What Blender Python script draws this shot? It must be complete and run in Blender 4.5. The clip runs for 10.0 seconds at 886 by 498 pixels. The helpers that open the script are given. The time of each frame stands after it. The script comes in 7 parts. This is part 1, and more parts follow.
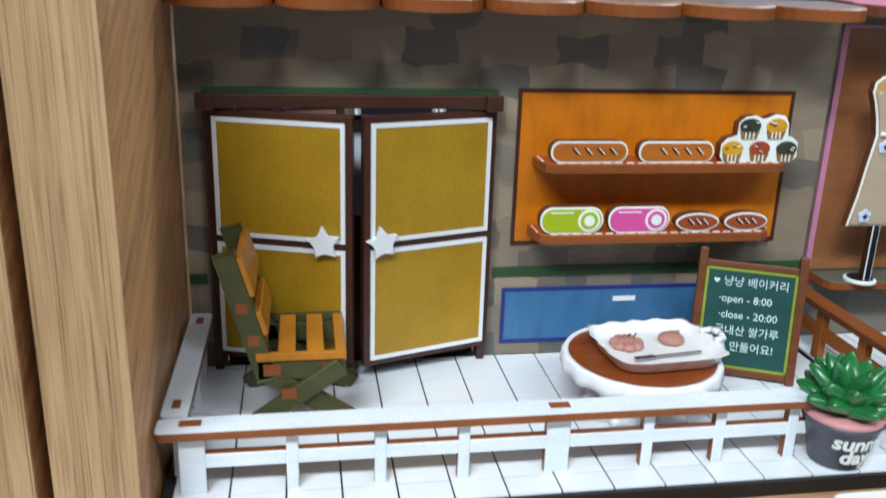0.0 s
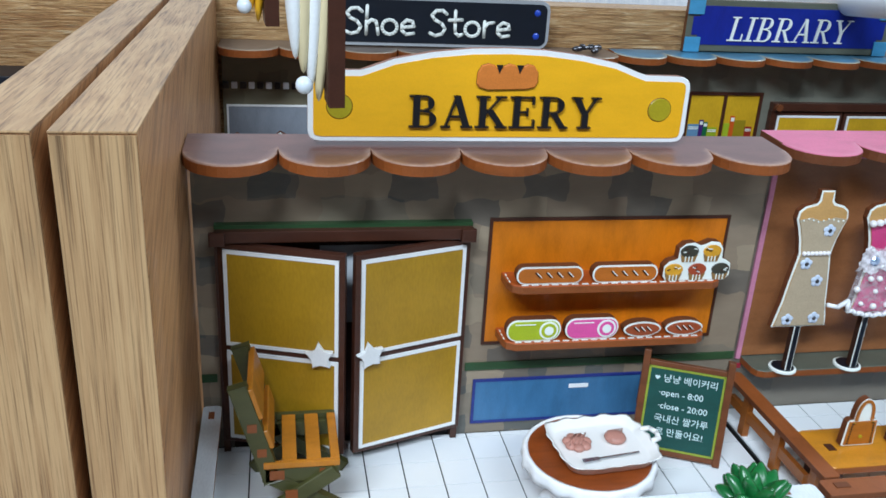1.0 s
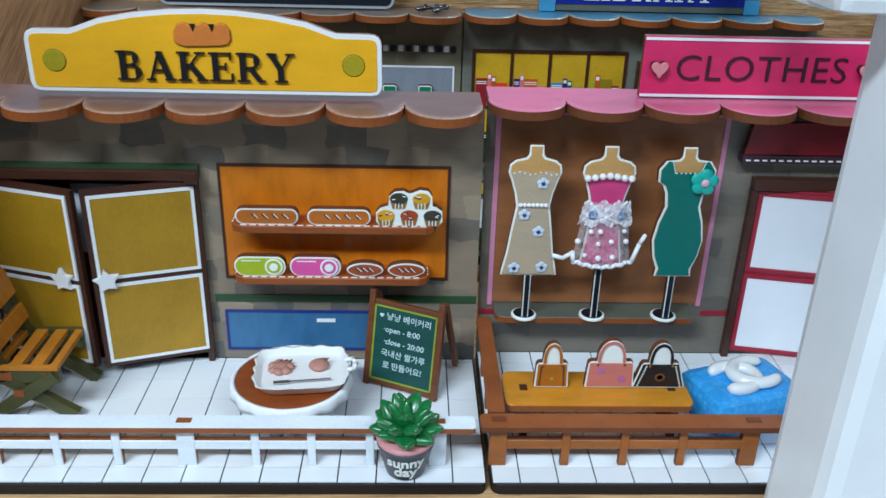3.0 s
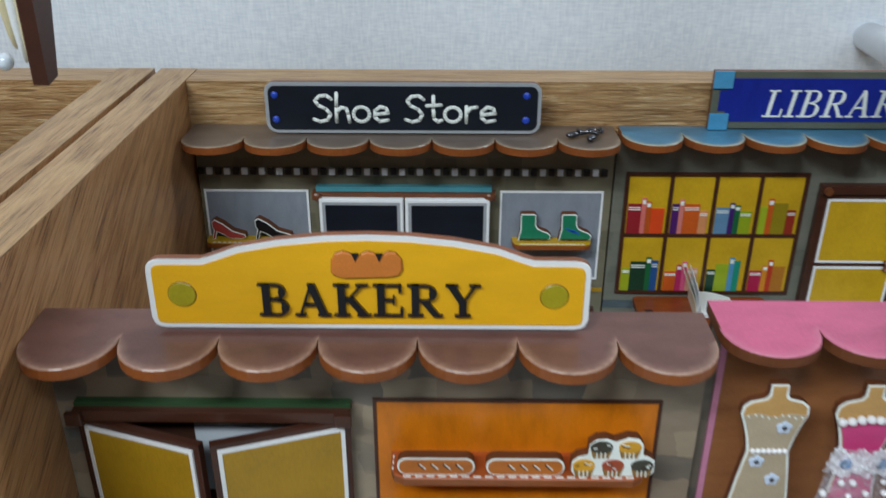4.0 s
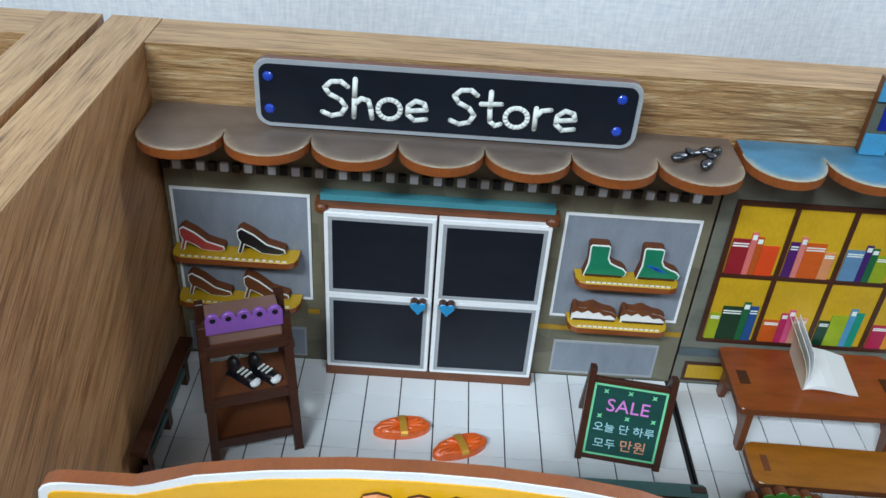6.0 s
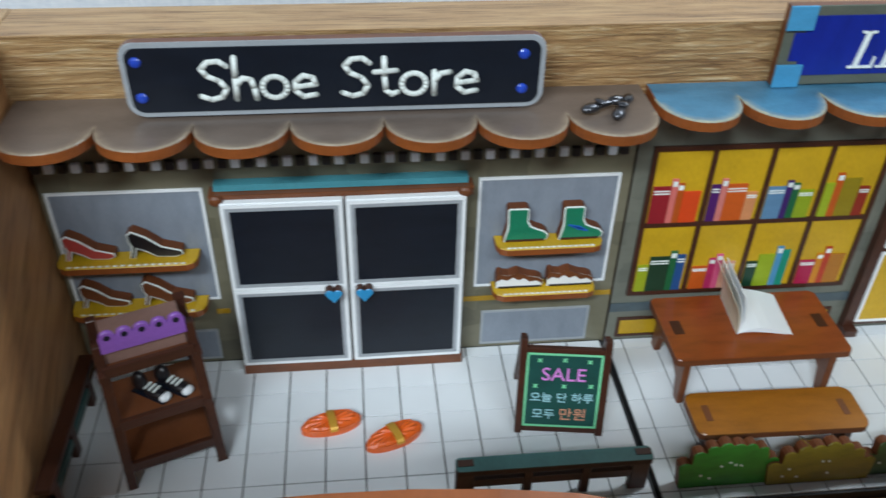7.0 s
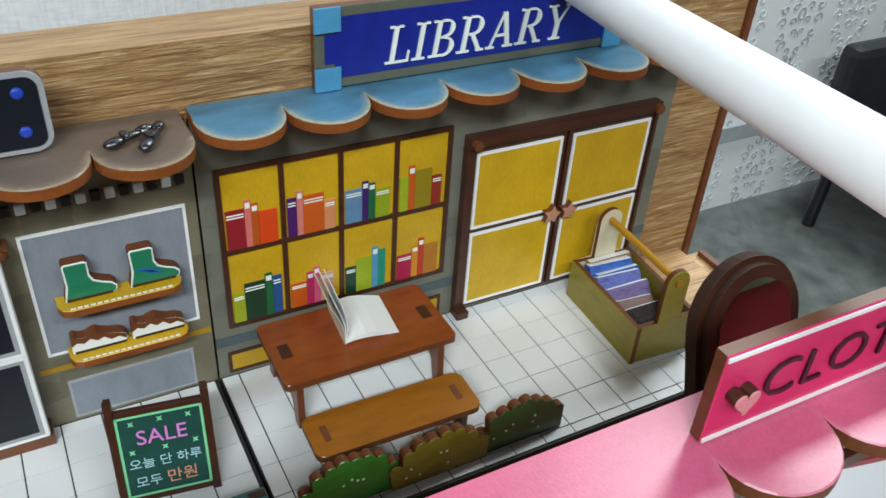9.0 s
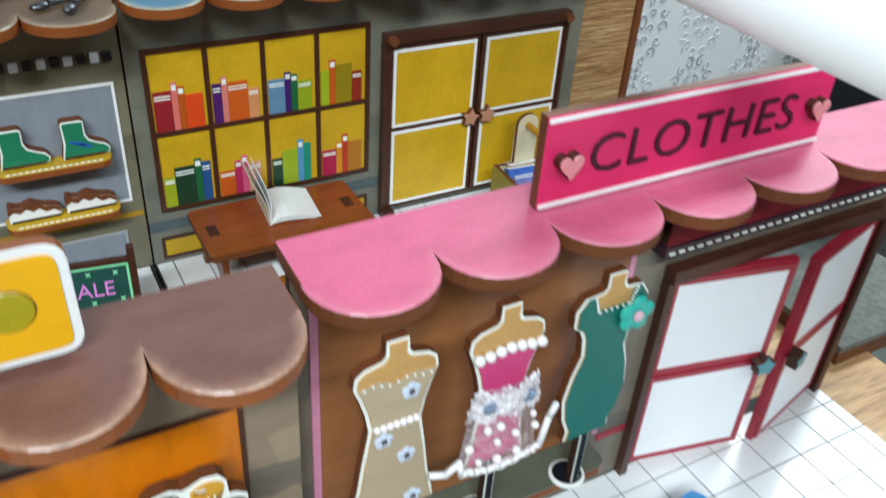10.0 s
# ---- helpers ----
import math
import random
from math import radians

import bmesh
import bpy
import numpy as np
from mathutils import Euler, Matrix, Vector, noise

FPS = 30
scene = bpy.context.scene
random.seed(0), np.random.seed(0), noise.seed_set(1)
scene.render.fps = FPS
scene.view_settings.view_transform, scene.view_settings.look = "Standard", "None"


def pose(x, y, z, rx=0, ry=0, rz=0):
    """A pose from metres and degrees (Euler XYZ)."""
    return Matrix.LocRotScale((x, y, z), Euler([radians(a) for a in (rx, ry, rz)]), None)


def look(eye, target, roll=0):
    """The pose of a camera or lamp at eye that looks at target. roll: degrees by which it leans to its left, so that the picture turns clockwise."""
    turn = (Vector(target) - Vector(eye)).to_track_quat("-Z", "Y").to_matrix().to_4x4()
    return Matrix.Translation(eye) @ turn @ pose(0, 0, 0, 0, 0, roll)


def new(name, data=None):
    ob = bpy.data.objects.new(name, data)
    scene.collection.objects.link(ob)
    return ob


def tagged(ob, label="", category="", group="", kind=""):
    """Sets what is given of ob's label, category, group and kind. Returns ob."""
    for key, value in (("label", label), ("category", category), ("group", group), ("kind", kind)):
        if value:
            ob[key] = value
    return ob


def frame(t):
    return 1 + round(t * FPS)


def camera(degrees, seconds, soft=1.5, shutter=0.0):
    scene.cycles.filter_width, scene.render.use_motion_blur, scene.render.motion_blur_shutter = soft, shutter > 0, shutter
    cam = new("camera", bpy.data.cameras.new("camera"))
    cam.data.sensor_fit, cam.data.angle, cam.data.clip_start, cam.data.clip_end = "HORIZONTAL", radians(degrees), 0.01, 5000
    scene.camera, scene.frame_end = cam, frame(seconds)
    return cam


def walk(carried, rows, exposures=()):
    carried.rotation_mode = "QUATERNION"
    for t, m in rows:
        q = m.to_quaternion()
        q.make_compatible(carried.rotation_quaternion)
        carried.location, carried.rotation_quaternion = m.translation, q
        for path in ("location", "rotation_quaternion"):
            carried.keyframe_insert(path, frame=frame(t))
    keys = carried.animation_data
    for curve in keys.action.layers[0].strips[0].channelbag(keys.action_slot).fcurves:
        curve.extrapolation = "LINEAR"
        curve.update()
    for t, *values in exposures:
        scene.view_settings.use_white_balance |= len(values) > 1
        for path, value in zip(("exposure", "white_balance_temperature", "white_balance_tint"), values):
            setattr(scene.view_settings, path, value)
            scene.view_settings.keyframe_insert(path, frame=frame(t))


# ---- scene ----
cam = camera(54.52, 10.0, shutter=0.25)
PATH = [
    (0, (-0.0070, -0.0012, 0.1235), (0.1519, 0.9367, -0.1849), 1.86),
    (0.2, (-0.0134, -0.0035, 0.1433), (0.1533, 0.9327, -0.1664), 2.43),
    (0.5, (-0.0061, -0.0085, 0.1809), (0.1663, 0.9155, -0.1602), 2.36),
    (1, (-0.0140, -0.0195, 0.1981), (0.1704, 0.8884, -0.1784), 3.26),
    (1.5, (0.0108, -0.0550, 0.2078), (0.1735, 0.8431, -0.2008), 2.73),
    (2, (0.0808, -0.0901, 0.2103), (0.1664, 0.8189, -0.1977), 1.87),
    (2.2, (0.0993, -0.0932, 0.2092), (0.1471, 0.8183, -0.1995), 1.32),
    (3.3, (0.1512, -0.0485, 0.2112), (0.1863, 0.8530, -0.2203), 1.53),
    (3.5, (0.1389, -0.0313, 0.2296), (0.1726, 0.8677, -0.2071), 1.14),
    (4, (0.0904, 0.0374, 0.2634), (0.0814, 0.9333, -0.1808), 0.09),
    (4.5, (0.0888, 0.0935, 0.2739), (0.0297, 0.9617, -0.2188), 0.47),
    (5, (0.0766, 0.1213, 0.2750), (0.0397, 0.9693, -0.2538), 2.00),
    (5.5, (0.0698, 0.1494, 0.2742), (0.0657, 0.9768, -0.2873), 3.46),
    (5.7, (0.0661, 0.1605, 0.2720), (0.0745, 0.9845, -0.2944), 4.36),
    (6.8, (0.0638, 0.1873, 0.2676), (0.1128, 0.9848, -0.3337), 1.29),
    (7, (0.0719, 0.1914, 0.2618), (0.1640, 0.9830, -0.3422), 1.49),
    (7.5, (0.0881, 0.1958, 0.2554), (0.3093, 0.9764, -0.3291), 2.70),
    (8, (0.1038, 0.2004, 0.2568), (0.4094, 0.9522, -0.3275), 2.95),
    (8.5, (0.1178, 0.1997, 0.2553), (0.4857, 0.9266, -0.3245), 3.11),
    (9, (0.1247, 0.1970, 0.2569), (0.5338, 0.9015, -0.3230), 4.27),
    (9.5, (0.1294, 0.1853, 0.2534), (0.5622, 0.8845, -0.3156), 4.58),
    (9.7, (0.1307, 0.1711, 0.2444), (0.5588, 0.8752, -0.3221), 4.20),
    (10, (0.1279, 0.1363, 0.2288), (0.5539, 0.8424, -0.3369), 4.30),
]
EXPOSURES = [(0, -0.34, 6300, 12), (0.5, -0.48, 6200, 12), (1.0, -0.38, 6000, 11), (1.5, -0.46, 5800, 10), (2.0, -0.52, 5700, 8), (3.5, -0.62, 5980, 8), (4.0, -0.78, 6400, 10), (4.5, -0.52, 6150, 11), (5.0, -0.42, 6000, 9), (5.5, -0.30, 6050, 9), (7.0, -0.36, 6250, 9), (8.0, -0.09, 6600, 8), (8.5, -0.11, 6750, 8), (9.0, -0.35, 6800, 9), (9.5, -0.42, 6750, 9), (10.0, -0.21, 6600, 8)]
walk(cam, [(t, look(eye, target, roll)) for t, eye, target, roll in PATH], EXPOSURES)

# ---- light ----
world = bpy.data.worlds.new("room_world")
scene.world = world
world.use_nodes = True
world.node_tree.nodes["Background"].inputs[0].default_value = (0.72, 0.78, 0.88, 1)
world.node_tree.nodes["Background"].inputs[1].default_value = 0.25


def unseen_ceiling_lamp(x, y, sx, sy, power, color=(0.855, 0.955, 1.0)):
    d = bpy.data.lights.new("unseen_ceiling_lamp", "AREA")
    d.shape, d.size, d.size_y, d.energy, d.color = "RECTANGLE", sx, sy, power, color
    o = new("unseen_ceiling_lamp", d)
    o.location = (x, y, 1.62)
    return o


unseen_ceiling_lamp(-0.80, -1.10, 1.2, 0.30, 98)
unseen_ceiling_lamp(0.80, -1.20, 1.2, 0.30, 32)
# added lamp out of view, set near the papered wall to brighten it
unseen_ceiling_lamp(1.70, 0.95, 1.2, 0.30, 44)


# ---- materials ----
def C(h):
    """Linear colour of a hex code."""
    v = [int(h[i:i + 2], 16) / 255 for i in (0, 2, 4)]
    return tuple(c / 12.92 if c <= 0.04045 else ((c + 0.055) / 1.055) ** 2.4 for c in v)


def shade(c, k):
    return tuple(max(0.0, min(1.0, v * k)) for v in c)


MATS = {}


def nodes_of(name):
    m = bpy.data.materials.new(name)
    m.use_nodes = True
    nt = m.node_tree
    b = nt.nodes["Principled BSDF"]
    return m, nt, b


def ramp(nt, fac, stops):
    r = nt.nodes.new("ShaderNodeValToRGB")
    els = r.color_ramp.elements
    while len(els) < len(stops):
        els.new(0.5)
    for e, (p, c) in zip(els, stops):
        e.position, e.color = p, (*c, 1)
    nt.links.new(fac, r.inputs[0])
    return r.outputs[0]


def tex(nt, kind, scale, coords="Object", stretch=(1, 1, 1), **kw):
    tc, mp, t = nt.nodes.new("ShaderNodeTexCoord"), nt.nodes.new("ShaderNodeMapping"), nt.nodes.new(kind)
    mp.inputs["Scale"].default_value = stretch
    nt.links.new(tc.outputs[coords], mp.inputs[0])
    nt.links.new(mp.outputs[0], t.inputs["Vector"])
    if "Scale" in t.inputs:
        t.inputs["Scale"].default_value = scale
    for k, v in kw.items():
        t.inputs[k].default_value = v
    return t


def mix(nt, fac, a, b, mode="MIX"):
    n = nt.nodes.new("ShaderNodeMix")
    n.data_type, n.blend_type = "RGBA", mode
    for sock, v in ((n.inputs[0], fac), (n.inputs[6], a), (n.inputs[7], b)):
        if isinstance(v, (int, float)):
            sock.default_value = v
        elif isinstance(v, tuple):
            sock.default_value = (*v, 1)
        else:
            nt.links.new(v, sock)
    return n.outputs[2]


def bump(nt, b, height, strength=0.3, dist=0.0005):
    n = nt.nodes.new("ShaderNodeBump")
    n.inputs["Strength"].default_value, n.inputs["Distance"].default_value = strength, dist
    nt.links.new(height, n.inputs["Height"])
    nt.links.new(n.outputs[0], b.inputs["Normal"])


def paint(name, hexc, rough=0.42, var=0.28, brush=(1, 1, 3), coat=0.25, scale=60, fine=0.25, metal=0.0):
    """Hand-brushed acrylic paint under varnish: uneven cover, brush marks and small specks."""
    if name in MATS:
        return MATS[name]
    m, nt, b = nodes_of(name)
    c = C(hexc)
    n1 = tex(nt, "ShaderNodeTexNoise", scale, stretch=brush, Detail=5.0, Roughness=0.6)
    n2 = tex(nt, "ShaderNodeTexNoise", scale * 9, stretch=(brush[0] * 3, brush[1], brush[2]), Detail=3.0)
    col = ramp(nt, n1.outputs[0], [(0.28, shade(c, 1 - var)), (0.52, c), (0.78, shade(c, 1 + var * 0.8))])
    col = mix(nt, fine, col, ramp(nt, n2.outputs[0], [(0.3, shade(c, 0.7)), (0.7, shade(c, 1.25))]))
    nt.links.new(col, b.inputs["Base Color"])
    b.inputs["Roughness"].default_value, b.inputs["Coat Weight"].default_value, b.inputs["Metallic"].default_value = rough, coat, metal
    b.inputs["Specular IOR Level"].default_value = 0.35
    b.inputs["Coat Roughness"].default_value = 0.25
    bump(nt, b, n2.outputs[0], 0.18, 0.0002)
    MATS[name] = m
    return m


def roof_paint(name, hexc, rimc, var):
    """Roof paint with a paler colour dry-brushed along the round rims."""
    m = paint(name, hexc, 0.34, var, brush=(1, 2, 1), coat=0.3)
    nt, b = m.node_tree, m.node_tree.nodes["Principled BSDF"]
    old = b.inputs["Base Color"].links[0].from_socket
    uvn, sep = nt.nodes.new("ShaderNodeUVMap"), nt.nodes.new("ShaderNodeSeparateXYZ")
    uvn.uv_map = "paint"
    nt.links.new(uvn.outputs[0], sep.inputs[0])
    n = tex(nt, "ShaderNodeTexNoise", 420, Detail=4.0, Roughness=0.7)
    ma = nt.nodes.new("ShaderNodeMath")
    ma.operation = "MULTIPLY_ADD"
    nt.links.new(n.outputs[0], ma.inputs[0])
    ma.inputs[1].default_value = 0.35
    half = nt.nodes.new("ShaderNodeMath")
    half.operation = "MULTIPLY"
    half.inputs[1].default_value = 0.65
    nt.links.new(sep.outputs[1], half.inputs[0])
    nt.links.new(half.outputs[0], ma.inputs[2])
    fac = ramp(nt, ma.outputs[0], [(0.40, (0, 0, 0)), (0.62, (0.18,) * 3), (0.76, (0.42,) * 3), (0.86, (0.85,) * 3)])
    nt.links.new(mix(nt, fac, old, C(rimc)), b.inputs["Base Color"])
    return m


def oak(name, axis, tone=1.0, warm=False):
    """Varnished oak veneer with the grain along one axis."""
    m, nt, b = nodes_of(name)
    st = {"x": (1, 9, 9), "y": (9, 1, 9), "z": (9, 9, 1) if warm else (11, 11, 0.5)}[axis]
    n1 = tex(nt, "ShaderNodeTexNoise", 20 if warm else 22, stretch=st, Detail=7.0, Roughness=0.62, Distortion=0.6)
    n2 = tex(nt, "ShaderNodeTexNoise", 70, stretch=tuple(v * (2.2 if v > 1 else 0.5) for v in st), Detail=4.0, Roughness=0.7)
    if warm:
        for t in (n1, n2):
            mp = t.inputs["Vector"].links[0].from_node
            mp.vector_type = "TEXTURE"
            mp.inputs["Scale"].default_value = tuple(1 / v for v in mp.inputs["Scale"].default_value)
            mp.inputs["Rotation"].default_value = (radians(-60), 0, 0)
    n3 = tex(nt, "ShaderNodeTexNoise", 9, Detail=2.0)
    light, mid, dark = [shade(C(h), tone) for h in (("ecb47c", "bd7843", "4c2410") if warm else ("e0b785", "ad7b4c", "58351b"))]
    col = ramp(nt, n1.outputs[0], [(0.38, dark), (0.47, mid), (0.57, light), (0.70, mid)] if warm else [(0.35, dark), (0.46, mid), (0.58, light), (0.74, mid)])
    pores = ramp(nt, n2.outputs[0], [(0.38, shade(dark, 0.75)), (0.50, light)])
    col = mix(nt, 0.58, col, pores)
    col = mix(nt, 0.22, col, ramp(nt, n3.outputs[0], [(0.35, shade(mid, 0.75)), (0.65, light)]))
    nt.links.new(col, b.inputs["Base Color"])
    b.inputs["Roughness"].default_value, b.inputs["Coat Weight"].default_value = 0.5, 0.12
    bump(nt, b, n2.outputs[0], 0.35, 0.0004)
    MATS[name] = m
    return m


def brushed_oak():
    """Wire-brushed rustic oak veneer: long raised pale fibres over darker wood."""
    m, nt, b = nodes_of("brushed_oak")
    n1 = tex(nt, "ShaderNodeTexNoise", 26, stretch=(1, 12, 12), Detail=6.0, Roughness=0.6, Distortion=0.8)
    n2 = tex(nt, "ShaderNodeTexNoise", 34, stretch=(0.9, 16, 16), Detail=6.0, Roughness=0.72, Distortion=1.6)
    n3 = tex(nt, "ShaderNodeTexNoise", 7, stretch=(1, 4, 4), Detail=2.0)
    col = ramp(nt, n1.outputs[0], [(0.36, C("7d542f")), (0.47, C("a97a4a")), (0.56, C("c99f6b")), (0.72, C("a87c4e"))])
    fib = ramp(nt, n2.outputs[0], [(0.38, C("5a3719")), (0.46, C("a87a49")), (0.55, C("d2ab76")), (0.66, C("f2dfba"))])
    col = mix(nt, 0.68, col, fib)
    col = mix(nt, 0.25, col, ramp(nt, n3.outputs[0], [(0.35, C("8f6238")), (0.65, C("d0ab78"))]))
    nt.links.new(col, b.inputs["Base Color"])
    b.inputs["Roughness"].default_value, b.inputs["Coat Weight"].default_value = 0.42, 0.15
    bump(nt, b, n2.outputs[0], 1.0, 0.0016)
    MATS["brushed_oak"] = m
    return m


def patched(name, base, alts, size=0.017):
    """Painted stone courses: soft rectangular dabs of several tones."""
    m, nt, b = nodes_of(name)
    tc, mp = nt.nodes.new("ShaderNodeTexCoord"), nt.nodes.new("ShaderNodeMapping")
    mp.inputs["Rotation"].default_value = (radians(90), 0, 0)
    wob = tex(nt, "ShaderNodeTexNoise", 90, Detail=2.0)
    add = nt.nodes.new("ShaderNodeMix")
    add.data_type, add.blend_type = "RGBA", "LINEAR_LIGHT"
    add.inputs[0].default_value = 0.004
    nt.links.new(tc.outputs["Object"], add.inputs[6])
    nt.links.new(wob.outputs["Color"], add.inputs[7])
    nt.links.new(add.outputs[2], mp.inputs[0])
    outs = []
    for k, (w, off) in enumerate(((1.0, 0.5), (1.9, 0.35))):
        br = nt.nodes.new("ShaderNodeTexBrick")
        br.offset = off
        br.inputs["Scale"].default_value = 1.0
        br.inputs["Brick Width"].default_value, br.inputs["Row Height"].default_value = size * w, size * 0.62 * (1 + 0.3 * k)
        br.inputs["Mortar Size"].default_value = 0.0
        br.inputs["Color1"].default_value, br.inputs["Color2"].default_value = (0, 0, 0, 1), (1, 1, 1, 1)
        nt.links.new(mp.outputs[0], br.inputs["Vector"])
        outs.append(br.outputs[0])
    c = C(base)
    col = ramp(nt, outs[0], [(0.22, C(alts[0])), (0.25, c), (0.74, shade(c, 1.10)), (0.78, C(alts[1]))])
    col = mix(nt, 0.35, col, ramp(nt, outs[1], [(0.22, C(alts[2])), (0.27, c), (0.9, shade(c, 1.15))]))
    n = tex(nt, "ShaderNodeTexNoise", 120, stretch=(1, 1, 2.5), Detail=5.0)
    col = mix(nt, 0.20, col, ramp(nt, n.outputs[0], [(0.3, shade(c, 0.72)), (0.7, shade(c, 1.28))]))
    nt.links.new(col, b.inputs["Base Color"])
    b.inputs["Roughness"].default_value, b.inputs["Coat Weight"].default_value = 0.5, 0.15
    bump(nt, b, n.outputs[0], 0.2, 0.0002)
    return m


def plain(name, hexc, rough=0.4, metal=0.0, coat=0.0, trans=0.0, var=0.12, scale=40):
    if name in MATS:
        return MATS[name]
    m, nt, b = nodes_of(name)
    c = C(hexc)
    n = tex(nt, "ShaderNodeTexNoise", scale, Detail=4.0)
    nt.links.new(ramp(nt, n.outputs[0], [(0.3, shade(c, 1 - var)), (0.7, shade(c, 1 + var))]), b.inputs["Base Color"])
    b.inputs["Roughness"].default_value, b.inputs["Metallic"].default_value = rough, metal
    b.inputs["Coat Weight"].default_value, b.inputs["Transmission Weight"].default_value = coat, trans
    MATS[name] = m
    return m


OAK_X, OAK_Y, OAK_Z = oak("oak_along_x", "x"), oak("oak_along_y", "y"), oak("oak_upright", "z", 0.72)
OAK_SIDE = oak("oak_side", "z", 0.66, warm=True)
OAK_BRUSHED = brushed_oak()
OAK_TOP = oak("oak_cut_edge", "y", 0.76)
OAK_TOPX = oak("oak_cut_edge_back", "x", 0.76)
EDGE = paint("burnt_ply_edge", "6a3a1e", 0.6, 0.3, coat=0.0)
EDGE_D = paint("dark_ply_edge", "3a2116", 0.6, 0.3, coat=0.0)
BLACK_EDGE = paint("black_base_edge", "1d1714", 0.6, 0.3, coat=0.05)
TILE = plain("white_floor_tile", "eceff2", 0.3, coat=0.2, var=0.03, scale=25)
JOINT = plain("dark_tile_joint", "26282b", 0.7)
WHITE = paint("white_paint", "eceef0", 0.4, 0.05, fine=0.1)
FENCE_W = paint("white_fence_paint", "dfe5ec", 0.45, 0.1, fine=0.2)
BROWN = paint("dark_brown_stain", "432418", 0.42, 0.35)
BROWN_M = paint("mid_brown_stain", "6b3d22", 0.42, 0.35)
RUST = paint("rust_brown_stain", "8a4b22", 0.42, 0.3)
MUSTARD = paint("mustard_paint", "a9821a", 0.4, 0.22, brush=(1, 1, 1), scale=45)
MUSTARD_L = paint("bright_mustard_paint", "c79f1d", 0.4, 0.2, brush=(1, 1, 1), scale=45)
YELLOW = paint("sign_yellow_paint", "eeb018", 0.35, 0.08, fine=0.1)
ORANGE = paint("burnt_orange_paint", "c9720f", 0.35, 0.25, brush=(3, 1, 1))
SHELF_O = paint("shelf_orange_brown", "a8501f", 0.35, 0.25)
BLUE_P = paint("denim_blue_paint", "3e6d96", 0.35, 0.25, brush=(3, 1, 1))
NAVY = paint("navy_line_paint", "24327a", 0.4, 0.15)
GREEN_D = paint("dark_green_paint", "2c4a2c", 0.45, 0.3)
OLIVE = paint("olive_green_stain", "4b4b29", 0.42, 0.3)
SLAT_O = paint("orange_stain", "c07a22", 0.4, 0.3, brush=(1, 3, 1))
TAN = paint("bench_tan_stain", "c8841f", 0.36, 0.22, brush=(1, 3, 3))
BENCH_B = paint("bench_ochre_stain", "9a5e17", 0.34, 0.3, brush=(1, 4, 4))
TABLE_B = paint("table_red_brown_stain", "8a431a", 0.3, 0.35, brush=(1, 4, 4), coat=0.45)
SLATE = paint("dark_slate_paint", "121823", 0.42, 0.3, coat=0.08)
GREY_W = paint("grey_window_paint", "848b96", 0.4, 0.16, brush=(3, 1, 1))
GREY_L = paint("silver_grey_line", "9fa3a8", 0.4, 0.12)
TEAL = paint("teal_paint", "4b8f9b", 0.42, 0.2)
SKY = roof_paint("blue_roof_paint", "4d7f9c", "b9b08f", 0.4)
ROOF_B = roof_paint("roof_maroon_brown", "6d4a42", "b5917d", 0.3)
ROOF_G = roof_paint("roof_grey_brown", "6c5e55", "a3927d", 0.25)
PINK = roof_paint("roof_pink_paint", "cb5f82", "cf7d92", 0.18)
ROSE = paint("sign_magenta_paint", "d22a62", 0.36, 0.15)
PINK_L = paint("pink_line_paint", "d18aa8", 0.42, 0.12)
WOODPANEL = paint("brown_display_panel", "97623c", 0.4, 0.2, brush=(1, 1, 3))
STONE_W = patched("painted_stone_wall", "857664", ("43494c", "a2937c", "525b58"))
WALL_OL = patched("olive_grey_wall", "6f6a57", ("5a5646", "7a7562", "67624f"))
WALL_LB = patched("green_grey_wall", "6c6d62", ("5e6057", "74756a", "66685e"))
WALL_CL = patched("warm_grey_wall", "6e675c", ("565650", "7b7264", "5f5d55"))
GREY_SH = paint("grey_green_shelf", "5b6055", 0.42, 0.2)
RED_D = paint("dark_red_paint", "7c1620", 0.36, 0.2)
RED = paint("crimson_door_paint", "a02438", 0.36, 0.2)
PLUM = paint("plum_paint", "38202c", 0.42, 0.25)
BLACK = plain("black_enamel", "17151a", 0.35, coat=0.3)
CHALK_G = paint("chalkboard_green", "1d4a44", 0.5, 0.25, coat=0.05)
CHALK = plain("chalk_white", "e6ebe6", 0.8)
CHALK_PEN = plain("chalk_pen_pale_blue", "d3e8ea", 0.7)
LIME = paint("lime_line_paint", "8d9a35", 0.45, 0.2)
PORCELAIN = plain("white_porcelain", "f2f2f0", 0.2, coat=0.5, var=0.02)
SILVER = plain("polished_metal", "b9bcc2", 0.22, metal=1.0)
PEWTER = plain("dark_pewter", "6b6b70", 0.32, metal=1.0, var=0.3, scale=200)
GEM = plain("clear_rhinestone", "dfe6ee", 0.05, coat=1.0, var=0.05)
PEARL = plain("white_pearl", "f2f0f2", 0.2, coat=0.7, var=0.03)
LACE = plain("white_lace_thread", "eef0f3", 0.75, var=0.06, scale=300)
CRUST = paint("bread_crust", "b4651f", 0.4, 0.3)
GOLD = paint("muted_gold_paint", "a99a1e", 0.3, 0.15)


# ---- mesh helpers ----
def world_of(ob):
    m = Matrix(ob.matrix_basis)
    while ob.parent:
        ob = ob.parent
        m = ob.matrix_basis @ m
    return m


def thing(name, label, category, m=None, group="", kind=""):
    ob = new(name)
    ob.empty_display_size = 0.01
    ob.matrix_basis = m if m is not None else Matrix()
    return tagged(ob, label, category, group, kind)


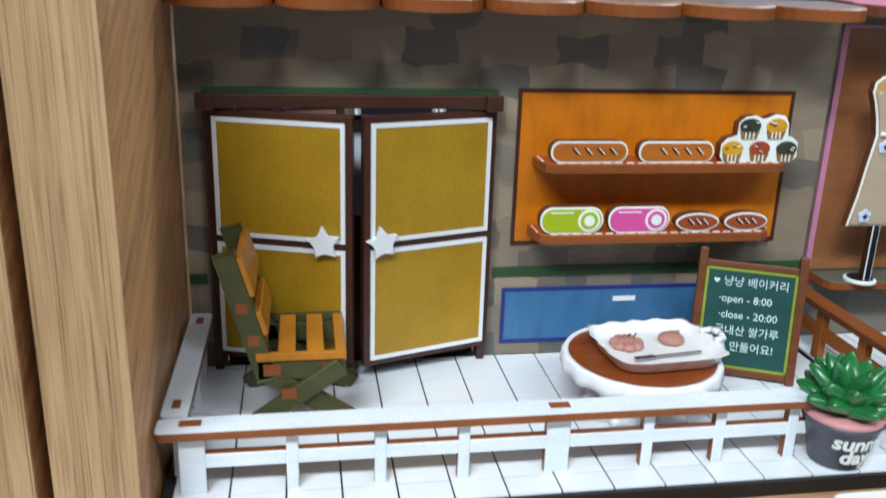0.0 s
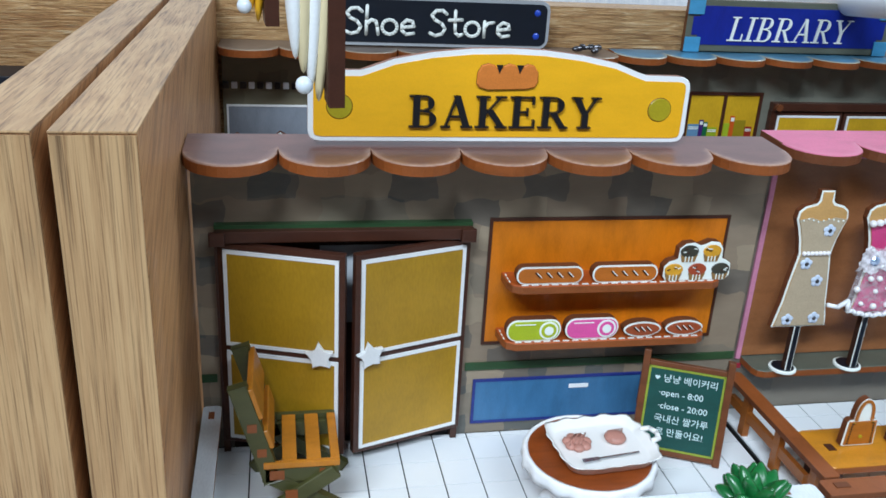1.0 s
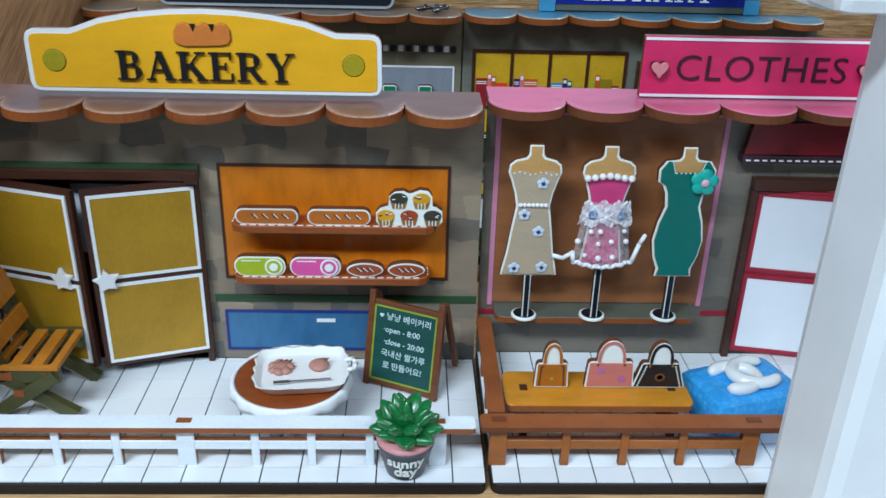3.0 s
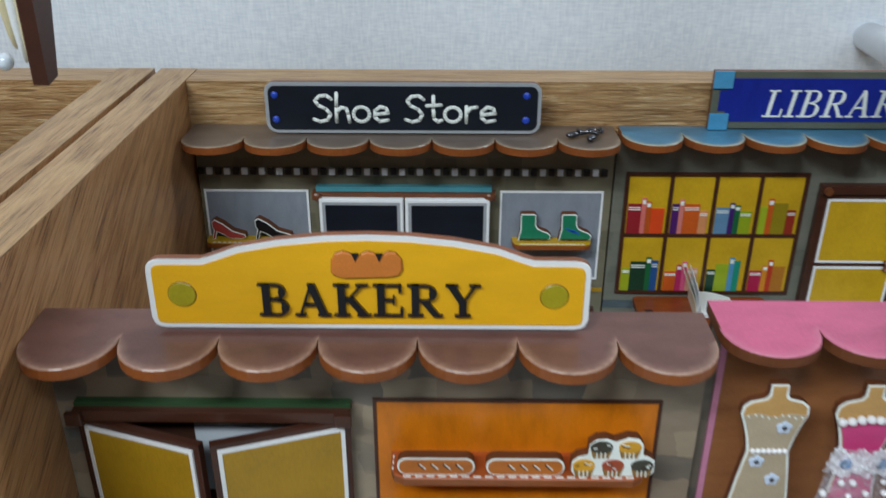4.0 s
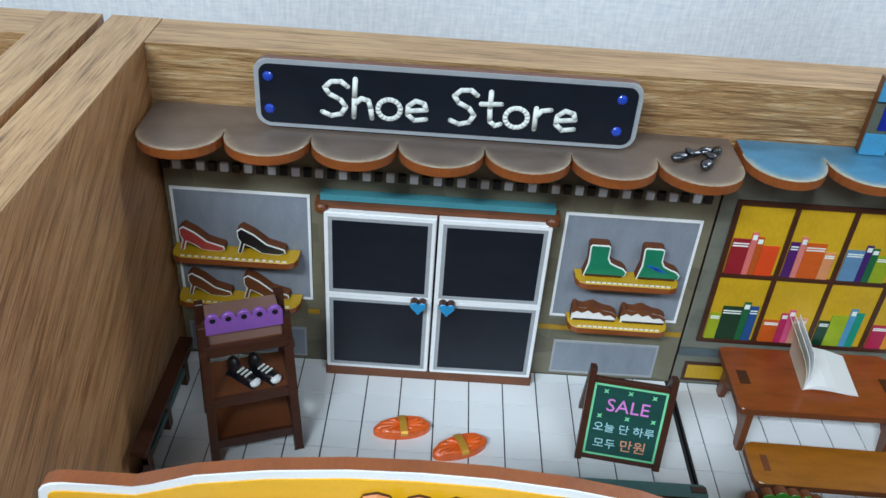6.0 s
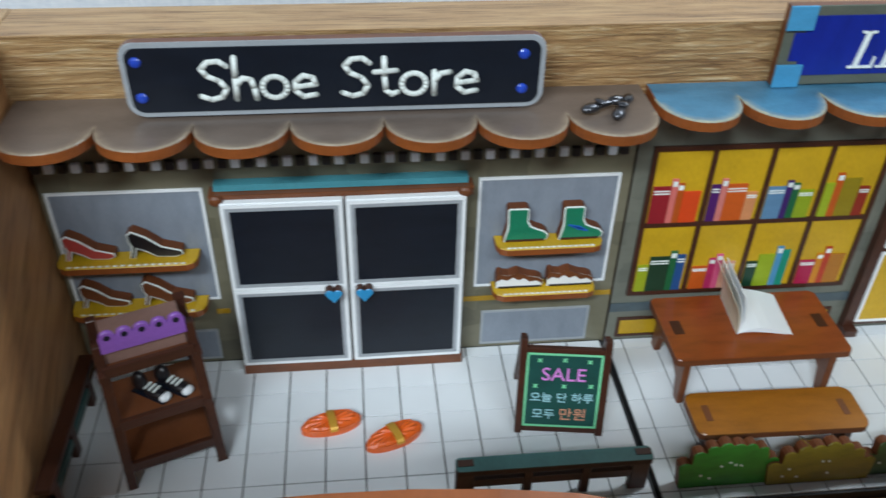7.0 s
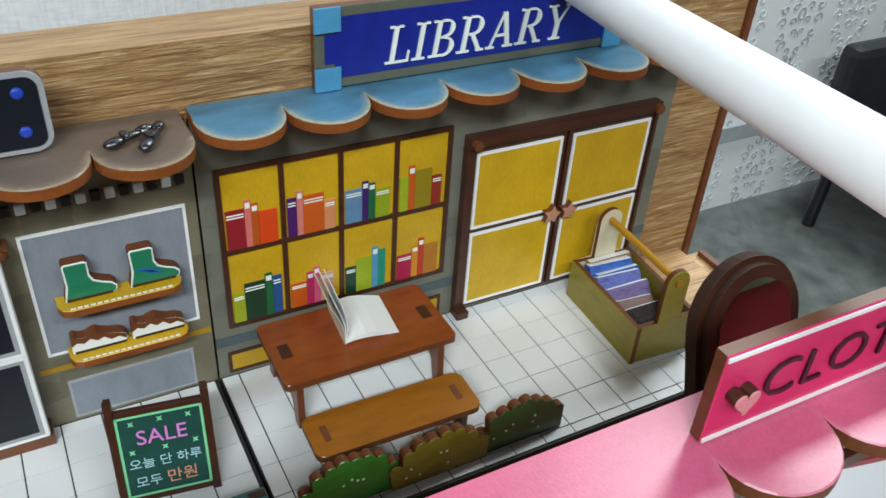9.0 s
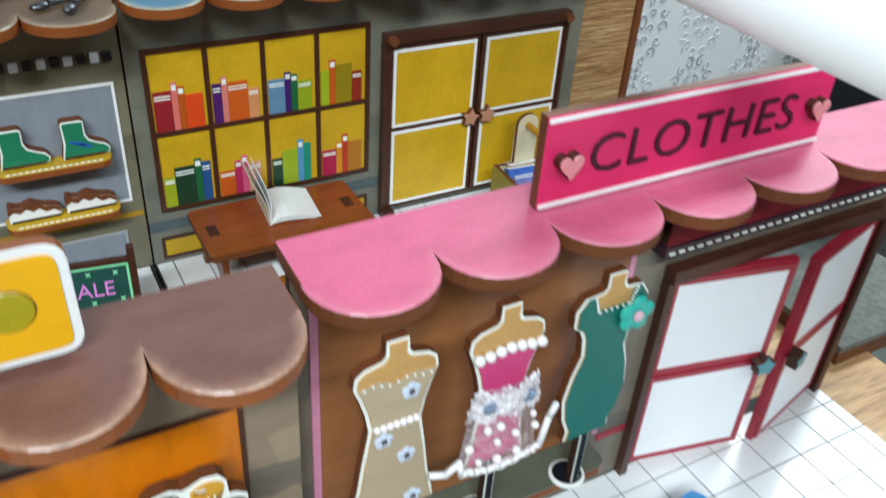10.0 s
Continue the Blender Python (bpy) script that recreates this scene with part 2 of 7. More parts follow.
def part(name, bm, material, parent=None, label="", local=False, smooth=False):
    """Links a bmesh as one mesh object under a thing; its points are world points unless local."""
    if parent is not None and not local:
        bm.transform(world_of(parent).inverted())
    me = bpy.data.meshes.new(name)
    bmesh.ops.recalc_face_normals(bm, faces=bm.faces)
    bm.to_mesh(me)
    bm.free()
    for mt in material if isinstance(material, (list, tuple)) else [material]:
        me.materials.append(mt)
    if smooth:
        for p in me.polygons:
            p.use_smooth = True
    ob = new(name, me)
    ob.parent = parent
    if label:
        ob["label"] = label
    return ob


def box(x0, x1, y0, y1, z0, z1, r=0.0, bm=None):
    b = bmesh.new()
    bmesh.ops.create_cube(b, size=1.0)
    for v in b.verts:
        v.co = Vector(((x0 + x1) / 2 + v.co.x * (x1 - x0), (y0 + y1) / 2 + v.co.y * (y1 - y0), (z0 + z1) / 2 + v.co.z * (z1 - z0)))
    if r:
        bmesh.ops.bevel(b, geom=b.edges[:], offset=r, segments=2, profile=0.6, affect="EDGES")
    return joined(bm, b)


def joined(bm, b):
    if bm is None:
        return b
    me = bpy.data.meshes.new("tmp")
    b.to_mesh(me)
    b.free()
    bm.from_mesh(me)
    bpy.data.meshes.remove(me)
    return bm


def plate(outline, d0, d1, axis="y", r=0.0003, edge=1, bm=None):
    """A laser-cut plate: an outline in (x, z) for axis y, or (x, y) for axis z, from depth d0 (the painted face) to d1. Faces 0, cut edges slot 1."""
    b = bmesh.new()
    put = (lambda p, d: (p[0], d, p[1])) if axis == "y" else ((lambda p, d: (p[0], p[1], d)) if axis == "z" else (lambda p, d: (d, p[0], p[1])))
    f = [b.verts.new(put(p, d0)) for p in outline]
    k = [b.verts.new(put(p, d1)) for p in outline]
    front = b.faces.new(f)
    b.faces.new(k[::-1])
    n = len(outline)
    for i in range(n):
        b.faces.new((f[i], k[i], k[(i + 1) % n], f[(i + 1) % n])).material_index = edge
    if r:
        bmesh.ops.bevel(b, geom=list(front.edges), offset=r, segments=1, affect="EDGES")
    return joined(bm, b)


def rect(x0, x1, z0, z1):
    return [(x0, z0), (x1, z0), (x1, z1), (x0, z1)]


def rrect(x0, x1, z0, z1, r, n=5):
    pts = []
    for cx, cz, a in ((x1 - r, z1 - r, 0), (x0 + r, z1 - r, 90), (x0 + r, z0 + r, 180), (x1 - r, z0 + r, 270)):
        pts += [(cx + r * math.cos(radians(a + 90 * i / n)), cz + r * math.sin(radians(a + 90 * i / n))) for i in range(n + 1)]
    return pts


def oval(cx, cz, rx, rz, n=24):
    return [(cx + rx * math.cos(2 * math.pi * i / n), cz + rz * math.sin(2 * math.pi * i / n)) for i in range(n)]


def star(cx, cz, r, k=0.45, n=5, turn=90):
    return [(cx + (r if i % 2 == 0 else r * k) * math.cos(radians(turn + 180 * i / n)), cz + (r if i % 2 == 0 else r * k) * math.sin(radians(turn + 180 * i / n))) for i in range(2 * n)]


def heart(cx, cz, s, n=26):
    pts = []
    for i in range(n):
        t = 2 * math.pi * i / n
        pts.append((cx + s * 16 * math.sin(t) ** 3 / 16, cz + s * (13 * math.cos(t) - 5 * math.cos(2 * t) - 2 * math.cos(3 * t) - math.cos(4 * t)) / 16))
    return pts[::-1]


def grown(pts, k):
    """The outline moved outward by about k."""
    out, n = [], len(pts)
    area = sum(pts[i][0] * pts[(i + 1) % n][1] - pts[(i + 1) % n][0] * pts[i][1] for i in range(n))
    s = 1 if area > 0 else -1
    for i in range(n):
        a, p, c = Vector(pts[i - 1]), Vector(pts[i]), Vector(pts[(i + 1) % n])
        e, f = (p - a).normalized(), (c - p).normalized()
        nrm = Vector((e.y + f.y, -e.x - f.x)) * s
        if nrm.length < 1e-9:
            nrm = Vector((e.y, -e.x)) * s
        out.append(tuple(p + nrm.normalized() * k))
    return out


def ball(x, y, z, rx, ry=None, rz=None, seg=16, bm=None):
    b = bmesh.new()
    bmesh.ops.create_uvsphere(b, u_segments=seg, v_segments=max(6, seg // 2), radius=1.0)
    for v in b.verts:
        v.co = Vector((x + v.co.x * rx, y + v.co.y * (ry or rx), z + v.co.z * (rz or rx)))
    return joined(bm, b)


def rod(a, c, r, r2=None, seg=14, bm=None):
    b = bmesh.new()
    a, c = Vector(a), Vector(c)
    d = c - a
    bmesh.ops.create_cone(b, cap_ends=True, segments=seg, radius1=r, radius2=r if r2 is None else r2, depth=d.length)
    b.transform(Matrix.Translation((a + c) / 2) @ d.to_track_quat("Z", "Y").to_matrix().to_4x4())
    return joined(bm, b)


def beam(a, c, w, h, side=(0, 1, 0), bm=None, r=0.0003):
    """A bar of w by h from a to c; its width lies along side."""
    a, c, s = Vector(a), Vector(c), Vector(side)
    d = (c - a).normalized()
    u = d.cross(s).normalized()
    s = u.cross(d).normalized()
    b = box(-0.5, 0.5, -0.5, 0.5, -0.5, 0.5)
    L = (c - a).length
    b.transform(Matrix(((d.x * L, s.x * w, u.x * h, 0), (d.y * L, s.y * w, u.y * h, 0), (d.z * L, s.z * w, u.z * h, 0), (0, 0, 0, 1))))
    b.transform(Matrix.Translation((a + c) / 2))
    if r:
        bmesh.ops.bevel(b, geom=b.edges[:], offset=r, segments=1, affect="EDGES")
    return joined(bm, b)


def lathe(x, y, prof, seg=28, bm=None):
    b = bmesh.new()
    rings = [[b.verts.new((x + r * math.cos(2 * math.pi * i / seg), y + r * math.sin(2 * math.pi * i / seg), z)) for i in range(seg)] for r, z in prof]
    for p, q in zip(rings, rings[1:]):
        for i in range(seg):
            b.faces.new((p[i], p[(i + 1) % seg], q[(i + 1) % seg], q[i]))
    b.faces.new(rings[0][::-1])
    b.faces.new(rings[-1])
    return joined(bm, b)


def tube(points, r, seg=8, bm=None):
    for a, c in zip(points, points[1:]):
        bm = rod(a, c, r, seg=seg, bm=bm)
        bm = ball(*c, r, seg=seg, bm=bm)
    return bm


def lettering(text, size, depth, bold=0.0, shear=0.0, spacing=1.0):
    """Text in the built-in font as a bmesh that faces -y, centred, baseline at z 0."""
    cu = bpy.data.curves.new("lettering", "FONT")
    cu.body, cu.size, cu.extrude, cu.offset, cu.shear = text, size, depth / 2, bold, shear
    cu.align_x, cu.space_character, cu.resolution_u = "CENTER", spacing, 3
    ob = new("lettering", cu)
    dg = bpy.context.evaluated_depsgraph_get()
    me = bpy.data.meshes.new_from_object(ob.evaluated_get(dg))
    b = bmesh.new()
    b.from_mesh(me)
    bpy.data.meshes.remove(me)
    bpy.data.objects.remove(ob)
    bpy.data.curves.remove(cu)
    b.transform(Matrix.Rotation(radians(90), 4, "X"))
    return b


# strokes of a serif alphabet: slabs (x0, z0, x1, z1, width), bars (x0, x1, z0, z1) and bowls (cx, cz, rx, rz, a0, a1, thin, thick)
SERIF = {
    "A": (0.98, [(0.14, 0, 0.47, 1, 0.07), (0.47, 1, 0.80, 0, 0.2)], [(0.25, 0.68, 0.32, 0.38), (0, 0.30, 0, 0.05), (0.62, 0.98, 0, 0.05)], []),
    "B": (0.88, [], [(0.12, 0.31, 0, 1), (0, 0.45, 0, 0.05), (0, 0.45, 0.95, 1), (0.3, 0.5, 0.5, 0.55)], [(0.45, 0.76, 0.30, 0.24, -90, 90, 0.05, 0.19), (0.45, 0.26, 0.37, 0.27, -90, 90, 0.05, 0.2)]),
    "E": (0.84, [], [(0.12, 0.31, 0, 1), (0, 0.8, 0, 0.05), (0, 0.76, 0.95, 1), (0.3, 0.58, 0.49, 0.54), (0.73, 0.8, 0, 0.27), (0.69, 0.76, 0.75, 1), (0.53, 0.58, 0.38, 0.64)], []),
    "K": (0.98, [(0.30, 0.42, 0.78, 1, 0.06), (0.42, 0.58, 0.84, 0, 0.22)], [(0.12, 0.31, 0, 1), (0, 0.43, 0, 0.05), (0, 0.43, 0.95, 1), (0.6, 0.94, 0.95, 1), (0.62, 1.0, 0, 0.05)], []),
    "R": (0.94, [(0.46, 0.48, 0.80, 0, 0.2)], [(0.12, 0.31, 0, 1), (0, 0.43, 0, 0.05), (0, 0.45, 0.95, 1), (0.3, 0.5, 0.47, 0.52), (0.68, 0.95, 0, 0.05)], [(0.45, 0.735, 0.34, 0.265, -90, 90, 0.05, 0.2)]),
    "Y": (0.94, [(0.14, 1, 0.47, 0.42, 0.2), (0.80, 1, 0.47, 0.42, 0.07)], [(0.37, 0.56, 0, 0.46), (0.25, 0.68, 0, 0.05), (0, 0.34, 0.95, 1), (0.63, 0.94, 0.95, 1)], []),
    "L": (0.78, [], [(0.12, 0.31, 0, 1), (0, 0.76, 0, 0.05), (0, 0.43, 0.95, 1), (0.69, 0.76, 0, 0.3)], []),
    "I": (0.46, [], [(0.12, 0.31, 0, 1), (0, 0.43, 0, 0.05), (0, 0.43, 0.95, 1)], []),
}


# hand-drawn round strokes: width, then polylines in units of the capital's height
ROUND = {
    "S": (0.66, [[(0.56, 0.86), (0.42, 0.99), (0.20, 0.97), (0.06, 0.80), (0.16, 0.62), (0.40, 0.48), (0.52, 0.28), (0.42, 0.07), (0.20, 0.0), (0.0, 0.10)]]),
    "h": (0.56, [[(0.07, 1.08), (0.05, 0.55), (0.04, 0.0)], [(0.05, 0.36), (0.20, 0.55), (0.36, 0.50), (0.41, 0.28), (0.44, 0.0)]]),
    "o": (0.62, [[(0.26 + 0.25 * math.cos(math.pi * i / 8 + 1.8), 0.29 + 0.28 * math.sin(math.pi * i / 8 + 1.8)) for i in range(17)]]),
    "e": (0.58, [[(0.05, 0.28), (0.25, 0.31), (0.46, 0.34), (0.41, 0.52), (0.22, 0.58), (0.06, 0.42), (0.05, 0.18), (0.20, 0.02), (0.46, 0.07)]]),
    "t": (0.54, [[(0.20, 0.98), (0.20, 0.50), (0.22, 0.14), (0.34, 0.02), (0.46, 0.08)], [(0.0, 0.62), (0.44, 0.65)]]),
    "r": (0.48, [[(0.06, 0.60), (0.06, 0.0)], [(0.06, 0.34), (0.18, 0.54), (0.38, 0.58)]]),
    " ": (0.42, []),
}


def round_word(word, parent, x0, x1, z, h, y, r, material):
    wide = (x1 - x0) / h / sum(ROUND[c][0] for c in word)
    x = x0
    for ch in word:
        w, lines = ROUND[ch]
        if lines:
            b = bmesh.new()
            for pts in lines:
                pts = [(x + u * h * wide, y, z + v * h) for u, v in pts]
                joined(b, tube(pts, r, 8))
                for q in (pts[0], pts[-1]):
                    ball(*q, r, seg=8, bm=b)
            for v in b.verts:
                v.co.y = y + (v.co.y - y) * 0.4
            part("letter", b, material, parent, smooth=True)
        x += w * h * wide


def serif_letter(ch, x, z, h, y, depth, wide=1.0, weight=1.0, slant=0.0):
    b = bmesh.new()
    w, slabs, bars, bowls = SERIF[ch]
    k = 0
    at = lambda u, v: (x + h * wide * u + slant * h * v, z + h * v)
    for x0, z0, x1, z1, t in slabs:
        t = t * weight / 2
        k += 1
        plate([at(x0 - t, z0), at(x0 + t, z0), at(x1 + t, z1), at(x1 - t, z1)], y - 0.00002 * k, y + depth, r=0, edge=0, bm=b)
    for x0, x1, z0, z1 in bars:
        if x1 - x0 < 0.25:
            c, t = (x0 + x1) / 2, (x1 - x0) / 2 * weight
            x0, x1 = c - t, c + t
        k += 1
        plate([at(x0, z0), at(x1, z0), at(x1, z1), at(x0, z1)], y - 0.00002 * k, y + depth, r=0, edge=0, bm=b)
    for cx, cz, rx, rz, a0, a1, thin, thick in bowls:
        k += 1
        n = 14
        out, inn = [], []
        for i in range(n + 1):
            a = radians(a0 + (a1 - a0) * i / n)
            t = thin + (thick * weight - thin) * math.cos(a) ** 2
            out.append(at(cx + rx * math.cos(a), cz + rz * math.sin(a)))
            inn.append(at(cx + (rx - t) * math.cos(a), cz + (rz - thin) * math.sin(a)))
        plate(out + inn[::-1], y - 0.00002 * k, y + depth, r=0, edge=0, bm=b)
    return b, w * h * wide


def serif_word(word, parent, x0, x1, z, h, y, depth, material, weight=1.0, slant=0.0, gap=0.08):
    total = sum(SERIF[c][0] for c in word) + gap * (len(word) - 1)
    wide = (x1 - x0) / h / total
    x = x0
    for ch in word:
        b, w = serif_letter(ch, x, z, h, y, depth, wide, weight, slant)
        part("letter", b, material, parent)
        x += w + gap * h * wide

# ---- the room and the display box ----
XP, TOP, FRONT, BACK = -0.0462, 0.1450, 0.183, 0.4695
ZF, ZB = -0.0092, -0.0014
YF, YC, YB = 0.278, 0.285, 0.4645


def room():
    def marble():
        m, nt, b = nodes_of("grey_marble_floor")
        n1 = tex(nt, "ShaderNodeTexNoise", 4, Detail=8.0, Roughness=0.65, Distortion=1.2)
        n2 = tex(nt, "ShaderNodeTexNoise", 22, Detail=6.0)
        col = ramp(nt, n1.outputs[0], [(0.3, C("3f4542")), (0.5, C("5f6562")), (0.7, C("7f8581"))])
        nt.links.new(mix(nt, 0.3, col, ramp(nt, n2.outputs[0], [(0.3, C("383d3b")), (0.7, C("8c908d"))])), b.inputs["Base Color"])
        b.inputs["Roughness"].default_value = 0.3
        return m

    def plaster():
        m, nt, b = nodes_of("unseen_room_grey")
        n = tex(nt, "ShaderNodeTexNoise", 30, Detail=5.0)
        nt.links.new(ramp(nt, n.outputs[0], [(0.3, C("5c5e61")), (0.7, C("707275"))]), b.inputs["Base Color"])
        b.inputs["Roughness"].default_value = 0.85
        return m

    # for the added walls and ceiling out of view; dark grey limits bounced light
    white = plaster()
    tagged(part("floor", box(-2.6, 3.2, -2.6, 2.6, -0.84, -0.78), marble()), "polished grey marble floor of the exhibition room", "floor", kind="structure")
    tagged(part("ceiling", box(-2.6, 3.2, -2.6, 2.6, 1.66, 1.72), white), "unseen ceiling added over the room, grey to cut bounced light", "ceiling", kind="structure")
    paper = plain("white_wallpaper", "f0f2f4", 0.6, var=0.03, scale=6)
    for name, (x0, x1, y0, y1), m in (("wall_north", (-2.6, 3.2, 1.36, 1.42), paper), ("wall_south", (-2.6, 3.2, -2.6, -2.54), white),
                                      ("wall_west", (-2.6, -2.54, -2.54, 1.36), white), ("wall_east", (3.14, 3.2, -2.54, 1.36), white)):
        tagged(part(name, box(x0, x1, y0, y1, -0.78, 1.66), m), "white room wall, papered behind the display" if m is paper else "unseen wall added to close the room, grey to cut bounced light", "wall", kind="structure")
    tagged(part("wall_strip", box(0.9, 3.1, 1.352, 1.3585, -0.60, -0.565), plain("grey_strip", "a9afb4", 0.5)), "grey strip low on the papered wall", "trim", kind="structure")
    # housings added above the lamps, none of them in view
    lamp = plain("lamp_housing", "e9ebee", 0.5)
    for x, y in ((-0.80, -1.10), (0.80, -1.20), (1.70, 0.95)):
        tagged(part("unseen_ceiling_light", box(x - 0.62, x + 0.62, y - 0.17, y + 0.17, 1.625, 1.659, 0.004), lamp), "long white ceiling light fitting, added out of view", "ceiling light", "ceiling lights")
    # damask scrolls on the papered wall
    inks = [plain("silver_damask_ink", "b9bec4", 0.5), plain("pale_damask_ink", "dcdfe3", 0.6)]

    def curl(x, z, r, a, way, w, bm):
        pts = [(x + r * (1 - i / 13) * math.cos(a + way * i * 0.55), 1.3592, z + r * (1 - i / 13) * math.sin(a + way * i * 0.55)) for i in range(12)]
        for p, q in zip(pts, pts[1:]):
            beam(p, q, 0.0012, w, bm=bm, r=0)

    def scrolls(cx, cz, s, bm):
        """One almond-shaped damask medallion of paired curls, with a small crown and a drop."""
        for side in (-1, 1):
            for k in range(8):
                a = -1.25 + 2.5 * k / 7
                curl(cx + side * s * 0.27 * math.cos(a), cz + s * 0.44 * math.sin(a), s * (0.060 + 0.014 * (k % 2)), a if side > 0 else math.pi - a, side * (1 if k % 2 else -1), s * 0.017, bm)
            for k in range(4):
                a = -1.0 + 2.0 * k / 3
                curl(cx + side * s * 0.12 * math.cos(a), cz + s * 0.24 * math.sin(a), s * 0.055, math.pi - a if side > 0 else a, -side, s * 0.017, bm)
            for k in range(3):
                curl(cx + side * s * 0.045, cz - s * (0.52 + 0.09 * k), s * 0.034, 1.5, side, s * 0.014, bm)
        for k in range(9):
            a, c = 2 * math.pi * k / 9, 2 * math.pi * (k + 1) / 9
            beam((cx + s * 0.045 * math.cos(a), 1.3592, cz + s * 0.07 * math.sin(a)), (cx + s * 0.045 * math.cos(c), 1.3592, cz + s * 0.07 * math.sin(c)), 0.0012, s * 0.022, bm=bm, r=0)

    for ink in (0, 1):
        bm = bmesh.new()
        for i in range(9):
            for j in range(6):
                if (i + j) % 2 == ink:
                    scrolls(0.95 + 0.165 * i, -0.70 + 0.185 * j, 0.19, bm)
        tagged(part("wallpaper_pattern", bm, inks[ink]), "silver grey damask scrolls printed on white wallpaper", "wallpaper", kind="stuff")
    # table that carries the display
    t = thing("display_table", "pale wooden display table under the shop boxes", "table")
    part("tabletop", box(-0.85, 0.449, 0.10, 0.497, -0.062, -0.0345, 0.002), plain("cream_laminate", "d9d4ca", 0.5), t)
    for x in (-0.82, 0.42):
        for y in (0.13, 0.46):
            part("leg", box(x - 0.015, x + 0.015, y - 0.015, y + 0.015, -0.78, -0.062, 0.002), SILVER, t)
    # white woven cloth hanging behind
    b = bmesh.new()
    nx = 120
    rows = []
    for z in (-0.03, 0.15, 0.40, 0.62):
        rows.append([b.verts.new((-0.85 + 1.28 * i / nx, 0.585 + 0.007 * math.sin(i * 0.31) + 0.005 * math.sin(i * 0.13 + z * 3), z)) for i in range(nx + 1)])
    for p, q in zip(rows, rows[1:]):
        for i in range(nx):
            b.faces.new((p[i], p[i + 1], q[i + 1], q[i]))
    m, nt, pb = nodes_of("white_woven_cloth")
    wv = tex(nt, "ShaderNodeTexNoise", 700, stretch=(1, 1, 0.15), Detail=2.0)
    wh = tex(nt, "ShaderNodeTexNoise", 700, stretch=(0.15, 1, 1), Detail=2.0)
    nt.links.new(mix(nt, 0.5, ramp(nt, wv.outputs[0], [(0.3, C("d5dbe6")), (0.7, C("f2f5fa"))]), ramp(nt, wh.outputs[0], [(0.3, C("d8dee8")), (0.7, C("f3f6fa"))])), pb.inputs["Base Color"])
    pb.inputs["Roughness"].default_value = 0.9
    bump(nt, pb, wv.outputs[0], 0.3, 0.001)
    cl = part("cloth_backdrop", b, m, smooth=True)
    sol = cl.modifiers.new("thick", "SOLIDIFY")
    sol.thickness = 0.002
    tagged(cl, "white woven cloth hanging behind the box", "curtain", kind="structure")


room()


def display_box():
    d = thing("display_box", "open oak display box with upright side board", "display box")
    part("side_board", box(XP - 0.0195, XP, FRONT, BACK + 0.0235, -0.0345, TOP - 0.0006, 0.0004), [OAK_SIDE], d)
    part("side_board_front", box(XP - 0.0193, XP - 0.0002, FRONT - 0.0006, FRONT, -0.034, TOP - 0.001), OAK_Z, d)
    part("side_board_top", box(XP - 0.0195, XP, FRONT - 0.0004, BACK + 0.0235, TOP - 0.0006, TOP, 0.0002), OAK_TOP, d)
    part("back_board", box(XP, 0.434, BACK, BACK + 0.0235, -0.0345, TOP - 0.0008), OAK_BRUSHED, d)
    part("back_board_top", box(XP + 0.0002, 0.434, BACK, BACK + 0.0235, TOP - 0.0008, TOP - 0.0002, 0.0002), OAK_TOPX, d)
    part("bottom_board", box(XP + 0.0002, 0.448, FRONT, BACK - 0.0002, -0.0345, -0.0148, 0.0003), OAK_X, d)
    part("riser", box(XP + 0.001, 0.430, 0.372, BACK - 0.0004, -0.0146, -0.0068), OAK_X, d)
    part("edge_strip", box(0.4342, 0.4378, BACK - 0.002, BACK + 0.0235, -0.0146, TOP), BROWN_M, d, "dark brown edge strip")
    part("edge_strip", box(0.4445, 0.448, 0.30, BACK - 0.003, -0.0146, -0.0115), BROWN_M, d)
    n = thing("display_box", "neighbouring oak display box, empty at this end", "display box")
    x1 = XP - 0.0195 - 0.0035
    part("side_board", box(x1 - 0.0195, x1, FRONT, BACK + 0.0235, -0.0345, TOP - 0.0006, 0.0004), OAK_SIDE, n)
    part("side_board_front", box(x1 - 0.0193, x1 - 0.0002, FRONT - 0.0006, FRONT, -0.034, TOP - 0.001), OAK_Z, n)
    part("side_board_top", box(x1 - 0.0195, x1, FRONT - 0.0004, BACK + 0.0235, TOP - 0.0006, TOP, 0.0002), OAK_TOP, n)
    part("back_board", box(-0.62, x1 - 0.0197, BACK, BACK + 0.0235, -0.0345, TOP - 0.0008), OAK_BRUSHED, n)
    part("back_board_top", box(-0.62, x1 - 0.0197, BACK, BACK + 0.0235, TOP - 0.0008, TOP - 0.0002, 0.0002), OAK_TOPX, n)
    part("bottom_board", box(-0.62, x1 - 0.0197, FRONT, BACK - 0.0002, -0.0345, -0.0148), OAK_X, n)
    k = thing("model_shop", "dark green model shop in the neighbouring box", "model shop")
    part("wall", box(-0.33, -0.10, 0.4645, 0.4693, -0.017, 0.100), GREEN_D, k)
    part("roof", box(-0.33, -0.10, 0.44, 0.4693, 0.1005, 0.105, 0.0005), [SLATE], k)


display_box()


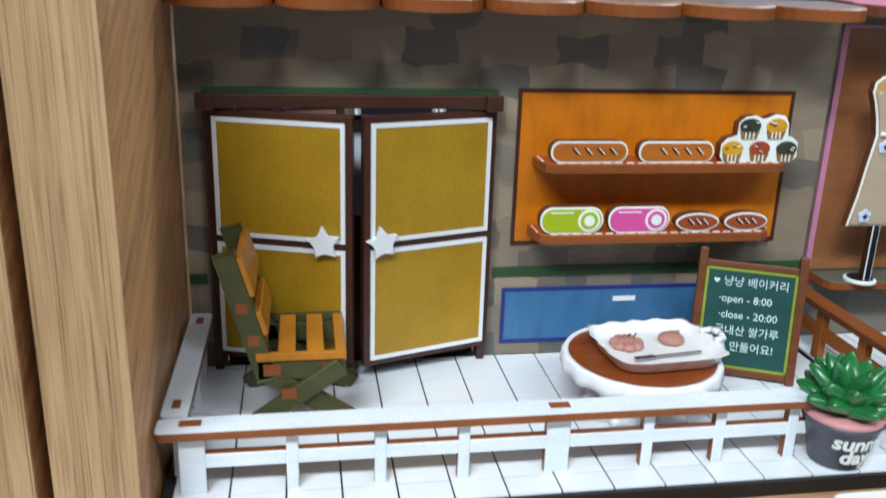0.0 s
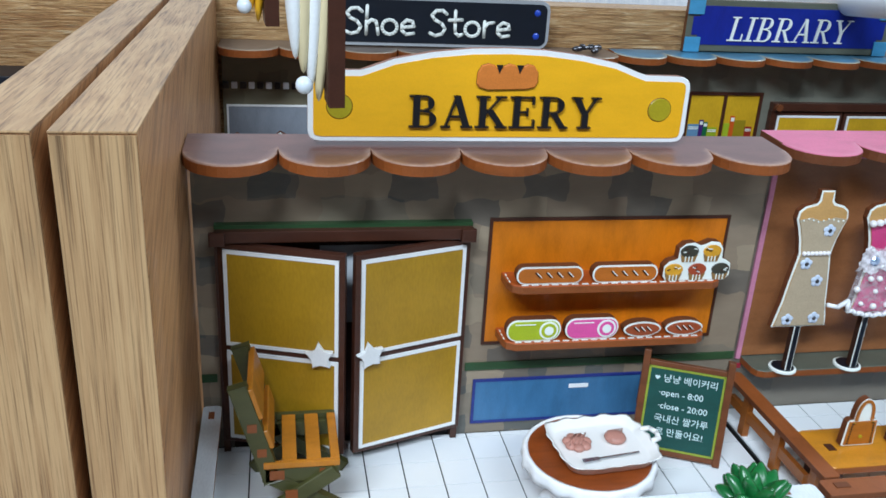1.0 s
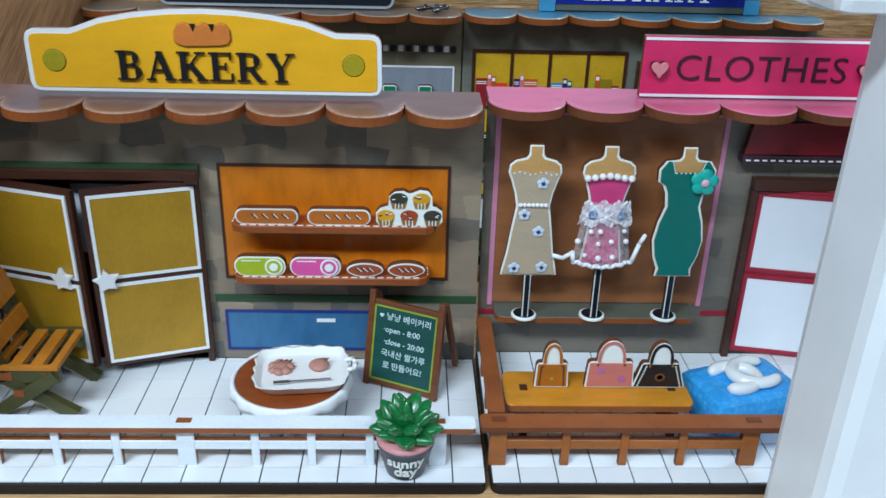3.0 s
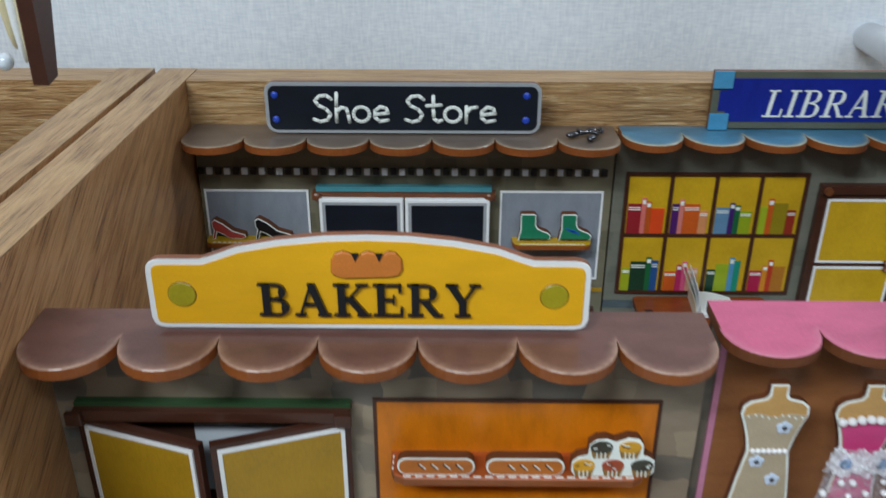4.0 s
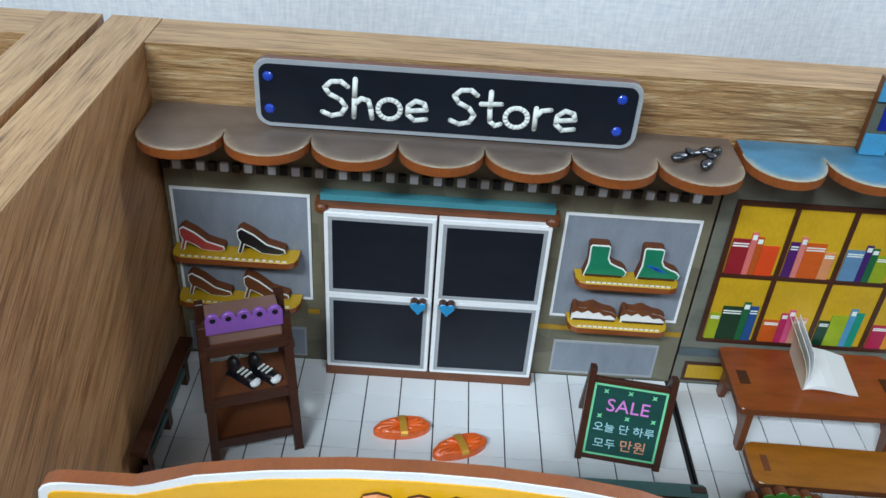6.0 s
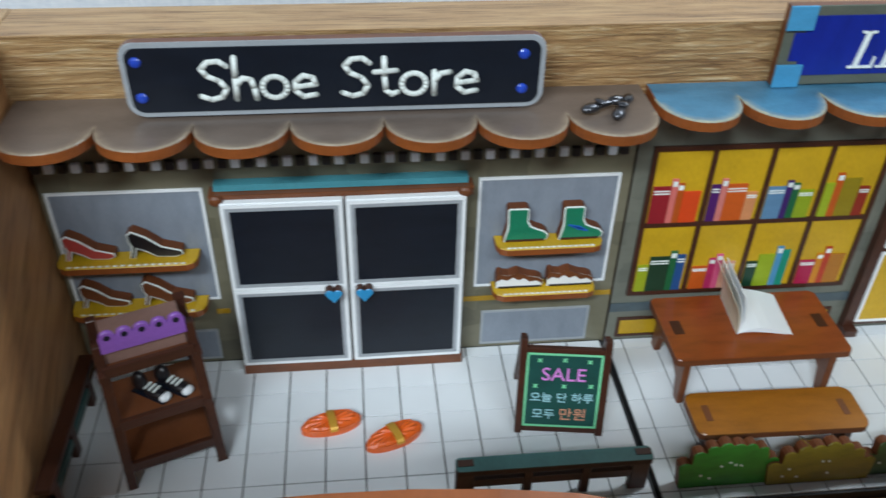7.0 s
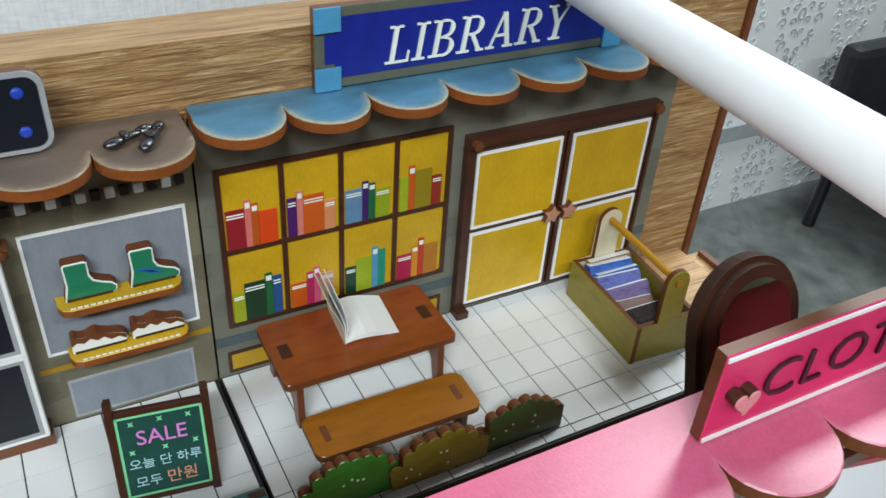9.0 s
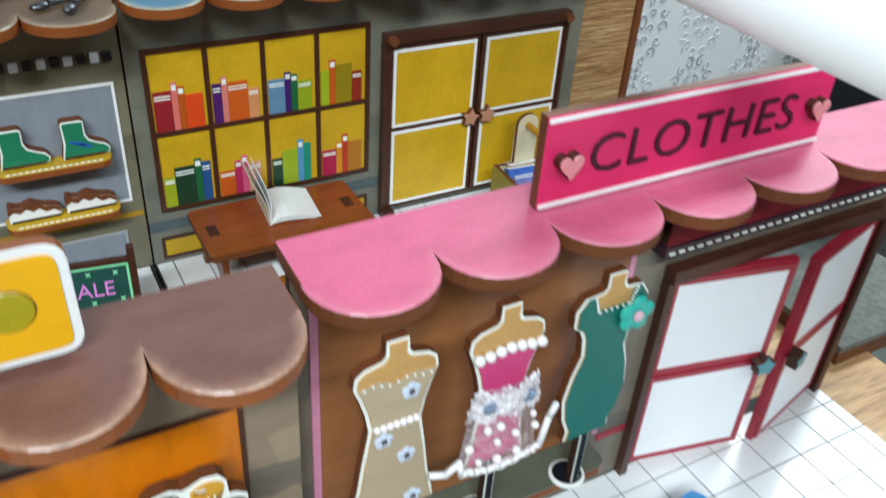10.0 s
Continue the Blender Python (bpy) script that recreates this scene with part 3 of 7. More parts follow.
def scallop_roof(parent, x0, x1, yb, yc, yt, zb, zt, top, edge, n=7):
    """An awning plate with round tongues; it falls a little towards the street. Slot 0 is the painted top, slot 1 the cut edge."""
    w, m, deep = (x1 - x0) / n, 14, 0.0040
    slope = (zb - zt) / (yb - yt)

    def arc(i, j, inset):
        a = math.pi * (1 - j / m)
        if j == m and i < n - 1 or j == 0 and i > 0:
            return x0 + w * (i + (1 if j else 0)), yc + inset * 0.9
        if j in (0, m):
            inset = min(inset, 0.0004)
        return x0 + w * (i + 0.5) + (w / 2 - inset) * math.cos(a), yc - (yc - yt - inset) * math.sin(a) ** 0.92

    bm = bmesh.new()
    uv = bm.loops.layers.uv.new("paint")

    def row(inset, z, back=False):
        out = []
        for i in range(n):
            for j in range(m + (i == n - 1)):
                x, y = arc(i, j, inset)
                if back:
                    x, y = max(x0 + 0.0004, min(x1 - 0.0004, x0 + w * (i + j / m))), yb
                out.append(bm.verts.new((x, y, z + zb + (y - yb) * slope)))
        return out

    rows = [(row(0, 0, True), 0.0, 0), (row(0.0052, 0), 0.0, 0), (row(0.0004, 0), 1.0, 0), (row(0, -0.0004), 1.0, 0), (row(0, -deep), 1.0, 1), (row(0, -deep, True), 0.0, 1), ]
    rows.append((rows[0][0], 0.0, 1))
    for (ra, va, _), (rb, vb, slot) in zip(rows, rows[1:]):
        for k in range(len(ra) - 1):
            f = bm.faces.new((ra[k], rb[k], rb[k + 1], ra[k + 1]))
            f.material_index = slot
            for lp, v in zip(f.loops, (va, vb, vb, va)):
                lp[uv].uv = (0.5, v)
    for k in (0, len(rows[0][0]) - 1):
        loop = [r[0][k] for r in rows[:-1]]
        f = bm.faces.new(loop if k == 0 else loop[::-1])
        f.material_index = 1
    bmesh.ops.recalc_face_normals(bm, faces=bm.faces)
    part("roof_plate", bm, [top, edge], parent)


def base_plate(parent, x0, x1, y0, y1, z):
    part("base", plate(rrect(x0, x1, y0, y1, 0.004), z - 0.0007, z - 0.0055, "z", r=0.0004), [JOINT, BLACK_EDGE], parent, "black-edged base plate")


TILE_MESH = {}


def tiles(parent, x0, x1, y0, y1, z, size=0.0150, off=0.0, deep=0.0151, last=0.0):
    """Square floor tiles, each its own piece, over dark joints."""
    nx, ny = math.ceil((x1 - x0 - off) / size), math.ceil((y1 + last - y0) / deep)
    for i in range(nx):
        for j in range(ny):
            a0, b1 = x0 + off + i * size, y1 + last - j * deep
            a1, b0 = min(a0 + size, x1), max(b1 - deep, y0)
            a0, b1 = max(a0, x0), min(b1, y1)
            if a1 - a0 < 0.002 or b1 - b0 < 0.002:
                continue
            key = (round(a1 - a0, 4), round(b1 - b0, 4))
            if key not in TILE_MESH:
                bm = box(0.00028, key[0] - 0.00028, 0.00028, key[1] - 0.00028, -0.0006, 0.0)
                me = bpy.data.meshes.new("tile")
                bm.to_mesh(me)
                bm.free()
                me.materials.append(TILE)
                TILE_MESH[key] = me
            o = new("tile", TILE_MESH[key])
            o.parent = parent
            o.location = world_of(parent).inverted() @ Vector((a0, b0, z + random.uniform(-0.00004, 0.00004)))


def panel_frame(parent, name, x0, x1, z0, z1, y, w, mat, face=None, deep=0.0006, facename="panel"):
    """A painted field with a raised border on a wall whose face is at y."""
    if face is not None:
        part(facename, box(x0 + w, x1 - w, y - deep * 0.6, y, z0 + w, z1 - w), face, parent)
    for a, c, e, f in ((x0, x1, z1 - w, z1), (x0, x1, z0, z0 + w), (x0, x0 + w, z0 + w, z1 - w), (x1 - w, x1, z0 + w, z1 - w)):
        part(name, box(a, c, y - deep, y, e, f), mat, parent)


def door_leaf(parent, hinge, free, z0, z1, split, frame, line, face, thick=0.003, border=0.0022, lw=0.0014, inner=None):
    """A two-panel door leaf between two plan points, its painted side towards -y."""
    h, f = Vector((*hinge, 0)), Vector((*free, 0))
    L = (f - h).length
    u = (f - h).normalized()
    if u.x < 0:
        u, org = -u, f
    else:
        org = h
    m = Matrix(((u.x, -u.y, 0, org.x), (u.y, u.x, 0, org.y), (0, 0, 1, 0), (0, 0, 0, 1)))
    leaf = thing("door_leaf", "", "", m)
    del_keys = [k for k in ("label", "category") if k in leaf]
    for k in del_keys:
        del leaf[k]
    leaf.parent = parent
    leaf.matrix_basis = world_of(parent).inverted() @ m
    part("stile_board", box(0, L, 0, thick, z0, z1, 0.0003), frame, leaf, local=True)
    for a, c in ((z0 + border, split - border * 0.55), (split + border * 0.55, z1 - border)):
        x0, x1 = border, L - border
        part("panel", box(x0 + lw, x1 - lw, -0.0005, 0, a + lw, c - lw), face, leaf, local=True)
        for q in ((x0, x1, c - lw, c), (x0, x1, a, a + lw), (x0, x0 + lw, a + lw, c - lw), (x1 - lw, x1, a + lw, c - lw)):
            part("border", box(q[0], q[1], -0.0008, 0, q[2], q[3]), line, leaf, local=True)
        if inner:
            x0, x1, a, c, w = x0 + lw, x1 - lw, a + lw, c - lw, 0.0016
            for q in ((x0, x1, c - w, c), (x0, x1, a, a + w), (x0, x0 + w, a + w, c - w), (x1 - w, x1, a + w, c - w)):
                part("inner_border", box(q[0], q[1], -0.00065, 0, q[2], q[3]), inner, leaf, local=True)
    return leaf, m


# ---- bakery ----
def bakery():
    k = thing("bakery_shop", "model bakery with painted stone wall, brown scalloped roof and open doors", "model shop")
    x0, x1 = XP + 0.0012, 0.1765
    base_plate(k, x0, x1, 0.1902, 0.2835, ZF)
    wall = plate([(x0, ZF), (-0.034, ZF), (-0.034, 0.0809), (0.053, 0.0809), (0.053, ZF), (x1, ZF), (x1, 0.1130), (x0, 0.1130)], YF, YF + 0.003, r=0)
    part("wall", wall, [STONE_W, EDGE_D], k)
    scallop_roof(k, -0.0461, 0.1748, 0.2855, 0.2690, 0.2515, 0.1174, 0.1158, ROOF_B, RUST)
    # door surround
    part("door_header", box(-0.0376, 0.0567, 0.2715, YF, 0.0810, 0.0854, 0.0004), BROWN, k)
    part("header_line", box(-0.0376, 0.0567, 0.2745, YF, 0.0854, 0.0868), GREEN_D, k)
    for x in (-0.0365, 0.0545):
        part("door_jamb", box(x - 0.0013, x + 0.0013, 0.275, YF, ZF, 0.0809), BROWN, k)
        part("hinge_knob", box(x - 0.0028, x + 0.0028, 0.2695, 0.2715, 0.0805, 0.0857, 0.0005), BROWN, k)
    for hx, f, sx in ((-0.0368, (0.0080, 0.2600), 1), (0.0564, (0.0117, 0.2602), -1)):
        leaf, m = door_leaf(k, (hx, 0.2745), f, -0.0034, 0.0803, 0.0385, BROWN, WHITE, MUSTARD)
        L = (Vector(f) - Vector((hx, 0.2745))).length
        u = L - 0.0088 if sx > 0 else 0.0056
        part("star_handle", plate(star(u, 0.0399, 0.0056, 0.5, turn=98), -0.0030, -0.0009, r=0.0004), [WHITE, WHITE], leaf, "white star handle", local=True)
    part("inner_pane", box(0.0000, 0.0400, YF + 0.0031, YF + 0.0034, 0.0433, 0.0758), plain("pale_grey_pane", "b9bfc6", 0.5), k, "pale grey panel behind the doors")
    # dark board added to keep the gap behind the open doors in shade
    part("dark_fill_board", box(-0.0338, 0.0528, YF + 0.0035, YF + 0.0055, ZF, 0.0773), EDGE_D, k, "dark board added behind the doors to darken the opening")
    # display window
    panel_frame(k, "window_border", 0.064, 0.163, 0.0331, 0.0872, YF, 0.0012, BROWN, ORANGE, 0.0008, "window_panel")
    for z, xa, xb in ((0.0647, 0.0700, 0.1575), (0.0404, 0.0696, 0.1548)):
        o = [(xb, YF), (xa, YF)] + [(xa + 0.0003, 0.2690), (xa + 0.0015, 0.2655), (xa + 0.005, 0.2635)] + [(xb - 0.005, 0.2635), (xb - 0.0015, 0.2655), (xb - 0.0003, 0.2690)]
        sh = part("shelf", plate(o[::-1], z, z - 0.0032, "z", r=0.0004), [SHELF_O, RUST], k, "stitched orange-brown shelf")
        n = 20
        for i in range(n):
            x = xa + 0.004 + (xb - xa - 0.008) * (i + 0.5) / n
            part("stitch", box(x - 0.0013, x + 0.0013, 0.2641, 0.2646, z, z + 0.0003), CHALK, sh)
        for i in range(3):
            for x in (xa + 0.0007, xb - 0.0012):
                part("stitch", box(x, x + 0.0005, 0.2675 + 0.003 * i, 0.2690 + 0.003 * i, z, z + 0.0003), CHALK, sh)
    part("green_band", box(0.0581, x1, YF - 0.0006, YF, 0.0212, 0.0246), GREEN_D, k)
    part("green_band", box(x0, -0.0392, YF - 0.0006, YF, 0.0212, 0.0246), GREEN_D, k)
    panel_frame(k, "blue_border", 0.0620, 0.1560, -0.0043, 0.0167, YF, 0.0012, NAVY, BLUE_P, 0.0007, "blue_panel")
    part("white_tab", box(0.1035, 0.1120, YF - 0.0007, YF - 0.0004, 0.0107, 0.0125), WHITE, k)
    tiles(k, x0 + 0.0008, x1 - 0.0004, 0.1909, YF - 0.0002, ZF, 0.0147, -0.0129, 0.0151, 0.0122)
    # sign
    s = thing("shop_sign", "yellow bakery sign with white border and raised black letters", "sign")
    c = 0.0648
    half = [(0.0672, 0.1188), (0.0684, 0.1196), (0.0691, 0.1210), (0.0693, 0.1225), (0.0692, 0.1385), (0.0688, 0.1405), (0.0678, 0.1419), (0.0662, 0.1427), (0.0640, 0.1430), (0.0515, 0.1430), (0.0480, 0.1443), (0.0400, 0.1472), (0.0270, 0.1497), (0.0130, 0.1512)]
    o = [(c - 0.0650, 0.1184), (c + 0.0650, 0.1184)] + [(c + u, v) for u, v in half] + [(c, 0.1516)] + [(c - u, v) for u, v in half[::-1]]
    inner = grown(o, -0.0019)
    part("board", plate(o, 0.2720, 0.2752, r=0.0003), [WHITE, RUST], s, "white-edged board")
    part("face", plate(inner, 0.2717, 0.2722, r=0.0001), [YELLOW, YELLOW], s)
    for x in (0.0063, 0.1229):
        part("gold_dot", plate(oval(x, 0.1308, 0.0044, 0.0043), 0.2712, 0.2718), [GOLD, GOLD], s)
        part("dot_ring", plate(oval(x, 0.1308, 0.0047, 0.0046), 0.2715, 0.2719), [BROWN_M, BROWN_M], s)
    serif_word("BAKERY", s, 0.0303, 0.0998, 0.1239, 0.0113, 0.2704, 0.0014, BLACK, 1.05)
    lf = [(0.0535, 0.1400), (0.0545, 0.1388), (0.0575, 0.1383), (0.0715, 0.1383), (0.0745, 0.1390), (0.0757, 0.1410), (0.0755, 0.1445), (0.0738, 0.1468), (0.0715, 0.1473), (0.0700, 0.1465), (0.0685, 0.1440), (0.0670, 0.1468), (0.0650, 0.1473), (0.0630, 0.1465), (0.0612, 0.1440), (0.0598, 0.1466), (0.0575, 0.1473), (0.0550, 0.1465), (0.0537, 0.1440)]
    part("loaf_emblem", plate([(u, v - 0.0007) for u, v in lf], 0.2706, 0.2718, r=0.0005), [paint("loaf_orange", "d07a34", 0.35, 0.15), BROWN], s, "orange loaf emblem")
    for x in (0.0613, 0.0686):
        part("loaf_cut", plate([(x - 0.0012, 0.1462), (x + 0.0012, 0.1462), (x, 0.1432)], 0.2703, 0.2707, r=0), [BLACK, BLACK], s)


bakery()


def cutout(name, label, category, outline, y, deep, face, rim=0.0009, parent=None, edge=None, group=""):
    """A painted plywood cut-out with a white line round it, standing upright."""
    t = thing(name, label, category, group=group) if parent is None else parent
    part("outline", plate(outline, y, y + deep, r=0.0002), [CHALK, edge or EDGE_D], t, "white painted outline")
    part("picture", plate(grown(outline, -rim), y - 0.0003, y + 0.0001, r=0.0001), [face, face], t)
    return t


def bread(x0, x1, z, h, kind):
    face = {"loaf": CRUST, "bun": paint("bun_red_brown", "9a4a2a", 0.4, 0.2), "lime": paint("lime_roll", "a7b81e", 0.35, 0.12), "pink": paint("pink_roll", "d9539b", 0.35, 0.12)}[kind]
    name = {"loaf": "baguette", "bun": "bread_roll", "lime": "cake_roll", "pink": "cake_roll"}[kind]
    label = {"loaf": "small wooden baguette cut-out with slashes, on the shelf", "bun": "small red-brown bread roll cut-out on the shelf",
             "lime": "lime green cake roll cut-out on the shelf", "pink": "pink cake roll cut-out on the shelf"}[kind]
    r = h * 0.46 if kind != "bun" else h * 0.5
    o = rrect(x0, x1, z, z + h, r, 6) if kind != "bun" else oval((x0 + x1) / 2, z + h / 2, (x1 - x0) / 2, h / 2)
    t = cutout(name, label, "bread", o, 0.2652, 0.0040, face, 0.0007, edge=EDGE)
    y = 0.2646
    if kind in ("loaf", "bun"):
        for i in range(4 if kind == "loaf" else 3):
            x = x0 + (x1 - x0) * (0.30 + 0.16 * i)
            part("slash", beam((x - 0.0008, y, z + h * 0.70), (x + 0.0012, y, z + h * 0.42), 0.0003, 0.0005, bm=None, r=0), BROWN, t)
            part("glint", beam((x - 0.0002, y, z + h * 0.70), (x + 0.0018, y, z + h * 0.42), 0.0003, 0.0003, r=0), CHALK, t)
    else:
        cx = x1 - h * 0.55
        for r0, mt in ((h * 0.42, CHALK), (h * 0.33, face), (h * 0.2, CHALK)):
            part("swirl", plate(oval(cx, z + h * 0.5, r0, r0), 0.2648 - 0.0002 * (h * 0.45 - r0) / 0.001, 0.2650, r=0), [mt, mt], t)
        part("glint", box(x0 + h * 0.35, cx - h * 0.6, 0.26465, 0.2649, z + h * 0.78, z + h * 0.82), CHALK, t)


bread(0.0727, 0.0990, 0.0647, 0.0072, "loaf")
bread(0.1028, 0.1293, 0.0647, 0.0072, "loaf")
bread(0.0707, 0.0926, 0.0404, 0.0092, "lime")
bread(0.0944, 0.1163, 0.0404, 0.0092, "pink")
bread(0.1187, 0.1346, 0.0404, 0.0067, "bun")
bread(0.1364, 0.1526, 0.0404, 0.0067, "bun")


def muffins():
    t = thing("muffin_stack", "five small muffins in a cut-out pile at the shelf end", "muffins")
    o = [(0.1340, 0.0606), (0.1590, 0.0606), (0.1607, 0.0630), (0.1605, 0.0690), (0.1580, 0.0712), (0.1562, 0.0716), (0.1562, 0.0770), (0.1545, 0.0800), (0.1510, 0.0806), (0.1480, 0.0790), (0.1465, 0.0785), (0.1440, 0.0800), (0.1405, 0.0795), (0.1382, 0.0770), (0.1380, 0.0718), (0.1345, 0.0705), (0.1327, 0.0680), (0.1327, 0.0630)]
    o = [(u - 0.0011, 0.0647 + (v - 0.0606) * 0.815) for u, v in o]
    part("outline", plate(o, 0.2652, 0.2692, r=0.0002), [CHALK, EDGE], t)
    cols = [paint("muffin_dark", "3b3a31", 0.4, 0.3), paint("muffin_gold", "d39a28", 0.4, 0.2), paint("muffin_red", "9c4427", 0.4, 0.2)]
    rnd = random.Random(5)
    for x, z, m in ((0.1368, 0.0612, 1), (0.1466, 0.0612, 2), (0.1564, 0.0612, 0), (0.1422, 0.0706, 0), (0.1517, 0.0706, 1)):
        x, z = x - 0.0011, 0.0650 + (z - 0.0612) * 0.815
        part("muffin_top", plate(oval(x, z + 0.0044, 0.0038, 0.0026, 14), 0.2648, 0.2653, r=0.0001), [cols[m], cols[m]], t)
        part("muffin_cup", plate([(x - 0.0026, z), (x + 0.0026, z), (x + 0.0035, z + 0.0030), (x - 0.0035, z + 0.0030)], 0.2649, 0.2653, r=0), [paint("cup_brown", "8c6a3a", 0.5, 0.2), EDGE], t)
        for i in range(3):
            part("cup_line", box(x - 0.0016 + 0.0014 * i, x - 0.0012 + 0.0014 * i, 0.2647, 0.2649, z, z + 0.0024), CHALK, t)

        for i in range(4):
            u, v, g = rnd.uniform(-0.0024, 0.0024), rnd.uniform(0.0036, 0.0058), rnd.uniform(-0.6, 0.6)
            part("sprinkle", beam((x + u - 0.0006, 0.2646, z + v - g * 0.0006), (x + u + 0.0006, 0.2646, z + v + g * 0.0006), 0.0003, 0.0003, r=0), CHALK if i % 2 else BROWN, t)


muffins()


def folding_chair():
    t = thing("folding_chair", "small olive green folding chair with orange wooden slats", "chair", pose(-0.0085, 0.2452, ZF))
    zs = 0.0236
    for y, out in ((-0.0135, -1), (0.0140, 1)):
        part("leg", beam((0.0165, y, 0.0012), (-0.0118, y, 0.0205), 0.0028, 0.0056), OLIVE, t, local=True)
        part("back_post", beam((-0.0098, y - 0.0002, 0.0175), (-0.0208, y - 0.0002, 0.0560), 0.0028, 0.0062), OLIVE, t, local=True)
        part("leg", beam((-0.0180, y + out * 0.0022, 0.0012), (0.0118, y + out * 0.0022, 0.0216), 0.0022, 0.0056), OLIVE, t, local=True)
        part("seat_rail", box(-0.0128, 0.0128, y - 0.0016, y + 0.0016, zs - 0.0062, zs - 0.0001, 0.0004), OLIVE, t, local=True)
        for x in (-0.0085, 0.0085):
            part("tenon", box(x - 0.0025, x + 0.0025, y + out * 0.0016 - 0.0003, y + out * 0.0016 + 0.0003, zs - 0.0048, zs - 0.0012), RUST, t, local=True)
        part("tenon", box(-0.0058, -0.0016, y + out * 0.0034 - 0.0003, y + out * 0.0034 + 0.0003, 0.0120, 0.0152), RUST, t, local=True)
        for x, z in ((-0.0164, 0.0400), (-0.0134, 0.0300)):
            part("tenon", box(x - 0.0016, x + 0.0016, y + out * 0.0015 - 0.0003, y + out * 0.0015 + 0.0003, z - 0.0016, z + 0.0016), RUST, t, local=True)
    part("stretcher", box(-0.0058, -0.0016, -0.0134, 0.0134, 0.0125, 0.0147), OLIVE, t, local=True)
    for i in range(4):
        x = -0.0125 + 0.0083 * i
        part("seat_slat", box(max(-0.0130, x - 0.0025), min(0.0130, x + 0.0025), -0.0140, 0.0140, zs, zs + 0.0024, 0.0003), SLAT_O, t, "orange seat slat", local=True)
    for y0, y1 in ((-0.0158, -0.0141), (0.0141, 0.0162)):
        part("seat_end", box(-0.0130, 0.0130, y0, y1, zs, zs + 0.0024, 0.0003), SLAT_O if y0 < 0 else OLIVE, t, local=True)
    for z, h in ((0.0350, 0.0075), (0.0490, 0.0120)):
        x = -0.0098 - (z - 0.0175) * 0.286 + 0.0036
        part("back_slat", beam((x, -0.0150, z), (x, 0.0150, z), h, 0.0022, side=(-0.275, 0, 0.96)), SLAT_O, t, "orange back slat", local=True)


folding_chair()


def round_table():
    cx, cy, r, z = 0.0975, 0.2335, 0.0240, 0.0098
    t = thing("round_table", "low round brown table with a white lace rim", "table", pose(cx, cy, ZF))
    part("tabletop", lathe(cx, cy, [(r - 0.002, z - 0.003), (r, z - 0.002), (r, z - 0.0006), (r - 0.0006, z)], 40), TABLE_B, t)
    part("pedestal", lathe(cx, cy, [(0.010, ZF), (0.010, ZF + 0.002), (0.004, ZF + 0.004), (0.0035, z - 0.004), (0.008, z - 0.003)], 20), BROWN, t)
    b = bmesh.new()
    n = 96
    rings = []
    for rr, zz, wav in ((r - 0.0010, z + 0.0004, 0.0), (r + 0.0002, z + 0.0006, 0.0001), (r + 0.0010, z - 0.0004, 0.0002), (r + 0.0011, z - 0.0024, 0.0003), (r + 0.0012, z - 0.0044, 0.0004)):
        ring = []
        for i in range(n):
            a = 2 * math.pi * i / n
            q = math.cos(i * math.pi / 3)
            ring.append(b.verts.new((cx + (rr + wav * q) * math.cos(a), cy + (rr + wav * q) * math.sin(a), zz - wav * 0.8 * q)))
        rings.append(ring)
    for p, q in zip(rings, rings[1:]):
        for i in range(n):
            b.faces.new((p[i], p[(i + 1) % n], q[(i + 1) % n], q[i]))
    d = bmesh.new()
    frill = []
    for rr, zz, wav in ((0.0090, 0.0066, 0.0), (0.0125, 0.0056, 0.0006), (0.0150, 0.0030, 0.0012), (0.0165, 0.0006, 0.0016)):
        frill.append([d.verts.new((cx + (rr + wav * math.cos(i * math.pi / 3)) * math.cos(2 * math.pi * i / n), cy + (rr + wav * math.cos(i * math.pi / 3)) * math.sin(2 * math.pi * i / n), ZF + zz)) for i in range(n)])
    for p, q in zip(frill, frill[1:]):
        for i in range(n):
            d.faces.new((p[i], p[(i + 1) % n], q[(i + 1) % n], q[i]))
    part("lace_foot", d, LACE, t, "white crocheted lace round the foot", smooth=True).modifiers.new("thick", "SOLIDIFY").thickness = 0.0006
    lace = part("lace_rim", b, LACE, t, "white crocheted lace rim", smooth=True)
    s = lace.modifiers.new("thick", "SOLIDIFY")
    s.thickness = 0.0006


round_table()


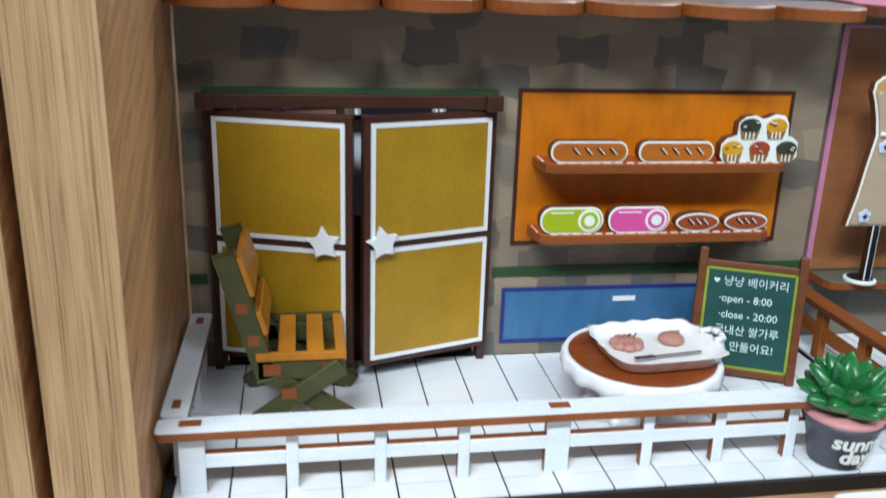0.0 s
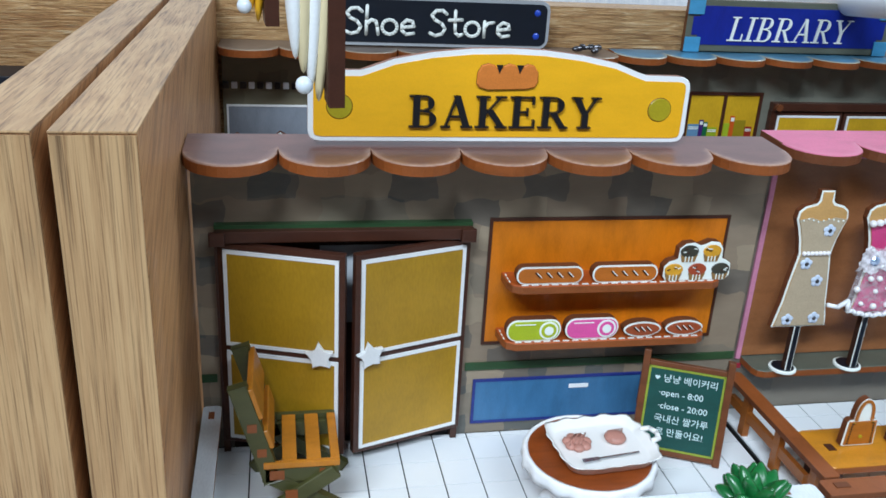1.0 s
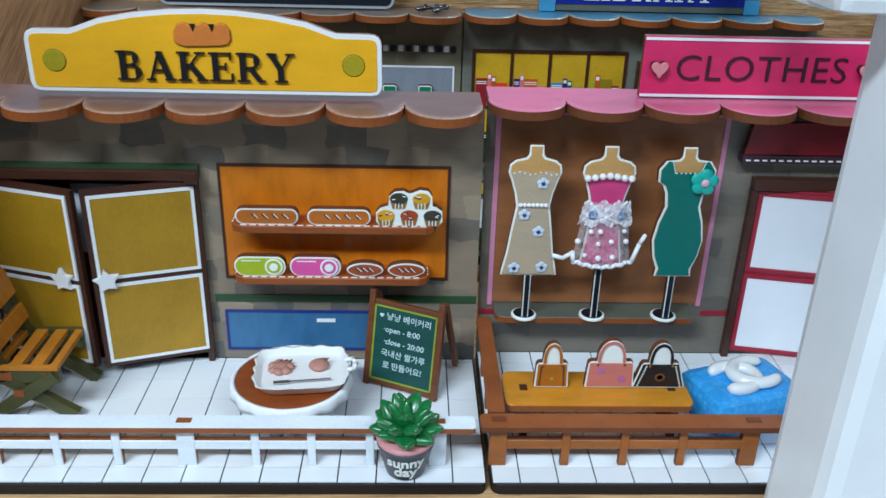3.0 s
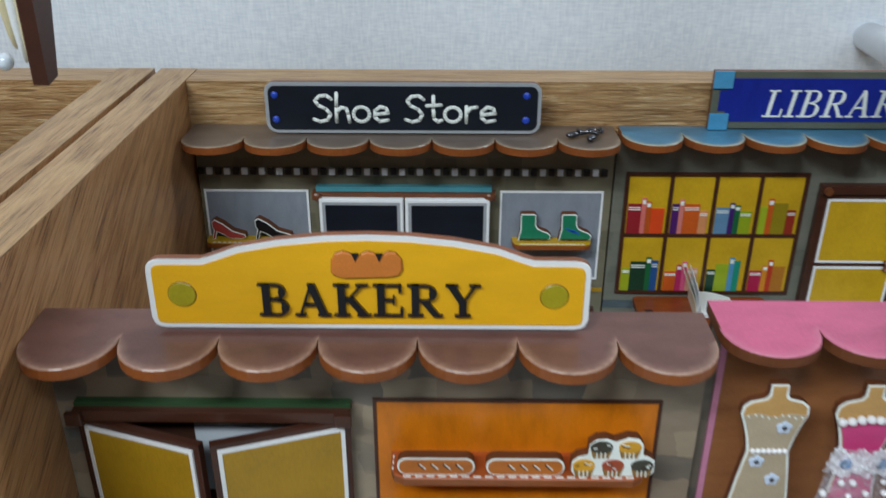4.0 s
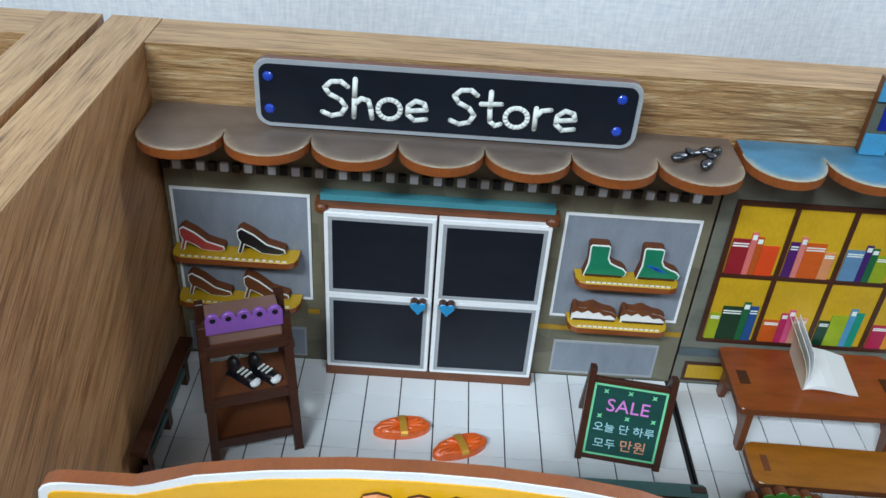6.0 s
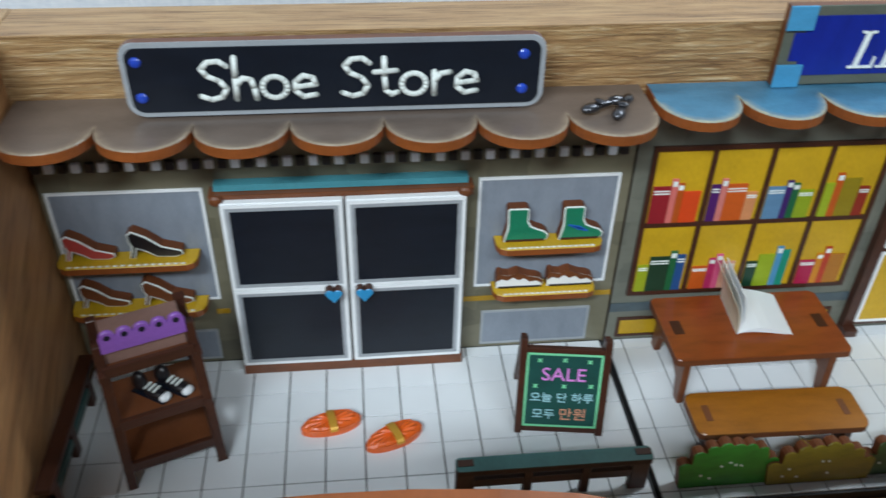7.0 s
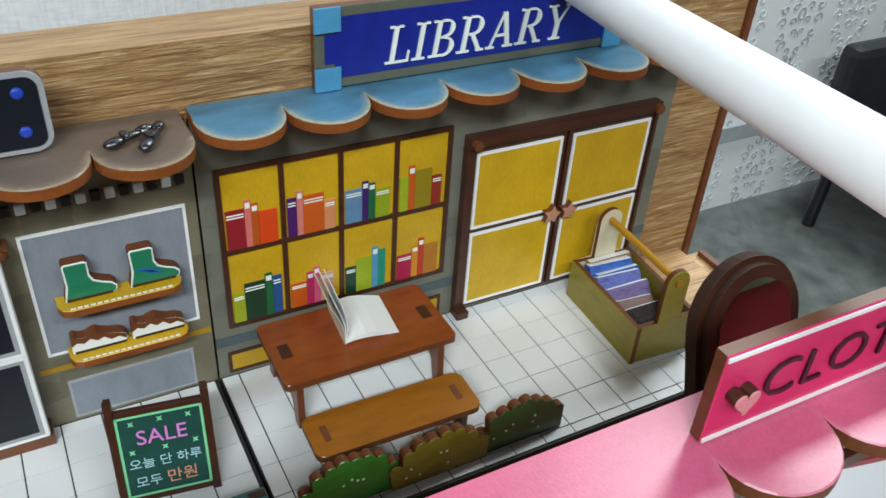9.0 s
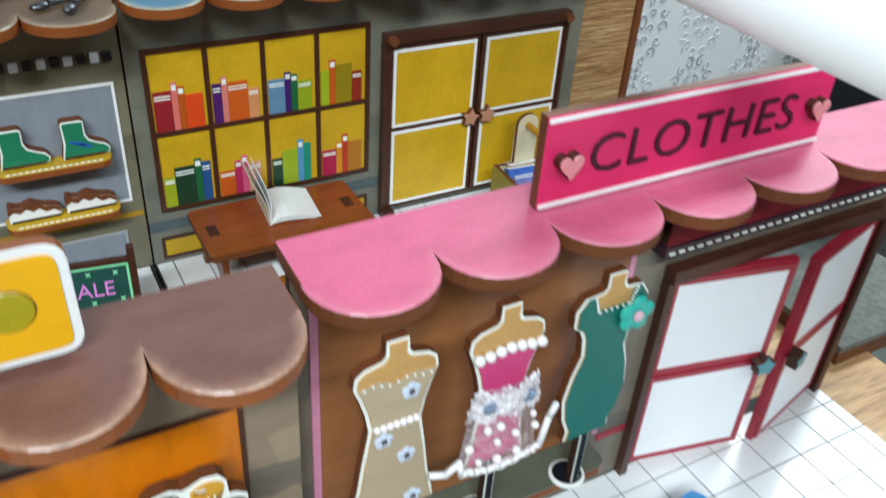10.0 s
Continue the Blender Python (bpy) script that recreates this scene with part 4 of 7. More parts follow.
def tray():
    t = thing("serving_tray", "white porcelain tray with wavy rim, on the round table", "tray", pose(0.1018, 0.2335, 0.0109, 0, 0, 5))
    hx, hy = 0.0182, 0.0152
    b = bmesh.new()
    n = 72
    rings = []
    for k, (g, z, wv) in enumerate(((-0.0022, 0.0, 0), (-0.0014, 0.0, 0), (0.0, 0.0034, 0.0003), (0.0010, 0.0040, 0.0005), (0.0001, 0.0038, 0.0003), (-0.0014, 0.0012, 0), (-0.0024, 0.0010, 0))):
        ring = []
        for i in range(n):
            a = 2 * math.pi * i / n
            ca, sa = math.cos(a), math.sin(a)
            q = 1 / (abs(ca) ** 5 + abs(sa) ** 5) ** 0.2
            w = wv * math.cos(i * 2 * math.pi / 4.5)
            ring.append(b.verts.new(((hx + g + w) * q * ca, (hy + g + w) * q * sa, z + w * 0.5)))
        rings.append(ring)
    for p, q in zip(rings, rings[1:]):
        for i in range(n):
            b.faces.new((p[i], p[(i + 1) % n], q[(i + 1) % n], q[i]))
    b.faces.new(rings[0][::-1])
    b.faces.new(rings[-1])
    part("tray_body", b, PORCELAIN, t, local=True, smooth=True)
    h = [(0.0185, -0.004, 0.0040), (0.0215, -0.0035, 0.0044), (0.0225, 0.0, 0.0046), (0.0212, 0.0035, 0.0044), (0.0185, 0.004, 0.0040)]
    part("handle", tube(h, 0.0010), PORCELAIN, t, local=True, smooth=True)
    dough = paint("pink_beige_clay", "b98476", 0.6, 0.25, scale=200)
    for x, r in ((-0.0085, 0.0060), (0.0070, 0.0042)):
        c = thing("cookie", "round pink-beige clay cookie on the tray", "cookie", t.matrix_basis @ pose(x, 0.0030, 0.0013), group="cookies on the tray")
        bm = bmesh.new()
        if r > 0.005:
            for i in range(7):
                a = 2 * math.pi * i / 7
                ball(0.0034 * math.cos(a), 0.0034 * math.sin(a), 0.0008, 0.0023, 0.0023, 0.0015, 10, bm)
            ball(0, 0, 0.0011, 0.0036, 0.0036, 0.0017, 12, bm)
            for i in (-1, 0, 1):
                beam((i * 0.002 - 0.0025, -0.003, 0.0024), (i * 0.002 + 0.0025, 0.003, 0.0024), 0.0005, 0.0006, side=(1, 0, 0), bm=bm, r=0)
        else:
            ball(0, 0, 0.0012, r, r, 0.0020, 16, bm)
            for i in range(5):
                beam((-0.003 + i * 0.0008, -0.0028, 0.0022), (0.001 + i * 0.0008, 0.0028, 0.0026), 0.0004, 0.0005, side=(1, 0, 0), bm=bm, r=0)
        part("dough", bm, dough, c, local=True, smooth=True)
    f = thing("fork", "small metal fork lying on the tray", "fork", t.matrix_basis @ pose(-0.0005, -0.0078, 0.0019, 0, 0, 3))
    part("handle", box(-0.004, 0.0125, -0.0004, 0.0004, 0, 0.0006, 0.0002), SILVER, f, local=True)
    part("head", box(-0.0065, -0.004, -0.0010, 0.0010, 0, 0.0006, 0.0002), SILVER, f, local=True)
    for i in range(4):
        y = -0.0009 + 0.0006 * i
        part("tine", box(-0.0105, -0.0064, y - 0.00015, y + 0.00015, 0, 0.0005), SILVER, f, local=True)


tray()


def easel_board(name, label, m, w, h, lean, face, line, posts, lines, post_over=0.004, stars=False):
    """An A-frame chalkboard; local x along the board, -y its written side, z up from the floor."""
    t = thing(name, label, "chalkboard", m)
    tilt = Matrix.Rotation(radians(-lean), 4, "X")

    def put(nm, bm, mt, lab="", parent=None):
        bm.transform(tilt)
        return part(nm, bm, mt, parent or t, lab, local=True)

    for x in (-w / 2 - 0.0014, w / 2 + 0.0014):
        put("post", box(x - 0.0014, x + 0.0014, -0.0016, 0.0016, 0.0003, h + post_over, 0.0004), posts)
    put("crossbar", box(-w / 2, w / 2, -0.0012, 0.0012, h - 0.0022, h, 0.0003), posts)
    put("crossbar", box(-w / 2, w / 2, -0.0012, 0.0012, 0.0012, 0.0034, 0.0003), posts)
    z0, z1 = 0.0035, h - 0.0023
    put("slate", box(-w / 2 + 0.0001, w / 2 - 0.0001, -0.0008, 0.0008, z0, z1), face)
    lw = 0.0009
    for q in ((-w / 2, w / 2, z1 - lw, z1), (-w / 2, w / 2, z0, z0 + lw), (-w / 2, -w / 2 + lw, z0, z1), (w / 2 - lw, w / 2, z0, z1)):
        put("painted_line", box(q[0], q[1], -0.0010, -0.0009, q[2] + 0.00001, q[3] - 0.00001), line)
    back = Matrix.Rotation(radians(lean + 9), 4, "X")
    for x in (-w / 2 - 0.0014, w / 2 + 0.0014):
        b = box(x - 0.0012, x + 0.0012, 0.0, 0.0026, -h * 0.985, 0.0, 0.0003)
        b.transform(back)
        b.transform(Matrix.Translation(tilt @ Vector((0, 0.0018, h + post_over * 0.5))))
        part("back_leg", b, posts, t, local=True)
    for kind, text, size, x, z, mt in lines:
        if kind == "text":
            b = lettering(text, size, 0.0002)
            b.transform(Matrix.Translation((x, -0.0011, z)))
            put("chalk_text", b, mt)
        elif kind == "bar":
            put("chalk_text", box(x - size / 2, x + size / 2, -0.0012, -0.0009, z, z + 0.0016), mt)
        elif kind == "star":
            put("chalk_star", plate(star(x, z, size, 0.4, 4, 45), -0.0012, -0.0009, r=0), mt)
        elif kind == "heart":
            put("chalk_heart", plate(heart(x, z, size), -0.0012, -0.0009, r=0), mt)
    return t


easel_board("chalkboard_sign", "green chalkboard opening-hours sign in a brown A-frame", pose(0.1420, 0.2508, ZF, 0, 0, -25), 0.0300, 0.0408, 11, CHALK_G, LIME, BROWN_M,
            [("heart", "", 0.0010, -0.0112, 0.0340, CHALK_PEN), ("text", "냥냥 베이커리", 0.0037, 0.0018, 0.0327, CHALK_PEN), ("text", "·open - 8:00", 0.0036, -0.0012, 0.0268, CHALK_PEN), ("text", "·close - 20:00", 0.0036, 0.0002, 0.0212, CHALK_PEN),
             ("text", "국내산 쌀가루", 0.0037, 0.0004, 0.0156, CHALK_PEN), ("text", "로 만들어요!", 0.0037, 0.0004, 0.0100, CHALK_PEN)])


def picket(parent, x0, x1, y, z0, h, posts, wide, mat, edge, railmat, rail=(0.0035, 0.0035), mid=(0.38, 0.58), zt=0.0026):
    """A low laser-cut fence along x: grille of posts and a middle rail, with a flat top rail."""
    top = z0 + h - zt
    for i, x in enumerate(posts):
        w = 0.0034 if i in wide else 0.0016
        part("post", plate(rect(x - w, x + w, z0, top), y, y + 0.0028, r=0.0003), [mat, edge], parent)
        if i in wide:
            part("tenon", box(x - 0.0028, x + 0.0028, y, y + 0.0028, top + zt, top + zt + 0.0003), edge, parent)
    for i, (a, c) in enumerate(zip(posts, posts[1:])):
        wa, wc = (0.0034 if i in wide else 0.0016), (0.0034 if i + 1 in wide else 0.0016)
        part("middle_rail", plate(rect(a + wa, c - wc, z0 + h * mid[0], z0 + h * mid[1]), y + 0.0001, y + 0.0027, r=0.0002), [mat, edge], parent)
    part("top_rail", plate(rrect(x0, x1, y - rail[0], y + 0.0028 + rail[1], 0.0012), top + zt, top, "z", r=0.0003), [railmat, edge], parent)


def bakery_fence():
    t = thing("white_fence", "low white wooden terrace fence with brown cut edges", "fence")
    px = [-0.0368, -0.0112, 0.0121, 0.0348, 0.0612, 0.0875, 0.1090, 0.1315, 0.1575]
    picket(t, -0.0452, 0.1718, 0.2003, ZF, 0.0202, px, (0, 4, 8), FENCE_W, RUST, FENCE_W, (0.0030, 0.0020))
    for i, y in enumerate((0.2125, 0.2310, 0.2510, 0.2700)):
        w = 0.0030 if i in (0, 3) else 0.0016
        part("side_post", box(-0.0428, -0.0402, y - w, y + w, ZF, ZF + 0.0176), FENCE_W, t)
        if i in (0, 3):
            part("tenon", box(-0.0426, -0.0404, y - 0.0022, y + 0.0022, ZF + 0.0202, ZF + 0.0205), RUST, t)
    part("side_rail", box(-0.0426, -0.0404, 0.2158, 0.2668, ZF + 0.0080, ZF + 0.0120), FENCE_W, t)
    part("side_top_rail", plate(rrect(-0.0450, -0.0380, 0.2058, 0.2768, 0.0010), ZF + 0.0202, ZF + 0.0177, "z", r=0.0003), [FENCE_W, RUST], t)


bakery_fence()


def succulent():
    x, y = 0.1452, 0.1985
    t = thing("potted_succulent", "green clay succulent in a grey pot with pink soil", "potted plant", pose(x, y, ZF))
    part("pot", lathe(x, y, [(0.0064, ZF), (0.0072, ZF + 0.0006), (0.0102, ZF + 0.0125), (0.0106, ZF + 0.0130), (0.0106, ZF + 0.0142), (0.0090, ZF + 0.0142)], 30), paint("slate_pot_clay", "4c4d58", 0.5, 0.15), t, "matt grey pot", smooth=True)
    part("soil", lathe(x, y, [(0.0104, ZF + 0.0139), (0.0108, ZF + 0.0150), (0.0095, ZF + 0.0158), (0.004, ZF + 0.0160)], 30), paint("pink_clay", "cf8f8f", 0.55, 0.12), t, "pale pink soil", smooth=True)
    gm = paint("succulent_green", "1d6b34", 0.25, 0.5, coat=0.6, scale=160)
    rnd = random.Random(5)
    for ring, (n, tilt, ln, w) in enumerate(((9, 54, 0.0142, 0.0060), (8, 32, 0.0160, 0.0060), (5, 15, 0.0165, 0.0054), (1, 3, 0.0140, 0.0036))):
        for i in range(n):
            b = bmesh.new()
            bmesh.ops.create_uvsphere(b, u_segments=8, v_segments=8, radius=1)
            for v in b.verts:
                u = (v.co.z + 1) / 2
                k = (math.sin(math.pi * min(1, u * 0.94 + 0.06)) ** 0.7) * (1 - 0.25 * u)
                v.co = Vector((v.co.x * w * 0.9 * k / max(0.25, math.sqrt(max(0.02, 1 - v.co.z ** 2))), v.co.y * w * 0.42 - 0.003 * u * u, u * ln))
            a = 2 * math.pi * (i + 0.5 * (ring % 2)) / n + rnd.uniform(-0.15, 0.15)
            b.transform(Matrix.Translation((x, y, ZF + 0.0150)) @ Matrix.Rotation(a, 4, "Z") @ Matrix.Rotation(radians(tilt + rnd.uniform(-6, 6)), 4, "X"))
            part("leaf", b, gm, t, smooth=True)
    for word, z in (("sunny", 0.0078), ("day", 0.0032)):
        b = lettering(word, 0.0062, 0.0003, bold=0.00018)
        for v in b.verts:
            zz = z + v.co.z
            r = 0.0072 + 0.0030 * zz / 0.0125 + 0.0001
            a = v.co.x / r
            v.co = Vector((x + r * math.sin(a), y - r * math.cos(a) - v.co.y * 0 - (0.0002 if v.co.y < 0 else 0), ZF + zz))
        part("lettering", b, CHALK, t)

    for o in t.children:
        o.data.transform(Matrix.Diagonal((1.05, 1.05, 1.05, 1)))


succulent()

tag = thing("name_tag", "white paper tag lettered D-1 on the box front", "label")
part("card", plate(rrect(0.1354, 0.1776, -0.0325, -0.0100, 0.0015), 0.1822, 0.1826, r=0), [plain("white_card", "e9ebf0", 0.6, var=0.03), WHITE], tag)
tb = lettering("D-1", 0.0105, 0.0003, bold=0.0001)
tb.transform(Matrix.Translation((0.1571, 0.1820, -0.0247)))
part("lettering", tb, BLACK, tag)


# ---- clothes shop ----
def clothes():
    k = thing("clothes_shop", "model clothes shop with pink scalloped roof and red doors", "model shop")
    x0, x1 = 0.1782, 0.4020
    base_plate(k, x0, x1, 0.1902, 0.2905, ZF)
    wall = plate([(x0, ZF), (0.2998, ZF), (0.2998, 0.0768), (0.3970, 0.0768), (0.3970, ZF), (x1, ZF), (x1, 0.1135), (x0, 0.1135)], YC, YC + 0.003, r=0)
    part("wall", wall, [WALL_CL, EDGE_D], k)
    scallop_roof(k, 0.1772, 0.4000, 0.2918, 0.2750, 0.2595, 0.1184, 0.1170, PINK, EDGE)
    part("display_panel", box(0.1845, 0.2806, YC - 0.0006, YC, 0.0185, 0.1085), WOODPANEL, k, "brown wooden display panel")
    for x in (0.1832, 0.2818):
        part("pink_strip", box(x - 0.0011, x + 0.0011, YC - 0.0009, YC, 0.0170, 0.1095), PINK_L, k)
    part("pink_strip", box(0.1843, 0.2806, YC - 0.0008, YC, 0.1087, 0.1097), PINK_L, k)
    part("red_band", box(0.2838, 0.2962, YC - 0.0006, YC, 0.0120, 0.0143), RED, k)
    part("red_band", box(x0, 0.1855, YC - 0.0006, YC, 0.0120, 0.0143), RED, k)
    o = [(0.2775, YC), (0.1850, YC), (0.1850, 0.2755), (0.1862, 0.2725), (0.1890, 0.2710), (0.2738, 0.2710), (0.2765, 0.2725), (0.2775, 0.2755)]
    part("shelf", plate(o[::-1], 0.0178, 0.0147, "z", r=0.0003), [GREY_SH, RUST], k, "grey-green painted shelf")
    # awning over the door
    b = plate([(0.2890, 0.0), (0.3985, 0.0), (0.3985, 0.0140), (0.2920, 0.0140)], -0.0015, 0.0015, r=0.0003)
    b.transform(Matrix.Translation((0, 0.2808, 0.0936)) @ Matrix.Rotation(radians(-10), 4, "X"))
    part("awning", b, [RED_D, EDGE_D], k, "dark red sloping awning")
    part("awning_lip", box(0.2885, 0.3990, 0.2790, YC - 0.0002, 0.0900, 0.0937, 0.0003), PLUM, k)
    for i in range(30):
        x = 0.2900 + 0.0036 * i
        part("stitch", box(x, x + 0.0020, 0.2786, 0.2790, 0.0912, 0.0918), CHALK, k)
    part("door_header", box(0.2965, 0.4005, 0.2800, YC, 0.0772, 0.0824, 0.0004), BROWN, k)
    for x in (0.2980, 0.3988):
        part("door_jamb", box(x - 0.0015, x + 0.0015, 0.2815, YC, ZF, 0.0768), BROWN, k)
    door_face = plain("white_door_paint", "eef0f4", 0.4, var=0.03)
    for h, f, s in (((0.2995, 0.2845), (0.3462, 0.2750), 1), ((0.3975, 0.2845), (0.3515, 0.2720), -1)):
        leaf, m = door_leaf(k, h, f, -0.0072, 0.0768, 0.0355, RED, RED, door_face, 0.0030, 0.0012, 0.0022)
        L = (Vector(f) - Vector(h)).length
        u = L - 0.0035 if s > 0 else 0.0035
        part("handle_block", plate(star(u, 0.0350, 0.0042, 0.55, turn=90), -0.0055, -0.0012, r=0.0003), [TEAL, BROWN], leaf, "blue star handle", local=True)
    tiles(k, x0 + 0.0004, x1 - 0.0006, 0.1909, YC - 0.0002, ZF, 0.0147, -0.0040, 0.0151, 0.0052)
    s = thing("shop_sign", "magenta clothes sign with hearts and cut black letters", "sign")
    part("board", plate(rect(0.2403, 0.3395, 0.1184, 0.1434), 0.2797, 0.2830, r=0.0003), [ROSE, BROWN_M], s)
    for z in (0.1186, 0.1418):
        part("white_line", box(0.2405, 0.3393, 0.2793, 0.2797, z, z + 0.0011), WHITE, s)
    tb = lettering("CLOTHES", 0.0152, 0.0008, bold=-0.00014, spacing=1.05)
    xs = [v.co.x for v in tb.verts]
    kx = (0.3255 - 0.2545) / (max(xs) - min(xs))
    for v in tb.verts:
        v.co.x = 0.2900 + (v.co.x - (max(xs) + min(xs)) / 2) * kx
        v.co.y += 0.2794
        v.co.z = 0.1256 + v.co.z
    part("lettering", tb, paint("letter_dark_plum", "3c1424", 0.5, 0.2), s, "dark engraved letters")
    for x in (0.2468, 0.3330):
        part("heart", plate(heart(x, 0.1308, 0.0036), 0.2764, 0.2797, r=0.0003), [paint("heart_salmon", "d98a8f", 0.4, 0.15), BROWN], s, "salmon pink heart")


clothes()


def mannequin_form(x, kind):
    """A flat plywood dress form on its stand; all one piece."""
    z0, zt = 0.0158, 0.1008
    hem = 0.0390 if kind != "lace" else 0.0445
    flare = {"beige": 0.0124, "lace": 0.0095, "green": 0.0082}[kind]
    waist = 0.0070
    right = [(0.0020, hem), (flare, hem), (flare - 0.0006, hem + 0.004)]
    if kind == "green":
        right += [(0.0100, hem + 0.010), (0.0112, hem + 0.018), (0.0098, 0.066), (waist + 0.0004, 0.0735), (0.0082, 0.0800), (0.0096, 0.0835), (0.0120, 0.0850), (0.0122, 0.0905), (0.0095, 0.0945)]
    else:
        right += [(flare * 0.82, hem + 0.012), (flare * 0.72, hem + 0.022), (waist, 0.0730), (0.0082, 0.0790), (0.0098, 0.0845), (0.0113, 0.0885), (0.0108, 0.0920), (0.0085, 0.0940)]
    right += [(0.0040, 0.0952), (0.0030, 0.0965), (0.0029, zt)]
    o = [(x + u, z) for u, z in right] + [(x - u, z) for u, z in right[::-1]]
    t = thing("mannequin", {"beige": "flat wooden dress form in a beige dress with blue flowers", "lace": "flat wooden dress form in a pink dress with white lace",
                            "green": "flat wooden dress form in a green dress with a flower"}[kind], "mannequin", pose(x, 0.2735, z0), group="mannequins in the window")
    y = 0.2690
    skin = paint("form_tan", "c69a5d", 0.42, 0.15)
    cloth = {"beige": paint("dress_beige", "b5a48a", 0.5, 0.1), "lace": paint("dress_pink", "d0447f", 0.4, 0.15), "green": paint("dress_green", "0f6f66", 0.45, 0.1)}[kind]
    part("outline", plate(o, y, y + 0.0030, r=0.0002), [CHALK, EDGE], t)
    part("form", plate(grown(o, -0.0009), y - 0.0003, y + 0.0001, r=0), [skin, skin], t)
    top = 0.0890 if kind == "beige" else (0.0868 if kind == "lace" else 0.0955)
    keep = [(u, z) for u, z in right if z <= top - 0.0004]
    d = [(x + u - 0.0010, max(z, hem + 0.0009)) for u, z in keep]
    if kind == "green":
        d += [(x + 0.0062, 0.0940), (x + 0.0052, 0.0895), (x - 0.0052, 0.0895), (x - 0.0062, 0.0940)]
    elif kind == "beige":
        d += [(x + 0.0098, 0.0885), (x + 0.0050, 0.0893), (x, 0.0876), (x - 0.0050, 0.0893), (x - 0.0098, 0.0885)]
    else:
        d += [(x + 0.0098, 0.0866), (x - 0.0098, 0.0866)]
    d += [(x - u + 0.0010, max(z, hem + 0.0009)) for u, z in keep[::-1]]
    part("dress", plate(d, y - 0.0007, y - 0.0002, r=0), [cloth, cloth], t, "painted dress")
    part("rod", plate(rect(x - 0.0015, x + 0.0015, z0 + 0.0008, hem - 0.0001), y, y + 0.0030, r=0.0001), [CHALK, EDGE_D], t)
    part("rod_core", box(x - 0.0010, x + 0.0010, y - 0.0003, y + 0.0001, z0 + 0.0016, hem - 0.0001), SLATE, t)
    part("foot", lathe(x, 0.2730, [(0.0058, z0), (0.0058, z0 + 0.0008), (0.0050, z0 + 0.0012)], 24), CHALK, t)
    part("foot_core", lathe(x, 0.2730, [(0.0048, z0 + 0.0012), (0.0046, z0 + 0.0014)], 24), SLATE, t)
    if kind == "beige":
        fm = plain("pale_blue_flower", "c9d6ea", 0.4, coat=0.3)
        for fx, fz in ((0.0035, 0.0838), (-0.0035, 0.0690), (0.0030, 0.0610), (-0.0065, 0.0430), (0.0055, 0.0435)):
            b = bmesh.new()
            for i in range(5):
                a = 2 * math.pi * i / 5 + 0.3
                ball(x + fx + 0.0015 * math.cos(a), y - 0.0010, fz + 0.0015 * math.sin(a), 0.0013, 0.0005, 0.0013, 8, b)
            part("flower", b, fm, t)
            part("flower_eye", ball(x + fx, y - 0.0015, fz, 0.0009, 0.0004, 0.0009, 8), PEWTER, t)
        for i in range(7):
            part("belt_bead", ball(x - 0.0054 + 0.0018 * i, y - 0.0010, 0.0736, 0.0010, seg=8), PEARL, t)
        for i in range(9):
            part("neck_stitch", ball(x - 0.0088 + 0.0022 * i, y - 0.0008, 0.0882 + 0.0006 * math.sin(i * 1.5), 0.0004, seg=6), CHALK, t)
    if kind == "green":
        fl = paint("turquoise_flower", "35b6a8", 0.35, 0.12)
        b = bmesh.new()
        for i in range(5):
            a = 2 * math.pi * i / 5 + 0.2
            ball(x + 0.0070 + 0.0034 * math.cos(a), y - 0.0022, 0.0858 + 0.0034 * math.sin(a), 0.0029, 0.0011, 0.0029, 12, b)
        part("flower", b, fl, t, "turquoise flower", smooth=True)
        part("flower_eye", ball(x + 0.0070, y - 0.0034, 0.0858, 0.0018, 0.0010, 0.0018, 12), plain("pink_pearl", "e7b7c8", 0.25, coat=0.5), t)
        for i in range(6):
            for s in (-1, 1):
                part("neck_stitch", ball(x + s * (0.0054 + 0.0003 * i), y - 0.0009, 0.0895 + 0.0010 * i, 0.0004, seg=6), CHALK, t)
        for i in range(6):
            part("neck_stitch", ball(x - 0.0048 + 0.0019 * i, y - 0.0009, 0.0893, 0.0004, seg=6), CHALK, t)
    if kind == "lace":
        for i in range(7):
            part("neck_pearl", ball(x - 0.0092 + 0.0031 * i, y - 0.0016, 0.0873 - 0.0006 * math.cos(i * 1.05), 0.0016, seg=12), PEARL, t, smooth=True)
        rnd = random.Random(3)
        net, nt, pb = nodes_of("sheer_lace_net")
        vo = tex(nt, "ShaderNodeTexVoronoi", 520)
        vn = tex(nt, "ShaderNodeTexNoise", 150, Detail=2.0)
        pb.inputs["Base Color"].default_value = (*C("f0e9f0"), 1)
        pb.inputs["Roughness"].default_value = 0.8
        al = mix(nt, 0.5, ramp(nt, vo.outputs["Distance"], [(0.2, (0.06,) * 3), (0.6, (0.34,) * 3)]), ramp(nt, vn.outputs[0], [(0.35, (0.04,) * 3), (0.65, (0.36,) * 3)]))
        nt.links.new(al, pb.inputs["Alpha"])
        b = bmesh.new()
        rows, cols = 10, 40
        grid = []
        for r in range(rows + 1):
            f = r / rows
            z = 0.0762 - 0.0295 * f
            wdt = 0.0084 + 0.0042 * f ** 0.8
            grid.append([b.verts.new((x + wdt * (-1 + 2 * i / cols), y - 0.0012 - (0.0026 + 0.0010 * f) * (1 - (-1 + 2 * i / cols) ** 2) - 0.0005 * f * math.sin(i * 1.3), z - 0.0010 * f * math.sin(i * 0.8))) for i in range(cols + 1)])
